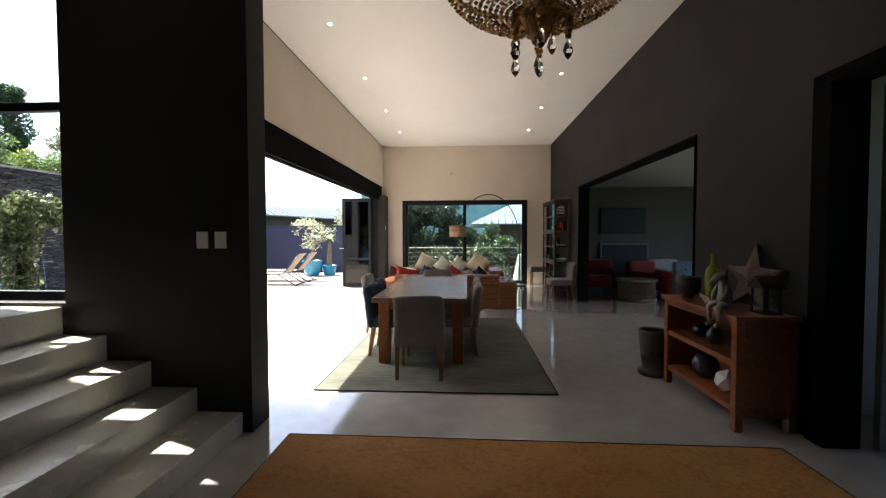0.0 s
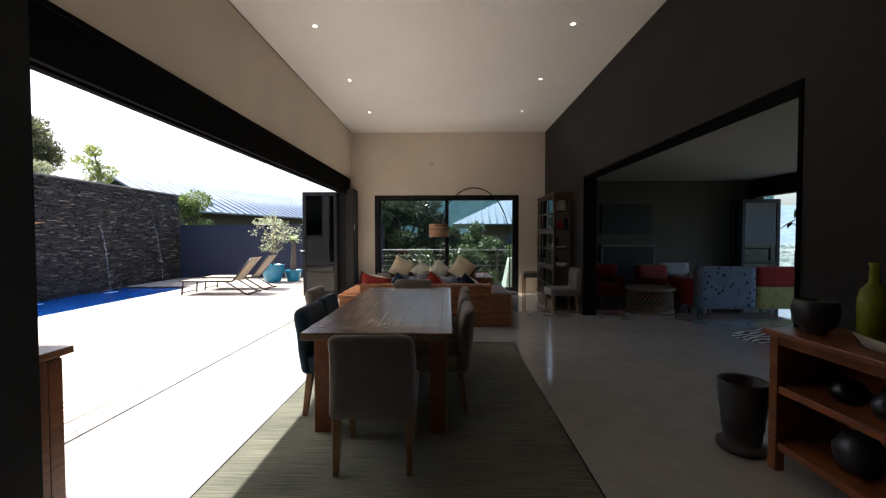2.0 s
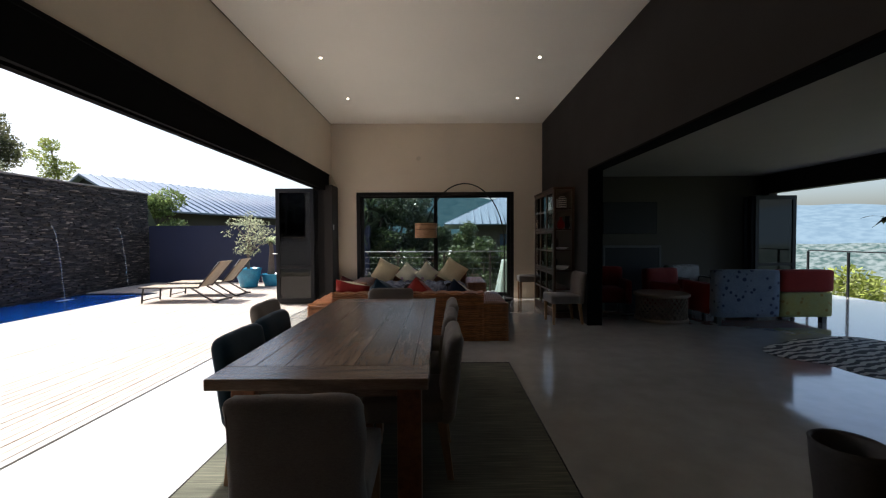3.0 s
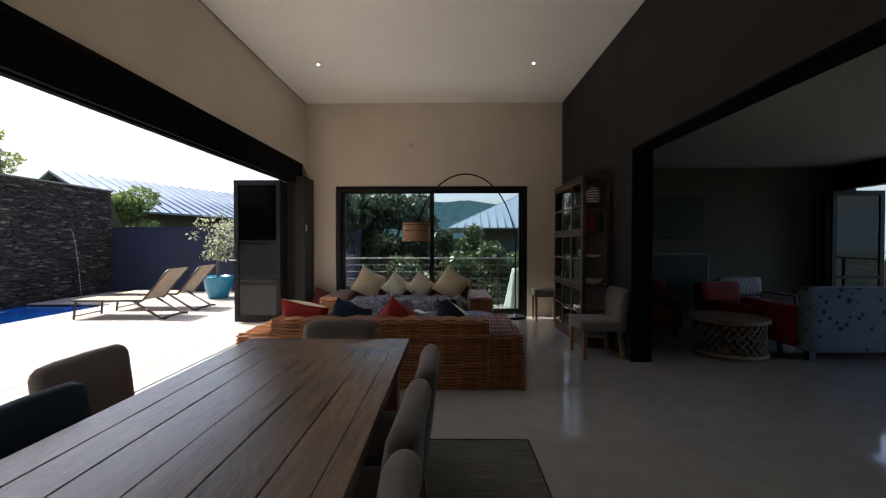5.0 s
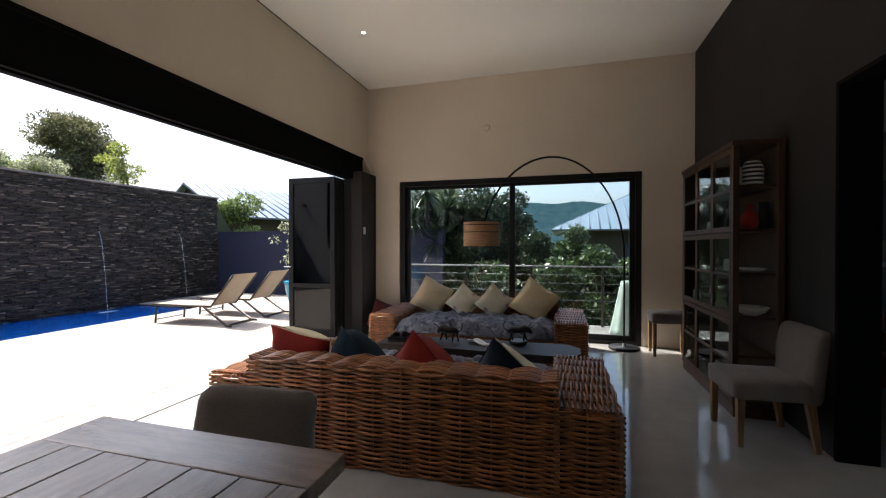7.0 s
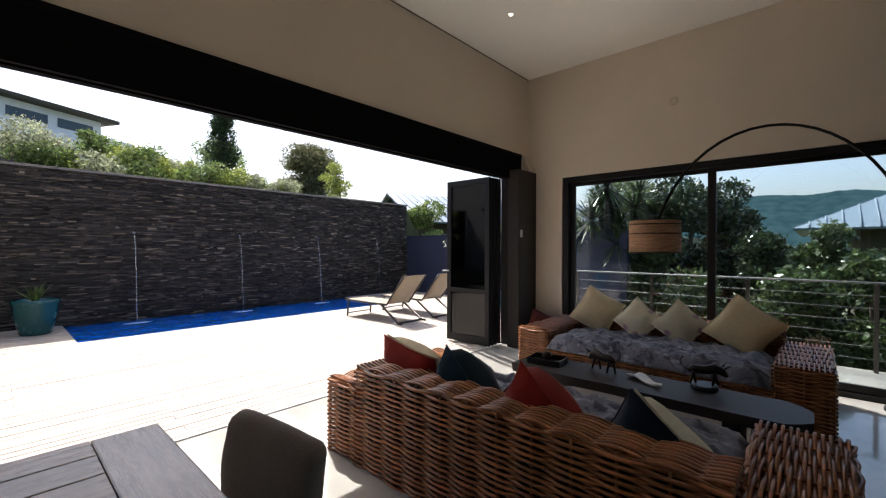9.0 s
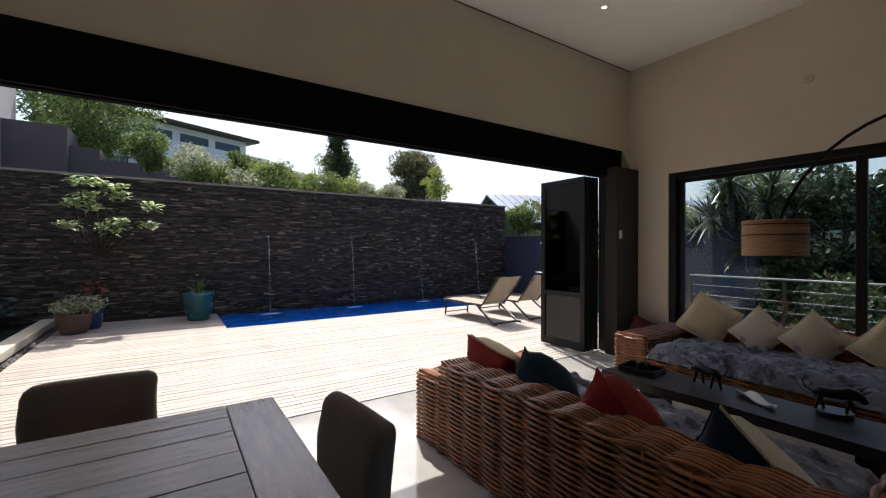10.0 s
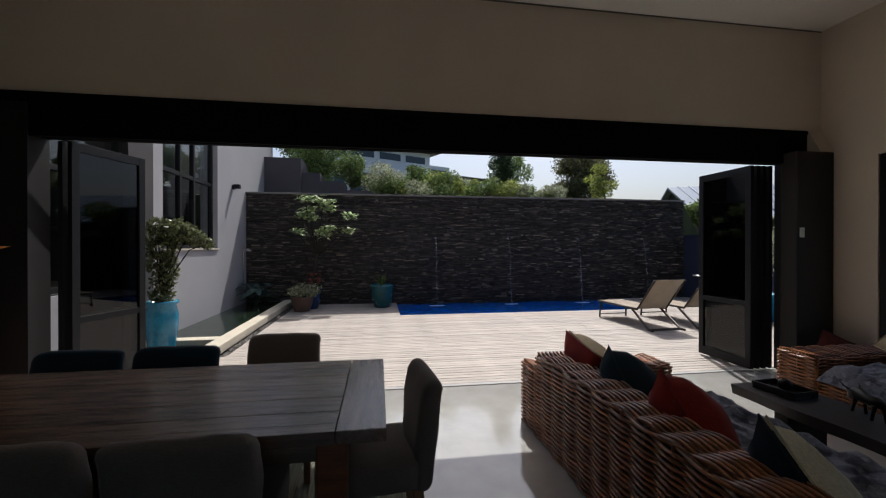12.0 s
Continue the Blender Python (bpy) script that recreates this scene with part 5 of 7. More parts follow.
def armchair(x, y, rz, mat, label):
    root = thing("armchair", pose(x, y, 0, 0, 0, rz), label, "armchair")
    bm = bmesh.new()
    soft_box(bm, -0.30, 0.30, -0.28, 0.34, 0.14, 0.42, 0.05, crown=0.02)
    part("seat", bm, mat, root)
    bm = bmesh.new()
    soft_box(bm, -0.40, 0.40, -0.42, -0.26, 0.12, 0.80, 0.05, lean=-0.08)
    part("backrest", bm, mat, root)
    for s in (-1, 1):
        bm = bmesh.new()
        soft_box(bm, s * 0.36 - 0.06, s * 0.36 + 0.06, -0.28, 0.34, 0.12, 0.58, 0.05)
        part("armrest", bm, mat, root)
        for q in (-0.3, 0.28):
            boxpart("foot", M_INK, root, (s * 0.32 - 0.025, s * 0.32 + 0.025, q - 0.025, q + 0.025, 0, 0.13), 0.004)
    return root


M_WINE = weave("deep_red_cloth", (0.17, 0.016, 0.012), (0.23, 0.024, 0.018))
armchair(3.35, 11.1, 170, M_WINE, "low red armchair by the fireplace")
armchair(4.45, 10.55, 200, M_WINE, "red armchair beside the patchwork sofa")
m, t, b = node_mat("grey_ticking_stripe")
co = t.nodes.new("ShaderNodeTexCoord")
wv = t.nodes.new("ShaderNodeTexWave")
wv.bands_direction = "X"
wv.inputs["Scale"].default_value = 12.0
t.links.new(co.outputs["Object"], wv.inputs["Vector"])
t.links.new(ramp(t, wv.outputs["Fac"], [(0.4, (0.06, 0.06, 0.065)), (0.6, (0.45, 0.44, 0.42))]), b.inputs["Base Color"])
b.inputs["Roughness"].default_value = 0.9
M_TICK = m
armchair(5.3, 11.4, 190, M_TICK, "grey striped armchair near the terrace doors")
# zebra hide
m, t, b = node_mat("zebra_hide")
co = t.nodes.new("ShaderNodeTexCoord")
wv = t.nodes.new("ShaderNodeTexWave")
wv.bands_direction = "Y"
wv.inputs["Scale"].default_value, wv.inputs["Distortion"].default_value, wv.inputs["Detail Scale"].default_value = 3.2, 7.0, 1.2
t.links.new(co.outputs["Object"], wv.inputs["Vector"])
t.links.new(ramp(t, wv.outputs["Fac"], [(0.45, (0.012, 0.011, 0.010)), (0.55, (0.62, 0.58, 0.50))]), b.inputs["Base Color"])
b.inputs["Roughness"].default_value = 0.8
bm = bmesh.new()
c = bm.verts.new((0, 0, 0.008))
rim = []
for i in range(60):
    a = 2 * math.pi * i / 60
    r = 0.62 + 0.18 * abs(math.sin(2 * a)) ** 3 + 0.05 * math.sin(5 * a)
    rim.append(bm.verts.new((1.35 * r * math.cos(a), 0.95 * r * math.sin(a), 0.006)))
for i in range(60):
    bm.faces.new((c, rim[i], rim[(i + 1) % 60]))
r = bmesh.ops.extrude_face_region(bm, geom=bm.faces[:])
for v in r["geom"]:
    if isinstance(v, bmesh.types.BMVert):
        v.co.z = 0.001
tagged(part("zebra_hide_rug", bm, m, None, "", pose(5.08, 7.88, 0, 0, 0, 20) @ Matrix.Diagonal((1.12, 1.08, 1, 1))), "black and white zebra hide rug on the lounge floor", "rug")
# east terrace
stack = thing("folding_door", pose(7.76, 12.08, 0.02), "stack of folded black glazed terrace doors", "folding door", "folding doors")
for k, y in enumerate((-0.2, -0.1, 0.0, 0.1)):
    bifold_leaf(stack, pose(0, y, 0, 0, 0, 180 - 2 * (k % 2)), w=0.88, h=2.25)
bm = bmesh.new()
box(bm, 7.55, 9.6, 3.0, 13.6, -0.25, -0.03)
setting("terrace_floor", bm, M_SCREED, "grey screed terrace floor beyond the lounge", "terrace")


def railing(name, pts, n_rails, label, mat_rail, mat_post, h=1.03):
    root = thing(name, pose(0, 0, 0), label, "railing")
    a, b = Vector(pts[0]), Vector(pts[1])
    L = (b - a).length
    k = max(1, round(L / 1.09))
    for i in range(k + 1):
        p = a + (b - a) * (i / k)
        boxpart("post", mat_post, root, (p.x - 0.02, p.x + 0.02, p.y - 0.02, p.y + 0.02, p.z, p.z + h - 0.02), 0.003)
    bm = bmesh.new()
    tube(bm, [a + Vector((0, 0, h)), b + Vector((0, 0, h))], 0.014, 8)
    part("top_rail", bm, mat_rail, root)
    for i in range(n_rails):
        z = h * (i + 1) / (n_rails + 1)
        bm = bmesh.new()
        tube(bm, [a + Vector((0, 0, z)), b + Vector((0, 0, z))], 0.0045, 6)
        part("wire", bm, mat_rail, root)
    return root


railing("terrace_railing", ((9.5, 3.1, -0.03), (9.5, 13.5, -0.03)), 0, "black steel terrace railing against the valley", M_BLACK, M_BLACK, 1.06)
# door leaf in the side room, standing open
boxpart_door = thing("door_1", pose(2.75, 3.40, 0), "grey green panelled door standing open in the side room", "door")
tagged(boxpart_door, kind="structure")
boxpart("leaf", plain("grey_green_paint", (0.16, 0.17, 0.145), 0.5, var=0.08), boxpart_door, (0, 0.84, 0.0, 0.045, 0.01, 2.40), 0.004)
bm = bmesh.new()
tube(bm, [(0.78, -0.002, 1.03), (0.78, -0.045, 1.03), (0.66, -0.05, 1.03)], 0.009, 8)
part("lever_handle", bm, M_STEEL, boxpart_door, "steel lever handle")


# ---- patio ----
M_POOL, t, b = node_mat("pool_water")
wv = tex(t, "Noise", 3.5, (1, 1, 1), 3.0)
b.inputs["Base Color"].default_value = (0.004, 0.115, 0.50, 1)
b.inputs["Roughness"].default_value = 0.12
bump(t, b, wv.outputs["Fac"], 0.25, 0.05)
M_POND, t, b = node_mat("pond_water")
wv = tex(t, "Noise", 5.0, (1, 1, 1), 3.0)
b.inputs["Base Color"].default_value = (0.014, 0.022, 0.013, 1)
b.inputs["Roughness"].default_value = 0.06
bump(t, b, wv.outputs["Fac"], 0.12, 0.03)
bm = bmesh.new()
box(bm, -9.30, -7.225, 7.845, 13.85, -0.30, -0.055)
setting("pool_water", bm, M_POOL, "deep blue pool water in the stone wall's shade", "water")
bm = bmesh.new()
box(bm, -7.225, -2.57, 3.72, 16.38, -0.35, -0.05)
box(bm, -9.30, -7.225, 4.06, 7.845, -0.35, -0.05)
box(bm, -9.30, -7.225, 13.85, 16.38, -0.35, -0.05)
deck = setting("deck", bm, M_MORTAR, "weathered pale timber deck round the pool", "deck")
M_COPING = plain("pale_coping_stone", (0.52, 0.46, 0.36), 0.8, var=0.12, scale=4)
bm = bmesh.new()
box(bm, -9.30, -4.20, 4.99, 5.21, 0.0, 0.125, 0.012)
box(bm, -4.97, -4.75, 4.06, 4.989, 0.0, 0.125, 0.012)
setting("pond_coping", bm, M_COPING, "pale stone coping round the raised pond", "coping")
bm = bmesh.new()
box(bm, -9.30, -4.971, 4.06, 4.989, -0.04, 0.085)
setting("pond_water", bm, M_POND, "still dark green pond water beside the grey wall", "water")
# pebbles along the pond
bm = bmesh.new()
rnd = random.Random(8)
for k in range(620):
    x, y, r = rnd.uniform(-9.2, -4.2), rnd.uniform(5.225, 5.32), rnd.uniform(0.016, 0.034)
    mtx = pose(x, y, -0.028 + r * 0.5, rnd.uniform(0, 90), rnd.uniform(0, 90), rnd.uniform(0, 90)) @ Matrix.Diagonal((r, r * 0.8, r * 0.6, 1))
    vs = [bm.verts.new(mtx @ Vector(d)) for d in ((1, 0, 0), (-1, 0, 0), (0, 1, 0), (0, -1, 0), (0, 0, 1), (0, 0, -1))]
    for f in ((0, 2, 4), (2, 1, 4), (1, 3, 4), (3, 0, 4), (2, 0, 5), (1, 2, 5), (3, 1, 5), (0, 3, 5)):
        bm.faces.new([vs[i] for i in f]).smooth = True
tagged(part("pebbles", bm, plain("dark_pebble", (0.10, 0.085, 0.075), 0.6, spread=0.6)), "dark river pebbles in a strip along the pond", "pebbles", kind="stuff")

# grey wing with its window, pierced by the window opening
bm = bmesh.new()
box(bm, -5.27, -5.0, 3.72, 4.055, -0.3, 5.2)
box(bm, -7.47, -5.27, 3.72, 4.055, -0.3, 1.45)
box(bm, -7.47, -5.27, 3.72, 4.055, 4.3, 5.2)
box(bm, -12.0, -7.47, 3.72, 4.055, -0.3, 5.2)
setting("wall_wing", bm, M_GREY, "pale grey rendered outer wall of the wing", "wall")
bm = bmesh.new()
box(bm, -5.0, -2.64, 3.702, 3.75, -0.3, 0.92)
box(bm, -5.0, -2.64, 3.702, 3.75, 3.78, 5.2)
box(bm, -2.96, -2.64, 3.702, 3.75, 0.92, 3.78)
setting("wall_wing_near", bm, M_GREY, "grey rendered outer face beside the stair window", "wall")
framed_window("window_2", [-7.45, -6.62, -6.08, -5.29], [1.48, 2.75, 4.28], 3.92, "black framed wing window reflecting the sky", 0.08, 0.07)
bm = bmesh.new()
box(bm, -7.47, -5.27, 2.6, 2.7, 1.0, 4.6)
box(bm, -12.0, -6.45, 2.5, 2.6, 0, 5.2)
setting("wall_wing_inner", bm, M_DARK, "dark inner wall behind the wing window", "wall")
bm = bmesh.new()
box(bm, -7.49, -5.25, 4.0, 4.085, 1.42, 1.449, 0.004)
setting("window_sill", bm, M_COPING, "pale sill below the wing window", "sill")
wl = thing("wall_light", pose(-8.35, 4.056, 2.85), "black box wall light on the grey wing", "wall light")
boxpart("bracket", M_BLACK, wl, (-0.05, 0.05, 0.0, 0.05, -0.05, 0.05), 0.004)
boxpart("lamp_head", M_BLACK, wl, (-0.06, 0.06, 0.051, 0.17, -0.03, 0.06), 0.006)
sh = thing("outdoor_shower", pose(-9.0, 4.057, 0.2), "chrome outdoor shower pipe and head on the grey wall", "shower")
bm = bmesh.new()
tube(bm, [(0, 0.03, 0), (0, 0.03, 1.15), (0, 0.06, 1.22), (0, 0.15, 1.23)], 0.012, 8)
part("pipe", bm, M_STEEL, sh)
bm = bmesh.new()
lathe(bm, [(0.06, 1.17), (0.06, 1.185), (0.015, 1.225)], 16, (0, 0.15))
part("shower_head", bm, M_STEEL, sh)

# navy wall
bm = bmesh.new()
box(bm, -9.33, -2.2, 16.39, 16.62, -3.2, 1.80)
box(bm, -9.33, -2.19, 16.37, 16.64, 1.80, 1.83)
setting("wall_navy", bm, M_NAVY, "dark navy rendered boundary wall", "wall")
# retaining walls above the stone wall
bm = bmesh.new()
box(bm, -12.2, -11.0, 3.9, 5.08, 2.5, 4.12, 0.0)
box(bm, -12.2, -11.15, 5.08, 5.62, 2.5, 3.72, 0.0)
box(bm, -12.2, -11.1, 5.62, 6.35, 2.5, 3.46, 0.0)
box(bm, -12.2, -11.05, 6.35, 7.25, 2.5, 3.20, 0.0)
setting("wall_terrace", bm, plain("charcoal_render", (0.085, 0.075, 0.085), 0.9, var=0.1, scale=1.5), "stepped charcoal garden walls above the pool wall", "wall")

# sun loungers
M_SLING = weave("sand_mesh_sling", (0.31, 0.25, 0.185), (0.40, 0.33, 0.25), 220)
M_LFRAME = plain("bronze_tube", (0.045, 0.035, 0.03), 0.4, 0.3)


def lounger(m, label):
    """Sling lounger along x: feet at -x, raised head at +x."""
    root = thing("sun_lounger", m, label, "sun lounger", "loungers by the pool")
    for s in (-1, 1):
        bm = bmesh.new()
        tube(bm, [(-1.0, s * 0.30, 0.335), (0.28, s * 0.30, 0.335)], 0.019, 8)
        part("side_rail", bm, M_LFRAME, root)
        bm = bmesh.new()
        tube(bm, [(0.28, s * 0.30, 0.335), (0.75, s * 0.30, 0.90)], 0.017, 8)
        part("back_rail", bm, M_LFRAME, root)
        bm = bmesh.new()
        tube(bm, [(-0.90, s * 0.30, 0.33), (-0.93, s * 0.31, 0.0)], 0.019, 8)
        part("leg", bm, M_LFRAME, root)
        bm = bmesh.new()
        tube(bm, [(0.12, s * 0.30, 0.33), (0.62, s * 0.32, 0.02), (0.72, s * 0.32, 0.02)], 0.021, 8)
        part("leg", bm, M_LFRAME, root)
    for x_, h_, q_ in ((0.64, 0.025, 0.018), (-0.93, 0.06, 0.012)):
        bm = bmesh.new()
        tube(bm, [(x_, -0.32, h_), (x_, 0.32, h_)], q_, 8)
        part("cross_bar", bm, M_LFRAME, root)
    for name, a, c in (("seat_sling", (-1.0, 0.345), (0.27, 0.345)), ("back_sling", (0.29, 0.355), (0.75, 0.91))):
        bm = bmesh.new()
        n = 12
        vs = []
        for i in range(n + 1):
            s = i / n
            sag = -0.02 * math.sin(math.pi * s)
            vs.append([bm.verts.new((a[0] + (c[0] - a[0]) * s, q * 0.285, a[1] + (c[1] - a[1]) * s + sag * (1 - q * q))) for q in (-1, -0.5, 0, 0.5, 1)])
        fs = []
        for i in range(n):
            for j in range(4):
                f = bm.faces.new((vs[i][j], vs[i + 1][j], vs[i + 1][j + 1], vs[i][j + 1]))
                f.smooth = True
                fs.append(f)
        r = bmesh.ops.extrude_face_region(bm, geom=fs)
        for v in r["geom"]:
            if isinstance(v, bmesh.types.BMVert):
                v.co.z -= 0.006
        part(name, bm, M_SLING, root, "sand coloured mesh sling")
    return root


lounger(pose(-5.50, 12.36, -0.004, 0, 0, 2), "sand mesh sun lounger with a dark frame and raised back")
lounger(pose(-5.52, 13.34, -0.004, 0, 0, 2), "sand mesh sun lounger with a dark frame and raised back")

# ---- foliage ----
def leaf_mat(name, c, rough=0.6, through_=0.42):
    m, t, b = node_mat(name)
    geo = t.nodes.new("ShaderNodeNewGeometry")
    col = ramp(t, geo.outputs["Random Per Island"], [(0.0, scaled(c, 0.45)), (0.6, c), (1.0, scaled(c, 1.7))])
    t.links.new(col, b.inputs["Base Color"])
    b.inputs["Roughness"].default_value = rough
    b.inputs["Subsurface Weight"].default_value = 0.0
    tr = t.nodes.new("ShaderNodeBsdfTranslucent")
    t.links.new(col, tr.inputs[0])
    mx = t.nodes.new("ShaderNodeMixShader")
    mx.inputs[0].default_value = through_
    t.links.new(b.outputs[0], mx.inputs[1])
    t.links.new(tr.outputs[0], mx.inputs[2])
    t.links.new(mx.outputs[0], t.nodes["Material Output"].inputs[0])
    return m


L_DARK = leaf_mat("dark_leaf", (0.045, 0.078, 0.03))
L_MID = leaf_mat("mid_leaf", (0.15, 0.205, 0.062))
L_LIME = leaf_mat("lime_leaf", (0.27, 0.31, 0.07))
L_SILVER = leaf_mat("silver_leaf", (0.33, 0.35, 0.22))
L_OLIVE = leaf_mat("olive_brown_leaf", (0.14, 0.14, 0.065))
L_GLOSS = leaf_mat("glossy_dark_leaf", (0.040, 0.063, 0.028), 0.28, 0.15)
L_GLOSSMID = leaf_mat("glossy_mid_leaf", (0.070, 0.105, 0.038), 0.30, 0.25)
L_PALE = leaf_mat("pale_leaf", (0.42, 0.50, 0.27))
M_DBARK = plain("dark_bark", (0.022, 0.018, 0.015), 0.9, var=0.3, scale=9, bumps=0.6, stretch=(4, 4, 1))
M_BARK = plain("grey_bark", (0.13, 0.10, 0.08), 0.9, var=0.3, scale=9, bumps=0.6, stretch=(4, 4, 1))


def leaves_mesh(name, clumps, n, size, seed, mat, slim=0.42):
    """Many small four-cornered leaves round the clumps (centre, radii)."""
    g = np.random.default_rng(seed)
    wts = np.array([c[3] * c[4] * c[5] for c in clumps]) ** 0.67
    idx = g.choice(len(clumps), n, p=wts / wts.sum())
    cl = np.array(clumps)[idx]
    d = g.normal(size=(n, 3))
    d /= np.linalg.norm(d, axis=1)[:, None]
    rad = g.uniform(0.35, 1.0, n) ** 0.5 * (1 + 0.12 * g.normal(size=n))
    c = cl[:, :3] + d * rad[:, None] * cl[:, 3:6]
    u = g.normal(size=(n, 3)) + d * 0.6
    u /= np.linalg.norm(u, axis=1)[:, None]
    v = np.cross(u, g.normal(size=(n, 3)))
    v /= np.linalg.norm(v, axis=1)[:, None]
    s = size * g.uniform(0.6, 1.3, n)[:, None]
    p = np.stack([c - u * s, c + v * s * slim - u * s * 0.1, c + u * s, c - v * s * slim - u * s * 0.1], 1).reshape(-1, 3)
    me = bpy.data.meshes.new(name)
    me.from_pydata(p.tolist(), [], np.arange(4 * n).reshape(-1, 4).tolist())
    me.materials.append(mat)
    return me


def make_clumps(rng, w, h, z0, k, r):
    out = []
    for i in range(k):
        a, q, z = rng.uniform(0, 6.283), rng.uniform(0, 1) ** 0.6, rng.uniform(0, 1)
        f = math.sin(math.pi * (0.12 + 0.80 * z)) ** 0.7
        s = rng.uniform(0.7, 1.25) * r
        out.append((math.cos(a) * q * f * (w / 2 - s * 0.6), math.sin(a) * q * f * (w / 2 - s * 0.6), z0 + s * 0.5 + z * (h - s), s, s, s * 0.75))
    return out


def tree(name, x, y, z, w, h, trunk, mat, seed, label, leaf=0.07, n=3500, k=16, r=None, slim=0.42):
    """Trunk with limbs to the clumps, and a crown of small leaves."""
    rng = random.Random(seed)
    root = thing(name, pose(x, y, z, 0, 0, rng.uniform(0, 360)), label, "tree" if trunk > 0.6 else "shrub")
    cl = make_clumps(rng, w, h, trunk, k, r or w * 0.2)
    bm = bmesh.new()
    top = trunk + h * 0.55
    pts = [(0, 0, -0.15), (rng.uniform(-.05, .05), rng.uniform(-.05, .05), trunk * 0.5), (rng.uniform(-.1, .1), rng.uniform(-.1, .1), trunk), (0, 0, top)]
    r0 = 0.02 + 0.028 * (trunk + h) * 0.5
    tube(bm, pts, [r0, r0 * 0.85, r0 * 0.7, r0 * 0.3], 8)
    for c in cl[::2]:
        z1 = min(top, max(trunk * 0.6, c[2] * 0.6))
        mid = (c[0] * 0.5, c[1] * 0.5, (z1 + c[2]) / 2 + 0.05)
        tube(bm, [(0, 0, z1), mid, c[:3]], [r0 * 0.4, r0 * 0.28, r0 * 0.1], 5)
    part("trunk", bm, M_BARK, root)
    cr = new("crown", leaves_mesh("crown", cl, n, leaf, seed, mat, slim))
    cr.parent = root
    return root


def pot(name, x, y, z, prof, mat, label, soil=True):
    ob = vessel(name, x, y, z, prof, mat, label, "plant pot", 28)
    return ob


M_BLUEPOT = plain("turquoise_glaze", (0.03, 0.22, 0.36), 0.2, var=0.25, scale=5, fine=30, bumps=0.1)
M_TEALPOT = plain("teal_glaze", (0.015, 0.085, 0.095), 0.25, var=0.25, scale=5, fine=30, bumps=0.1)


def potprof(r, h):
    return [(r * 0.62, 0.0), (r * 0.68, h * 0.03), (r * 0.92, h * 0.55), (r * 0.98, h * 0.86), (r * 1.04, h * 0.92), (r * 1.04, h), (r * 0.93, h), (r * 0.88, h * 0.88), (0.01, h * 0.88)]


pot("glazed_pot", -5.45, 14.95, 0, potprof(0.34, 0.55), M_BLUEPOT, "large turquoise glazed pot on the deck")
tree("frangipani_tree", -5.45, 14.95, 0.45, 1.7, 1.45, 0.45, L_SILVER, 11, "bare-branched potted tree with sparse pale leaves", 0.045, 800, 26, 0.20)
pot("glazed_pot", -4.93, 15.25, 0, potprof(0.27, 0.36), M_BLUEPOT, "low turquoise glazed pot on the deck")
palm = thing("potted_palm", pose(-4.93, 15.25, 0.30), "small palm with a thick pale trunk in a low pot", "palm")
bm = bmesh.new()
tube(bm, [(0, 0, 0), (0.01, 0, 0.3), (0.02, 0.01, 0.7), (0.01, 0, 1.0)], [0.11, 0.09, 0.065, 0.05], 10)
part("trunk", bm, M_BARK, palm)
bm = bmesh.new()
rnd = random.Random(3)
for k in range(60):
    a = rnd.uniform(0, 6.283)
    blade(bm, (0.01, 0, 1.0), (math.cos(a), math.sin(a), rnd.uniform(-0.1, 1.3)), rnd.uniform(0.32, 0.5), 0.03, 0.35)
part("fronds", bm, L_PALE, palm)
pot("glazed_pot", -8.55, 7.45, 0, potprof(0.29, 0.56), M_TEALPOT, "teal glazed pot by the pool's end")
ag = thing("agave", pose(-8.55, 7.45, 0.49), "spiky small agave in the teal pot", "plant")
bm = bmesh.new()
for k in range(22):
    a = k * 2.4
    blade(bm, (0, 0, 0), (math.cos(a), math.sin(a), 1.0 + (k % 5) * 0.6), 0.28 + 0.05 * (k % 4), 0.04, 0.05)
part("blades", bm, L_MID, ag)
# pots and frangipani near the pond
pot("glazed_pot", -8.55, 5.75, 0, potprof(0.26, 0.5), plain("cobalt_glaze", (0.01, 0.03, 0.10), 0.25), "dark cobalt pot below the frangipani")
pot("clay_pot", -8.15, 5.62, 0, potprof(0.25, 0.34), plain("brown_clay", (0.10, 0.06, 0.045), 0.8), "brown clay pot with low grey green plants")
tree("low_shrub", -8.15, 5.62, 0.28, 0.75, 0.34, 0.02, L_SILVER, 21, "low grey green shrub in the clay pot", 0.04, 900, 8, 0.16)
fr = thing("frangipani", pose(-8.62, 5.85, 0.42), "slender frangipani with pale leaf rosettes against the stone wall", "tree")
bm = bmesh.new()
tips = [(0.10, -0.38, 1.42), (0.05, -0.1, 1.95), (0.15, 0.20, 2.10), (0.1, -0.22, 2.20), (0.12, 0.80, 1.80), (0.18, 0.78, 1.45), (0.1, 0.12, 1.40), (0.16, 0.36, 1.48), (0.1, 0.36, 2.10), (0.1, 0.02, 2.22), (0.12, 0.30, 1.95), (0.2, -0.05, 1.75), (0.15, 0.24, 1.36), (0.1, -0.30, 1.80)]
tube(bm, [(0, 0, 0), (0.02, 0.02, 0.5), (0.0, 0.05, 1.0)], [0.035, 0.03, 0.025], 8)
for tp in tips:
    tube(bm, [(0, 0.05, 0.85), (tp[0] * 0.5, tp[1] * 0.6, 0.85 + (tp[2] - 0.85) * 0.45), tp], [0.02, 0.014, 0.009], 6)
part("trunk", bm, M_DBARK, fr)
rnd = random.Random(6)
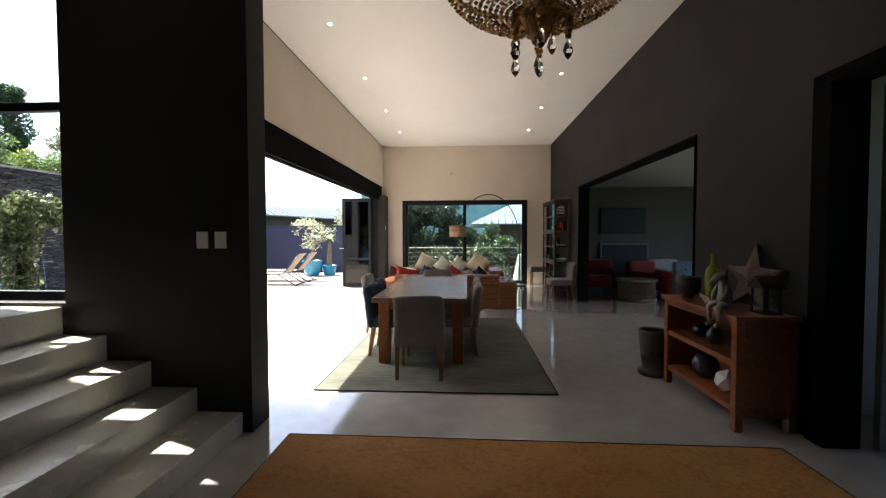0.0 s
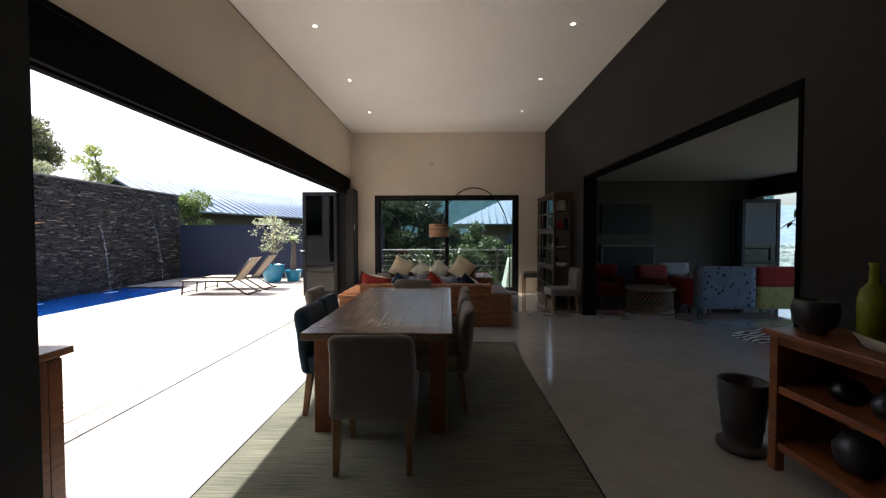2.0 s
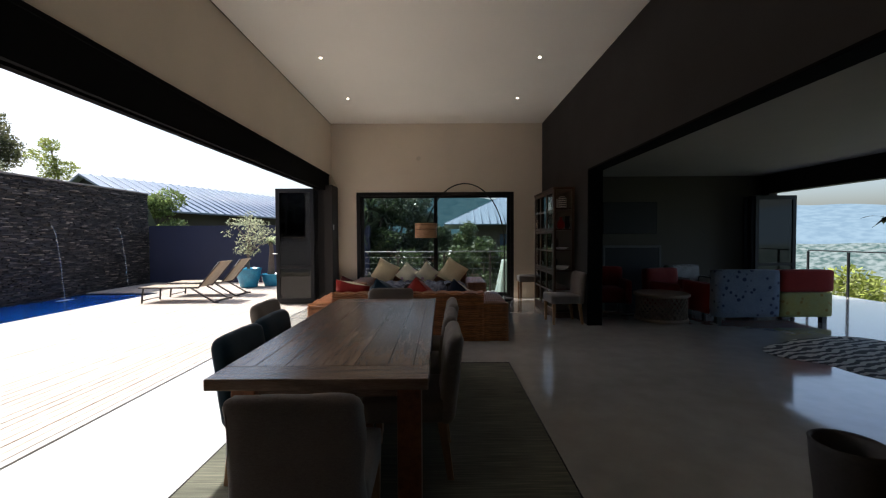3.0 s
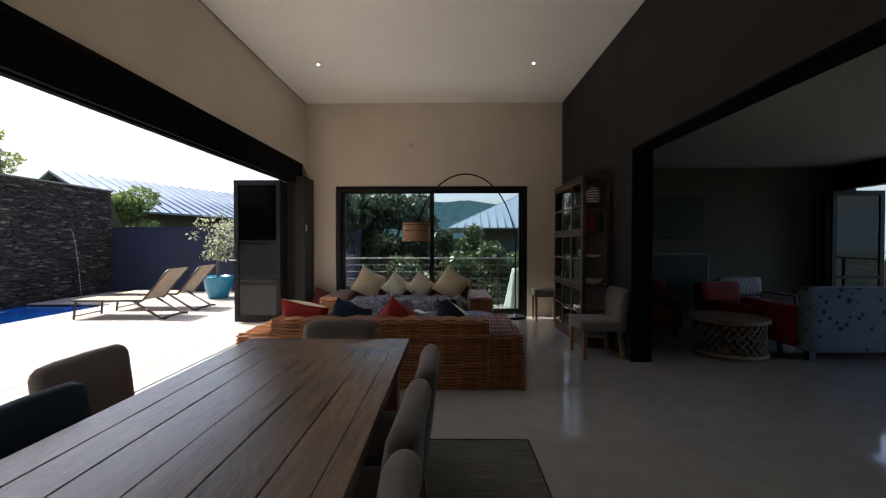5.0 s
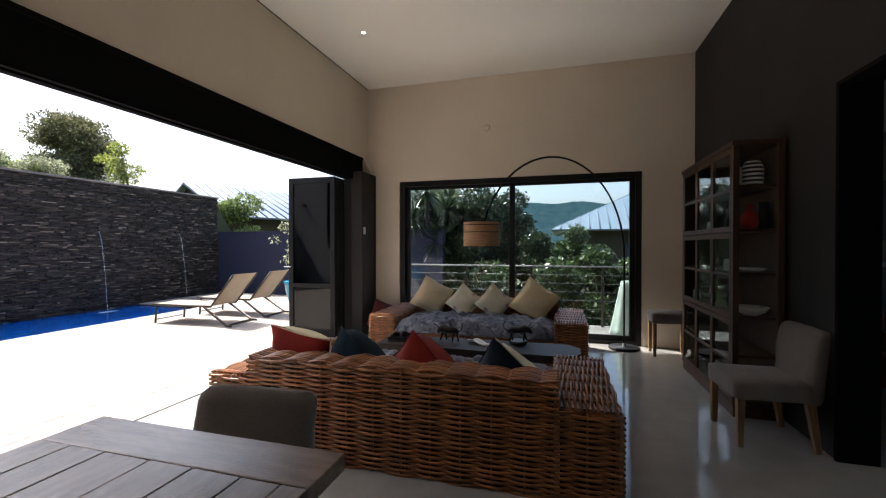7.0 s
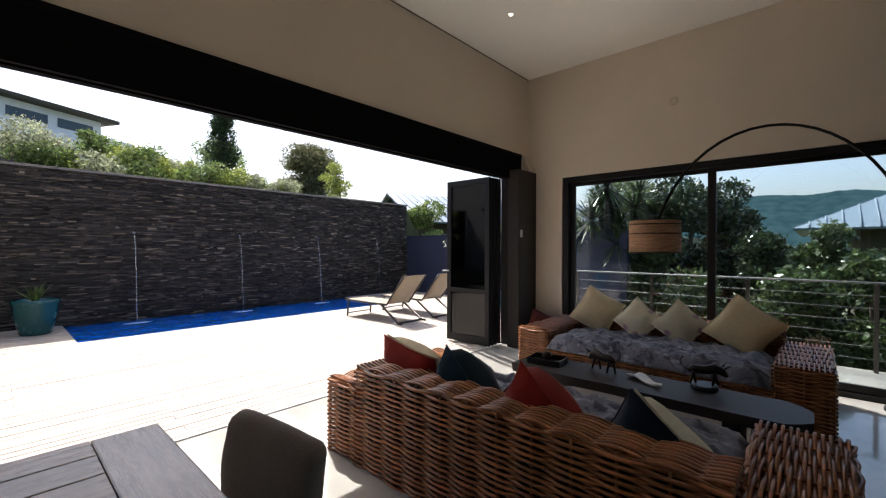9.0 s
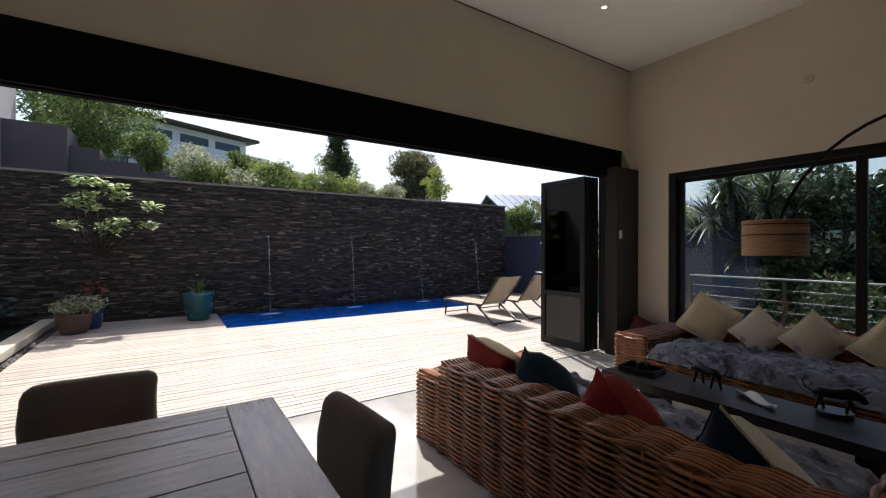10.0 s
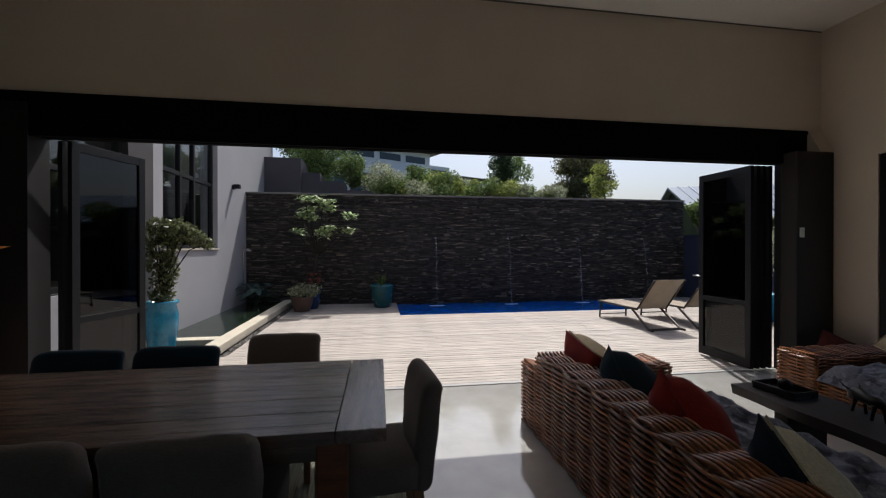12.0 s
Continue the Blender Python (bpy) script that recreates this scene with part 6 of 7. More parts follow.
for tp in tips:
    bm = bmesh.new()
    for k in range(34):
        a = k * 2.4 + rnd.uniform(0, 1)
        blade(bm, Vector(tp) + Vector((rnd.uniform(-.04, .04), rnd.uniform(-.1, .1), rnd.uniform(-.08, .06))), (math.cos(a), math.sin(a), rnd.uniform(0.0, 1.0)), rnd.uniform(0.14, 0.25), 0.075, 0.3, 3)
    part("leaf_rosette", bm, L_PALE, fr)
bm = bmesh.new()
for k in range(40):
    a = rnd.uniform(0, 6.28)
    blade(bm, (0.12 + rnd.uniform(-.1, .1), rnd.uniform(-.15, .15), rnd.uniform(0.15, 0.42)), (math.cos(a), math.sin(a), 0.4), 0.08, 0.04, 0.2, 3)
part("flower_cluster", bm, plain("red_petal", (0.50, 0.06, 0.02), 0.6), fr, "small red flowers at the foot")
wp = thing("water_plant", pose(-8.75, 4.45, 0.05), "broad blue green leaves rising from the pond", "plant")
bm = bmesh.new()
for k in range(34):
    a = rnd.uniform(0, 6.28)
    blade(bm, (0.2 * math.cos(a), 0.2 * math.sin(a), rnd.uniform(0.2, 0.5)), (math.cos(a), math.sin(a), rnd.uniform(0.1, 0.9)), rnd.uniform(0.25, 0.42), 0.17, 0.5, 4)
for k in range(10):
    a = k * 0.63
    tube(bm, [(0, 0, 0), (0.2 * math.cos(a), 0.2 * math.sin(a), 0.45)], 0.012, 5)
part("leaves", bm, leaf_mat("blue_green_leaf", (0.09, 0.14, 0.12)), wp)
# big pot beside the near folding doors
pot("tall_blue_pot", -4.42, 4.44, 0, [(0.14, 0), (0.15, 0.02), (0.19, 0.35), (0.20, 0.55), (0.17, 0.68), (0.205, 0.72), (0.205, 0.745), (0.17, 0.745), (0.155, 0.66), (0.01, 0.66)], M_BLUEPOT, "tall turquoise glazed jar by the folded doors")
pb_ = thing("potted_bush", pose(-4.42, 4.44, 0.62), "loose arching bush with small olive leaves in the tall jar", "shrub")
arch = [(0, 0, 0.20, 0.15), (0.02, 0.02, 0.38, 0.15), (-0.05, 0.06, 0.52, 0.15), (0.05, -0.05, 0.66, 0.17), (0, 0.02, 0.84, 0.19), (0.1, -0.08, 1.0, 0.17), (-0.08, 0.10, 1.05, 0.19), (0.05, 0.22, 1.10, 0.17), (0, 0.34, 1.04, 0.15), (0.05, 0.46, 0.97, 0.13), (-0.05, 0.55, 0.90, 0.10), (0, 0.12, 0.66, 0.10), (0.12, 0.0, 1.15, 0.13)]
bm = bmesh.new()
for x, y, z, r in arch:
    tube(bm, [(0, 0, 0.0), (x * 0.3, y * 0.2, z * 0.5), (x * 0.7, y * 0.6, z * 0.9), (x, y, z)], [0.016, 0.012, 0.007, 0.003], 5)
part("trunk", bm, M_DBARK, pb_)
cr = new("crown", leaves_mesh("crown", [(x, y, z, r, r, r * 0.85) for x, y, z, r in arch], 4200, 0.030, 31, leaf_mat("bush_leaf", (0.12, 0.135, 0.06), 0.35), 0.5))
cr.parent = pb_

# ---- water spouts ----
M_STREAM, t, b = node_mat("falling_water")
b.inputs["Base Color"].default_value = (0.75, 0.8, 0.85, 1)
b.inputs["Roughness"].default_value = 0.1
b.inputs["Alpha"].default_value = 0.3
M_FOAM = plain("water_foam", (0.55, 0.62, 0.72), 0.4, var=0.3, scale=20, fine=80, bumps=0.5)
for i, y in enumerate((8.88, 10.90, 12.94, 14.95)):
    sp = thing("water_spout", pose(-9.26, y, 1.72), "steel spout with a thin stream of water on the stone wall", "water spout", "spouts of the pool wall")
    bm = bmesh.new()
    tube(bm, [(-0.06, 0, 0), (0.06, 0, 0), (0.075, 0, -0.012)], 0.016, 8)
    part("spout_pipe", bm, M_STEEL, sp)
    bm = bmesh.new()
    hit = 1.77 if y < 13.8 else 1.72
    tube(bm, [(0.07 + 0.26 * q, 0.004 * math.sin(q * 20), -0.01 - hit * q * q) for q in (0, 0.1, 0.2, 0.3, 0.4, 0.5, 0.6, 0.7, 0.8, 0.9, 1.0)], [0.009, 0.009, 0.008, 0.008, 0.007, 0.007, 0.006, 0.007, 0.006, 0.007, 0.010], 6)
    part("stream", bm, M_STREAM, sp, "thin falling water")
    if y < 13.8:
        bm = bmesh.new()
        c = bm.verts.new((0.34, 0, 0.0))
        rim = [bm.verts.new((0.34 + 0.11 * q * math.cos(a), 0.26 * q * math.sin(a), -0.012)) for a, q in [(k * math.pi / 14, 1 + 0.45 * noise.noise(Vector((k * 1.3, y, 0)))) for k in range(28)]]
        for k in range(28):
            bm.faces.new((c, rim[k], rim[(k + 1) % 28])).smooth = True
        ext = bmesh.ops.extrude_face_region(bm, geom=bm.faces[:])
        for v in ext["geom"]:
            if isinstance(v, bmesh.types.BMVert):
                v.co.z -= 0.02
        part("splash", bm, M_FOAM, sp, "pale foam where the stream lands", pose(0, 0, -1.765))

# ---- north balcony ----
bm = bmesh.new()
box(bm, -2.30, 2.70, 12.74, 14.10, -0.28, -0.03)
setting("balcony_floor", bm, M_SCREED, "narrow grey balcony floor beyond the sliding door", "balcony")
railing("balcony_railing", ((-2.25, 13.98, -0.03), (2.65, 13.98, -0.03)), 6, "grey steel balcony railing with thin horizontal bars", plain("grey_rail_paint", (0.15, 0.15, 0.15), 0.5), M_LFRAME, 1.06)
bm = bmesh.new()
n = 18
rows = []
for i in range(9):
    z = i / 8
    rr = 0.24 - 0.16 * z
    rows.append([bm.verts.new((rr * (1 + 0.16 * math.sin(5 * a * 6.283 / n)) * math.cos(a * 6.283 / n), rr * 0.8 * (1 + 0.16 * math.sin(5 * a * 6.283 / n)) * math.sin(a * 6.283 / n), 0.02 + 0.86 * z)) for a in range(n)])
for a, c in zip(rows, rows[1:]):
    for i in range(n):
        bm.faces.new((a[i], a[(i + 1) % n], c[(i + 1) % n], c[i])).smooth = True
bm.faces.new(rows[0][::-1])
bm.faces.new(rows[-1])
tagged(part("draped_cover", bm, weave("pale_green_canvas", (0.20, 0.26, 0.23), (0.28, 0.34, 0.30)), None, "", pose(1.72, 13.25, -0.03)), "pale green canvas cover draped over a stand on the balcony", "cover")

# ---- ground ----
def height(x, y):
    if x < -9.5:
        up = 2.76 + 0.13 * min(28.0, -9.6 - x) + 0.25 * noise.noise(Vector((x * 0.2, y * 0.2, 0)))
        if y > 16.6:
            up -= 1.6 * (y - 16.6) * min(1.0, max(0.0, (x + 26) / 6))
        return max(up, -3.0 - 0.02 * (y - 17) + 0.16 * max(0, -16 - x)) if x > -400 else max(up, 0)
    if y > 14.4:
        return -3.0 - 0.03 * min(400, y - 14.4) - (0.06 * min(500, x - 9) if x > 9 else 0)
    if x > 9.8:
        return -3.2 - 0.12 * min(400, x - 9.8)
    return -1.6


def axis(lo, hi, fixed):
    vals = set(fixed)
    for s in (-1, 1):
        v, d = 0.0, 2.0
        while v < 4500:
            v += d
            d *= 1.16
            vals.add(s * v)
    return sorted(v for v in vals if lo <= v <= hi)


gx = axis(-4500, 4500, (-9.62, -9.36, 9.7, 10.0))
gy = axis(-4500, 4500, (14.2, 14.5, 16.6, 17.0))
me = bpy.data.meshes.new("ground")
me.from_pydata([(x, y, height(x, y)) for x in gx for y in gy], [], [(i * len(gy) + j, (i + 1) * len(gy) + j, (i + 1) * len(gy) + j + 1, i * len(gy) + j + 1) for i in range(len(gx) - 1) for j in range(len(gy) - 1)])
me.materials.append(plain("garden_ground", (0.075, 0.085, 0.035), 0.95, var=0.4, scale=0.25, fine=3.0, bumps=0.5))
tagged(new("ground", me), "green and brown garden hillside and valley ground", "ground", kind="structure")

# ---- garden above the stone wall ----
for i, (x, y, w, h, tr_, mat, n_, lf, lab) in enumerate((
        (-13.2, 12.0, 1.05, 2.6, 0.1, L_DARK, 8000, 0.05, "narrow dark green conifer above the stone wall"),
        (-14.5, 15.75, 3.0, 2.25, 0.0, L_OLIVE, 16000, 0.056, "dense olive brown tree above the stone wall"),
        (-14.2, 15.5, 2.6, 1.2, 0.0, L_OLIVE, 6500, 0.05, "low olive brown shrub above the stone wall"),
        (-10.5, 14.45, 1.15, 1.35, 0.1, L_LIME, 2000, 0.040, "sparse light green tree above the stone wall"),
        (-12.0, 6.55, 1.35, 1.05, 0.35, L_MID, 5000, 0.045, "dense green garden tree above the terrace walls"),
        (-11.9, 7.65, 1.9, 1.15, 0.05, L_SILVER, 7500, 0.038, "wide silvery shrub above the stone wall"),
        (-13.6, 5.1, 3.4, 2.8, 0.4, L_MID, 13000, 0.055, "tall light green tree above the terrace walls"),
        (-11.3, 8.45, 0.75, 1.1, 0.05, L_MID, 3000, 0.042, "low green shrub on the stone wall's bank"),
        (-11.2, 10.4, 0.9, 0.75, 0.05, L_LIME, 1900, 0.05, "low lime green shrub on the bank"),
        (-11.3, 11.75, 0.8, 0.65, 0.05, L_LIME, 1700, 0.05, "low lime green shrub on the bank"),
        (-11.1, 12.95, 1.2, 0.62, 0.05, L_SILVER, 3200, 0.032, "low silvery shrub on the bank"),
        (-11.6, 9.20, 1.4, 0.95, 0.05, L_LIME, 4200, 0.045, "rounded light shrub up the slope"),
        (-12.3, 8.75, 1.5, 1.2, 0.05, L_MID, 4500, 0.045, "leafy green shrub up the slope"),
        (-12.2, 10.0, 1.3, 0.85, 0.05, L_SILVER, 3600, 0.04, "silvery green shrub up the slope"),
        (-40.0, 21.0, 6.0, 4.0, 1.0, L_MID, 3000, 0.16, "green tree beyond the garden"),
        (-12.0, 18.2, 1.8, 1.2, 0.3, L_LIME, 3000, 0.06, "light green shrub behind the navy wall's end"),
        (-23.0, 3.0, 6.0, 5.0, 1.5, L_MID, 4000, 0.12, "large garden tree up the slope"))):
    nm = "garden_tree" if tr_ > 0.3 else "garden_shrub"
    tree(nm, x, y, height(x, y), w, h, tr_, mat, 40 + i, lab, lf, n_, 34 if i < 2 else 14, (0.26, 0.52)[i] if i < 2 else None)
for i, (x, y, top, w, mat, n_, lab) in enumerate((
        (-9.7, 17.7, 3.3, 2.0, L_MID, 5500, "full green tree behind the navy wall"),
        (-7.4, 19.4, 2.3, 2.6, L_SILVER, 3400, "feathery pale tree behind the navy wall"),
        (-5.4, 19.6, 2.75, 2.4, L_SILVER, 2600, "feathery pale tree behind the navy wall"),
        (-3.4, 20.0, 3.6, 2.8, L_MID, 3000, "green tree behind the navy wall"),
        (-1.7, 18.3, 3.3, 2.4, L_GLOSS, 10000, "dense dark tree beyond the balcony"),
        (-0.75, 18.9, 3.05, 2.0, L_GLOSS, 8500, "dense dark tree beyond the balcony"),
        (0.95, 18.6, 2.2, 1.7, L_GLOSSMID, 7500, "leafy tree beyond the balcony"),
        (1.65, 17.6, 1.35, 1.5, L_GLOSSMID, 5000, "glossy leafed shrub beyond the balcony"),
        (0.05, 17.4, 1.7, 1.5, L_GLOSS, 5500, "leafy tree beyond the balcony"),
        (-1.9, 17.0, 1.75, 1.6, L_GLOSSMID, 5500, "glossy leafed shrub beyond the balcony"),
        (2.6, 17.9, 1.12, 1.7, L_GLOSSMID, 4500, "leafy tree beyond the balcony"),
        (0.55, 17.0, 1.20, 1.7, L_GLOSSMID, 4500, "glossy leafed shrub beyond the balcony"),
        (-0.9, 16.4, 1.1, 1.8, L_GLOSSMID, 4500, "glossy leafed shrub beyond the balcony"),
        (4.3, 20.5, 1.0, 2.6, L_GLOSS, 3500, "dark tree beyond the balcony"))):
    z = -3.2
    H = top - z
    tree("balcony_tree" if y < 21 and x > -2 else "boundary_tree", x, y, z, w, H * 0.72, H * 0.28, mat, 90 + i, lab, 0.058, int(n_ * 2.1), 20, w * 0.24, 0.5)
# spiky many-headed palm beyond the balcony's end
sp = thing("spiky_palm", pose(-2.7, 16.9, -3.2), "dark spiky many-headed palm beyond the balcony", "palm")
rp = random.Random(31)
bm = bmesh.new()
heads = []
for k in range(9):
    a = k * 0.7
    e = (0.75 * math.cos(a) * rp.uniform(0.4, 1.1), 0.6 * math.sin(a), rp.uniform(4.7, 6.0))
    heads.append(e)
    tube(bm, [(0, 0, 0), (e[0] * 0.2, e[1] * 0.2, 2.5), e], [0.14, 0.10, 0.05], 7)
part("trunk", bm, M_DBARK, sp)
for e in heads:
    bm = bmesh.new()
    for k in range(120):
        a = rp.uniform(0, 6.283)
        blade(bm, e, (math.cos(a), math.sin(a), rp.uniform(-0.8, 1.5)), rp.uniform(0.45, 0.80), 0.045, 0.12)
    part("fronds", bm, L_GLOSS, sp)
rb = random.Random(17)
for i in range(10):
    y = 7.7 + i * 0.56 + rb.uniform(-0.2, 0.2)
    x = -10.3 - rb.uniform(0, 1.2)
    mat = (L_MID, L_LIME, L_SILVER, L_MID, L_LIME)[i % 5]
    lab = ("leafy green", "lime green", "silvery", "leafy green", "lime green")[i % 5] + " shrub on the bank above the stone wall"
    tree("bank_shrub", x, y, height(x, y) - 0.05, rb.uniform(1.0, 1.6), rb.uniform(0.6, 1.05) * (0.9 if y < 11 else 0.7), 0.03, mat, 200 + i, lab, 0.045, 1700, 11)
for i, (x, y, top) in enumerate(((13, 9, -0.6), (15, 13, -0.3), (18, 10, -0.8), (20, 17, 0.2), (24, 12, -1.2), (14, 17, 0.4), (28, 22, 0.0))):
    z = height(x, y)
    tree("slope_tree", x, y, z, 3.2, (top - z) * 0.75, (top - z) * 0.25, (L_MID, L_LIME)[i % 2], 260 + i, "green tree on the slope below the terrace", 0.12, 1800, 12)
yu = thing("dragon_tree", pose(-2.7, 17.6, -3.1), "spiky dragon tree beyond the balcony", "tree")
bm = bmesh.new()
heads = [(-0.3, 0, 5.4), (0.35, 0.1, 5.9), (0.1, -0.4, 5.1), (-0.6, 0.2, 5.9), (0.8, -0.1, 5.3)]
tube(bm, [(0, 0, -0.1), (0, 0, 2.5), (0, 0, 3.6)], [0.16, 0.12, 0.10], 8)
for hd in heads:
    tube(bm, [(0, 0, 3.5), (hd[0] * 0.6, hd[1] * 0.6, 4.4), hd], [0.08, 0.06, 0.05], 7)
part("trunk", bm, M_DBARK, yu)
bm = bmesh.new()
for hd in heads:
    for k in range(120):
        a = rnd.uniform(0, 6.28)
        blade(bm, hd, (math.cos(a), math.sin(a), rnd.uniform(-0.6, 1.3)), rnd.uniform(0.45, 0.75), 0.04, 0.12, 3)
part("spiky_heads", bm, L_GLOSS, yu)

# ---- neighbouring houses ----
M_ROOF = plain("blue_grey_sheet_metal", (0.17, 0.215, 0.28), 0.4, 0.0, 0.08, 1.0, 30, 0.05)
M_WHITE = plain("white_render", (0.66, 0.68, 0.71), 0.85, var=0.04)
M_WALLD = plain("olive_brown_render", (0.055, 0.047, 0.032), 0.9, var=0.1)
# darker copy of the roof metal: the hip roof's weaker light is put into colour
M_ROOF_DIM = plain("dimmer_blue_grey_metal", (0.13, 0.185, 0.235), 0.55, 0.0, 0.08, 1.0, 30, 0.05)
M_PANE = plain("dark_window_glass", (0.03, 0.05, 0.07), 0.08, var=0.1, bumps=0.0)


def ribbed(name, parent, a, b, c, d, mat, step=0.42):
    """A roof plane a-b along the eave and d-c along the ridge, with standing ribs."""
    a, b, c, d = map(Vector, (a, b, c, d))
    nrm = (b - a).cross(d - a).normalized()
    if nrm.z < 0:
        nrm = -nrm
    bm = bmesh.new()
    top = [bm.verts.new(p) for p in (a, b, c, d)]
    low = [bm.verts.new(p - nrm * 0.08) for p in (a, b, c, d)]
    bm.faces.new(top)
    bm.faces.new(low[::-1])
    for i in range(4):
        bm.faces.new((top[i], low[i], low[(i + 1) % 4], top[(i + 1) % 4]))
    roof = part(name, bm, mat, parent)
    n = max(2, int((b - a).length / step))
    bm = bmesh.new()
    along = (b - a).normalized()
    up = (d - a) - along * (d - a).dot(along)
    tot = (b - a).length
    dl, cl_ = (d - a).dot(along), (c - a).dot(along)
    for i in range(1, n):
        s = tot * i / n
        k = 1.0
        if s < dl:
            k = s / dl
        elif s > cl_:
            k = (tot - s) / max(1e-3, tot - cl_)
        tube(bm, [a + along * s + nrm * 0.02, a + along * s + up * k + nrm * 0.02], 0.028, 4)
    part("ribs", bm, mat, roof)


hs = thing("neighbour_house", pose(0, 0, 0), "neighbouring house with a ribbed blue grey hip roof", "house")
boxpart("wall", M_WALLD, hs, (2.0, 13.0, 26.6, 34.0, -3.6, 2.25), 0.0)
ribbed("roof", hs, (0.3, 25.6, 2.15), (14.6, 25.6, 2.15), (9.5, 30.5, 4.9), (5.9, 30.5, 4.9), M_ROOF_DIM)
ribbed("roof", hs, (0.3, 35.4, 2.15), (0.3, 25.6, 2.15), (5.9, 30.5, 4.9), (5.9, 30.5, 4.9), M_ROOF_DIM)
ribbed("roof", hs, (14.6, 35.4, 2.15), (0.3, 35.4, 2.15), (5.9, 30.5, 4.9), (9.5, 30.5, 4.9), M_ROOF_DIM)
for x in (3.5, 7.0):
    boxpart("window", M_PANE, hs, (x, x + 1.4, 26.57, 26.597, 0.2, 1.6), 0.0)
h2 = thing("gable_house", pose(-14.7, 20.0, 0, 0, 0, -21), "low house with a long ribbed metal roof", "house")
boxpart("wall", M_WALLD, h2, (-3.0, 3.0, 0.4, 17.0, -4.0, 2.6), 0.0)
ribbed("roof", h2, (3.6, 0, 2.55), (3.6, 17.6, 2.55), (0, 17.6, 4.12), (0, 0, 4.12), M_ROOF)
ribbed("roof", h2, (-3.6, 17.6, 2.55), (-3.6, 0, 2.55), (0, 0, 4.12), (0, 17.6, 4.12), M_ROOF)
bm = bmesh.new()
vs = [bm.verts.new(p) for p in ((-3.3, 0.25, 2.55), (3.3, 0.25, 2.55), (0, 0.25, 4.0))]
bm.faces.new(vs)
vs2 = [bm.verts.new(p) for p in ((-3.3, 0.45, 2.55), (3.3, 0.45, 2.55), (0, 0.45, 4.0))]
bm.faces.new(vs2[::-1])
for i in range(3):
    bm.faces.new((vs[i], vs[(i + 1) % 3], vs2[(i + 1) % 3], vs2[i]))
part("gable", bm, M_BLACK, h2, "dark gable end")
h3 = thing("white_house", pose(-29.54, 2.59, 0.68, 0, 0, 115.5), "stepped white house with flat roofs up the slope", "house")
boxpart("wall", M_WHITE, h3, (0.0, 10.2, 0.0, 6.0, 3.5, 8.9), 0.0)
boxpart("roof", M_WALLD, h3, (-0.5, 10.9, -0.7, 6.5, 8.9, 9.12), 0.02)
boxpart("wing_wall", M_WHITE, h3, (10.2, 12.6, 0.4, 6.0, 3.0, 8.05), 0.0)
boxpart("low_wall", M_WHITE, h3, (12.6, 18.0, 0.6, 6.0, 3.0, 7.2), 0.0)
boxpart("low_roof", M_WALLD, h3, (12.61, 18.6, 0.0, 6.6, 7.2, 7.36), 0.02)
for k in range(4):
    w_ = boxpart("window", M_PANE, h3, (0.6 + 2.4 * k, 2.5 + 2.4 * k, -0.03, -0.002, 7.95, 8.5), 0.0)
    boxpart("window", M_PANE, h3, (0.5 + 2.4 * k, 2.4 + 2.4 * k, -0.03, -0.002, 4.6, 6.3), 0.0)
boxpart("balcony", M_WHITE, h3, (3.0, 10.4, -1.4, -0.001, 6.4, 6.9), 0.02)
boxpart("window", M_PANE, h3, (10.6, 12.2, 0.37, 0.397, 6.9, 7.7), 0.0)
boxpart("window", M_PANE, h3, (13.4, 16.8, 0.57, 0.597, 5.6, 6.8), 0.0)

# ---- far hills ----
# black base that emits: daylight on the slopes and distance haze are its colours
def hill_glow(name, c1, c2, k, fine=0.012):
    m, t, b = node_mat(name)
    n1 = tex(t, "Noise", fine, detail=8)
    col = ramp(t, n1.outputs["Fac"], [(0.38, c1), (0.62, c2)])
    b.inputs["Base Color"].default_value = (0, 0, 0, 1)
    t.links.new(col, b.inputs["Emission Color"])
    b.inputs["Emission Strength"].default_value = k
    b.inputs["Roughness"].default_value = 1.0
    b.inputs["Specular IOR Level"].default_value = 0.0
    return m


def hills(name, a0, a1, R, base, amp, mat, seed, label):
    me = bpy.data.meshes.new(name)
    n, k = 160, 8
    vs, fs = [], []
    for i in range(n + 1):
        a = radians(a0 + (a1 - a0) * i / n)
        top = base + amp * (noise.noise(Vector((a * 3, seed, 0))) + 0.35 * noise.noise(Vector((a * 11, seed, 3))) + 0.04 * noise.noise(Vector((a * 90, seed, 5))))
        for j in range(k + 1):
            s = j / k
            r = R * (0.75 + 0.25 * s)
            vs.append((r * math.sin(a), r * math.cos(a), -60 + (top + 60) * s ** 0.8 * (1 + 0.06 * noise.noise(Vector((a * 9, s * 4, seed))) * (1 - s))))
    for i in range(n):
        for j in range(k):
            q = i * (k + 1) + j
            fs.append((q, q + k + 1, q + k + 2, q + 1))
    me.from_pydata(vs, [], fs)
    me.materials.append(mat)
    for f in me.polygons:
        f.use_smooth = True
    tagged(new(name, me), label, "hills", kind="structure")


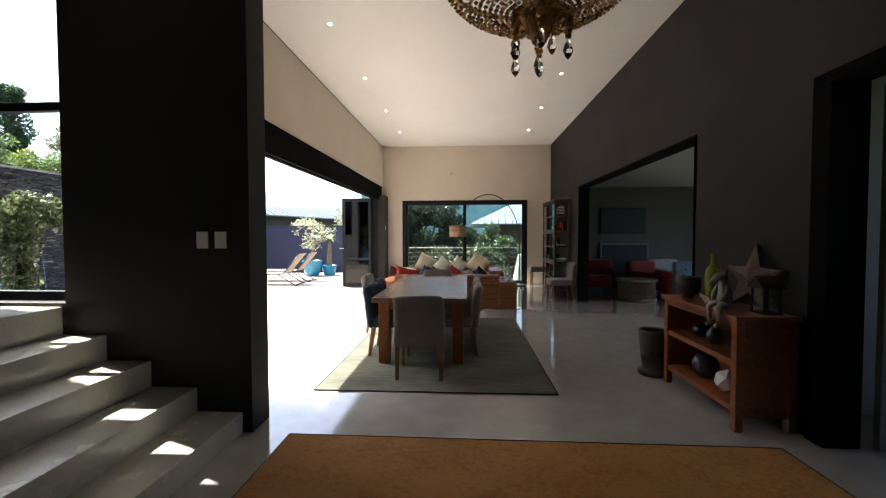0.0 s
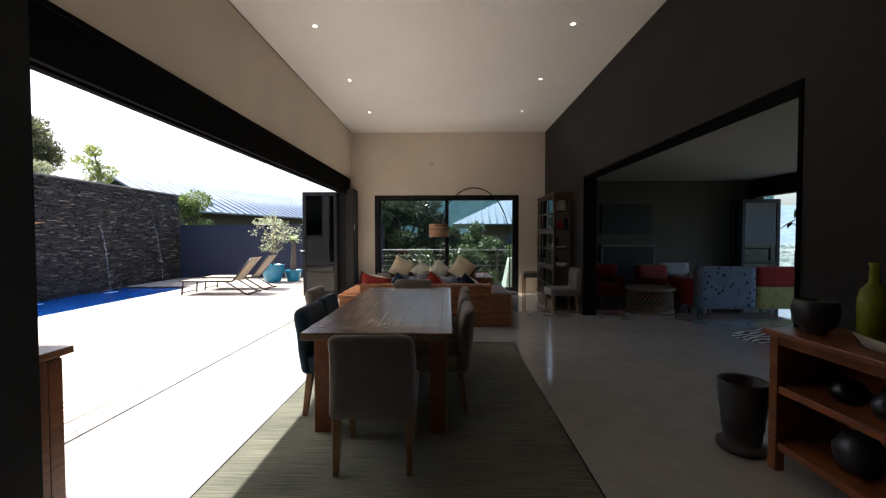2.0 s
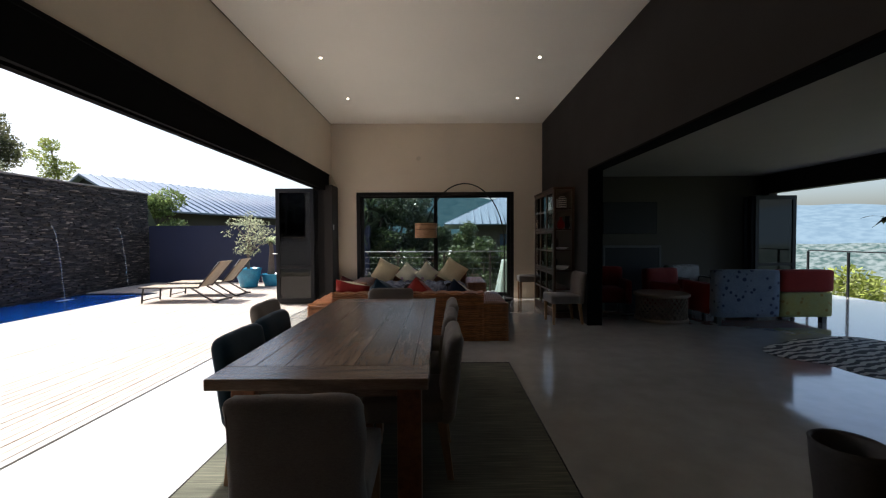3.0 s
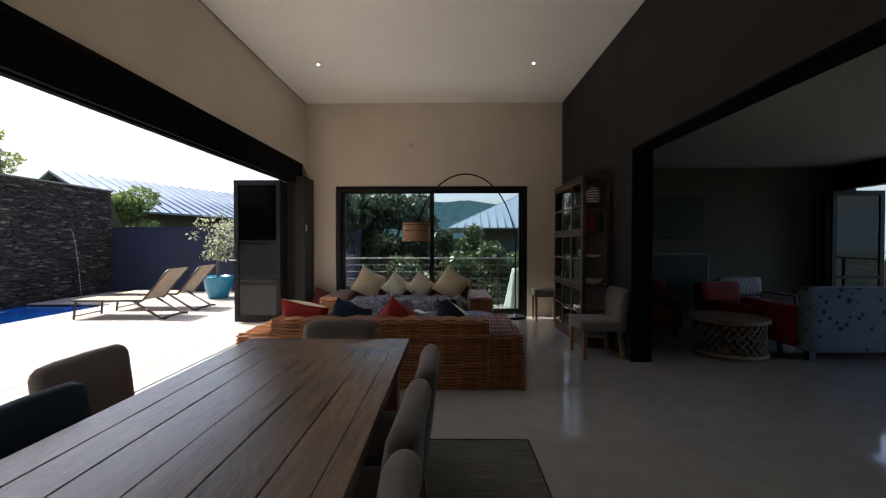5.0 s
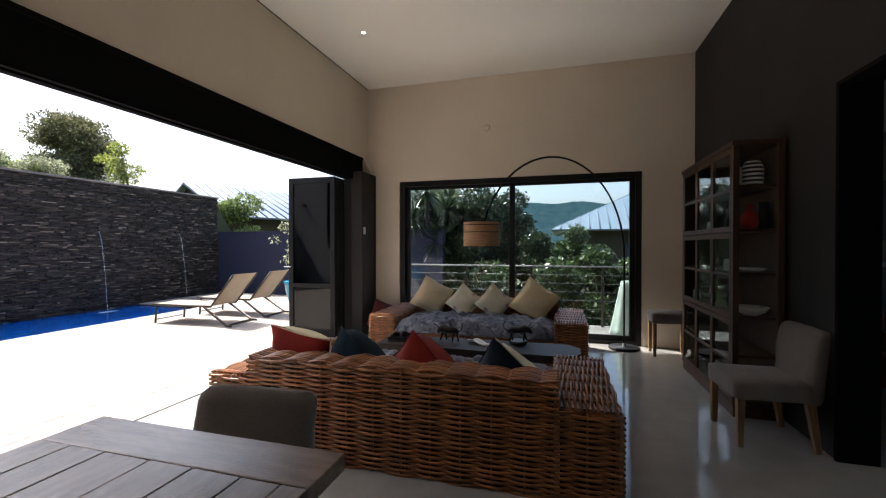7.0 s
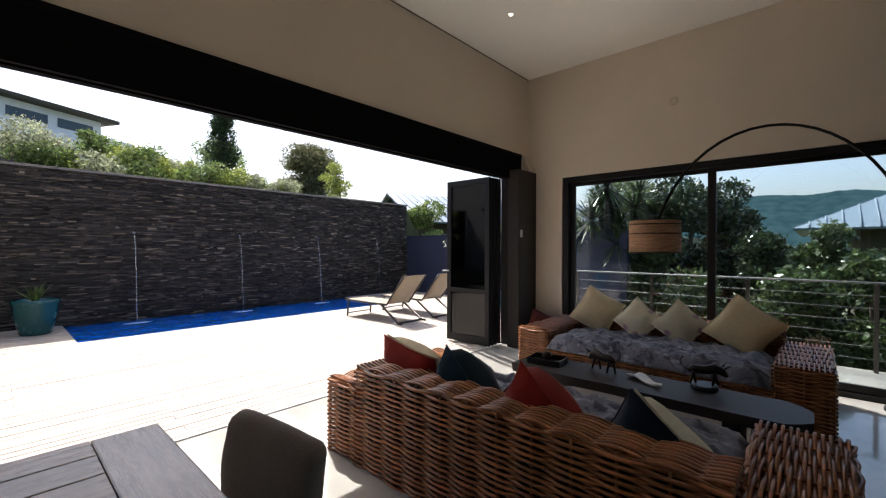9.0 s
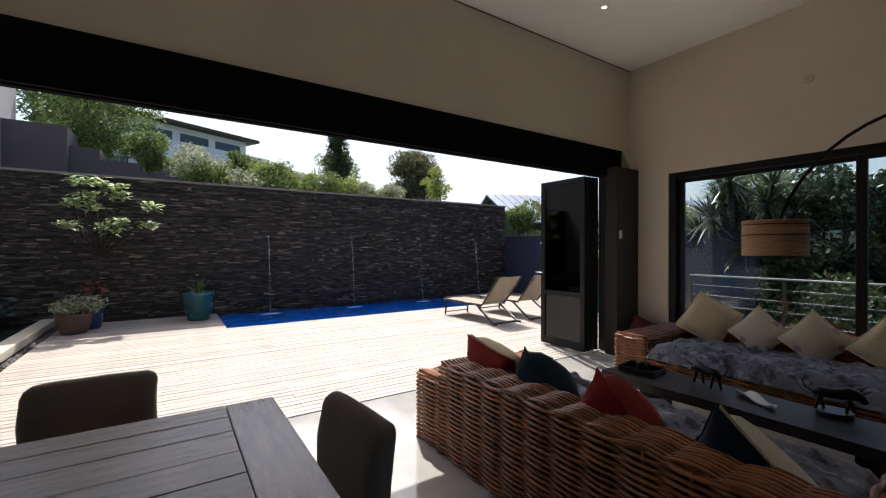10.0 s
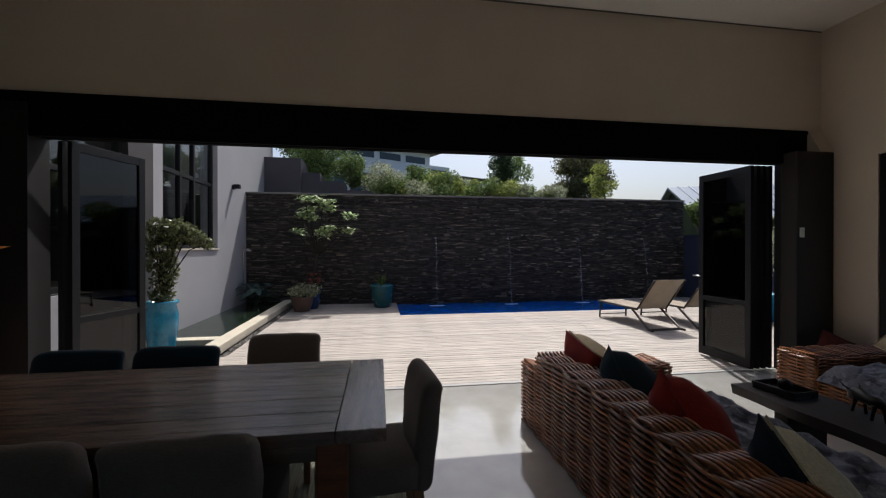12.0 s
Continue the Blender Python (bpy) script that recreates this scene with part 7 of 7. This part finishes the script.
# haze painted in: blue green to the north, palest and bluest in the east
hills("backdrop_north", -14.5, 38, 1500, 150, 50, hill_glow("hazed_wooded_hill", (0.030, 0.068, 0.082), (0.050, 0.096, 0.108), 1.0, 0.05), 2.0, "wooded hills to the north, glowing in painted blue green haze")
hills("backdrop_east", 30, 150, 3200, 190, 70, hill_glow("painted_haze_hill", (0.21, 0.30, 0.38), (0.27, 0.365, 0.44), 1.0, 0.02), 5.0, "mountains across the valley, glowing in painted pale haze")
hills("backdrop_valley", 30, 150, 420, -5, 5, hill_glow("hazed_valley_woods", (0.10, 0.16, 0.15), (0.32, 0.37, 0.36), 1.0, 0.28), 8.0, "green wooded valley slopes glowing in painted haze")
hills("backdrop_west", 180, 285, 900, 90, 25, hill_glow("glowing_wooded_hill", (0.02, 0.04, 0.02), (0.045, 0.07, 0.035), 1.0), 11.0, "green wooded slope behind the houses, its daylight painted as glow")

# ---- pieces: deck boards, wall stones ----
rnd = random.Random(12)
boards = {}


def board(x, y0, y1, w=0.088):
    L = round(y1 - y0, 2)
    key = (L, w)
    if key not in boards:
        bm = bmesh.new()
        box(bm, -w / 2, w / 2, 0, L - 0.004, -0.026, 0.0)
        top = [v for v in bm.verts if v.co.z > -0.001]
        for v in top:
            v.co.x *= 0.955
        boards[key] = mesh_of("deck_board", bm, M_DECK)
    ob = new("deck_board", boards[key])
    ob.parent = deck
    ob.matrix_basis = pose(x, y0, -0.004 + rnd.uniform(-0.0015, 0.0015))


PW = 0.0958
for i in range(48):
    x = -2.715 - PW * i
    lo = 3.76 if x > -4.25 else 5.33
    cuts = [lo] + sorted({round(lo + 1.2 * ((i * 2) % 3) + 3.6 * k + 1.8, 1) for k in range(4)})
    cuts = [c for c in cuts if c < 15.6] + [16.36]
    for a, b_ in zip(cuts, cuts[1:]):
        board(x, a, b_)
for i in range(22):
    x = -7.27 - PW * i
    if x > -9.28:
        board(x, 5.33, 7.83)
        board(x, 13.87, 16.36)
bm = bmesh.new()
box(bm, -9.62, -9.345, 3.9, 16.38, -0.4, 2.80)
sw_ = setting("wall_stone", bm, M_MORTAR, "tall dry-stacked dark slate wall behind the pool", "wall")
bm = bmesh.new()
box(bm, -9.66, -9.27, 3.9, 16.385, 2.83, 2.872, 0.006)
setting("wall_coping", bm, plain("slate_coping", (0.20, 0.185, 0.17), 0.85, var=0.15), "thin slate coping on the stone wall", "coping")
stones = []
z = -0.06
while z < 2.815:
    h = rnd.choice((0.016, 0.021, 0.026, 0.033))
    h = min(h, 2.826 - z)
    y = 4.06 + rnd.uniform(-0.2, 0)
    while y < 16.38:
        w = rnd.uniform(0.05, 0.16) if rnd.random() < 0.55 else rnd.uniform(0.12, 0.30)
        y1 = min(y + w, 16.375)
        y0 = max(y, 4.06)
        if y1 - y0 > 0.04:
            stones.append((y0, y1, z, z + h, rnd.uniform(0.0, 0.06) ** 1.0))
        y += w
    z += h


def stone_geo(y0, y1, z0, z1, p):
    f, e = -9.345 + p, 0.004
    v = [(-9.35, y0 + 0.002, z0 + 0.002), (-9.35, y1 - 0.002, z0 + 0.002), (-9.35, y1 - 0.002, z1 - 0.002), (-9.35, y0 + 0.002, z1 - 0.002),
         (f, y0 + e, z0 + e), (f + rnd.uniform(-.008, .008), y1 - e, z0 + e), (f + rnd.uniform(-.008, .008), y1 - e, z1 - e), (f + rnd.uniform(-.006, .006), y0 + e, z1 - e)]
    return v, [(4, 5, 6, 7), (0, 1, 5, 4), (1, 2, 6, 5), (2, 3, 7, 6), (3, 0, 4, 7)]


far_v, far_f, singles = [], [], 0
for s in stones:
    v, f = stone_geo(*s)
    if singles < 300 and 9.2 < s[0] < 11.6 and 1.2 < s[2] < 2.2:
        me = bpy.data.meshes.new("stone")
        me.from_pydata(v, [], f)
        me.materials.append(M_STONE)
        ob = new("stone", me)
        ob.parent = sw_
        singles += 1
    else:
        k = len(far_v)
        far_v += v
        far_f += [tuple(i + k for i in q) for q in f]
me = bpy.data.meshes.new("stones")
me.from_pydata(far_v, [], far_f)
me.materials.append(M_STONE)
ob = new("stones", me)
ob.parent = sw_
tagged(ob, "thin dark slate stones of the wall", kind="stuff")
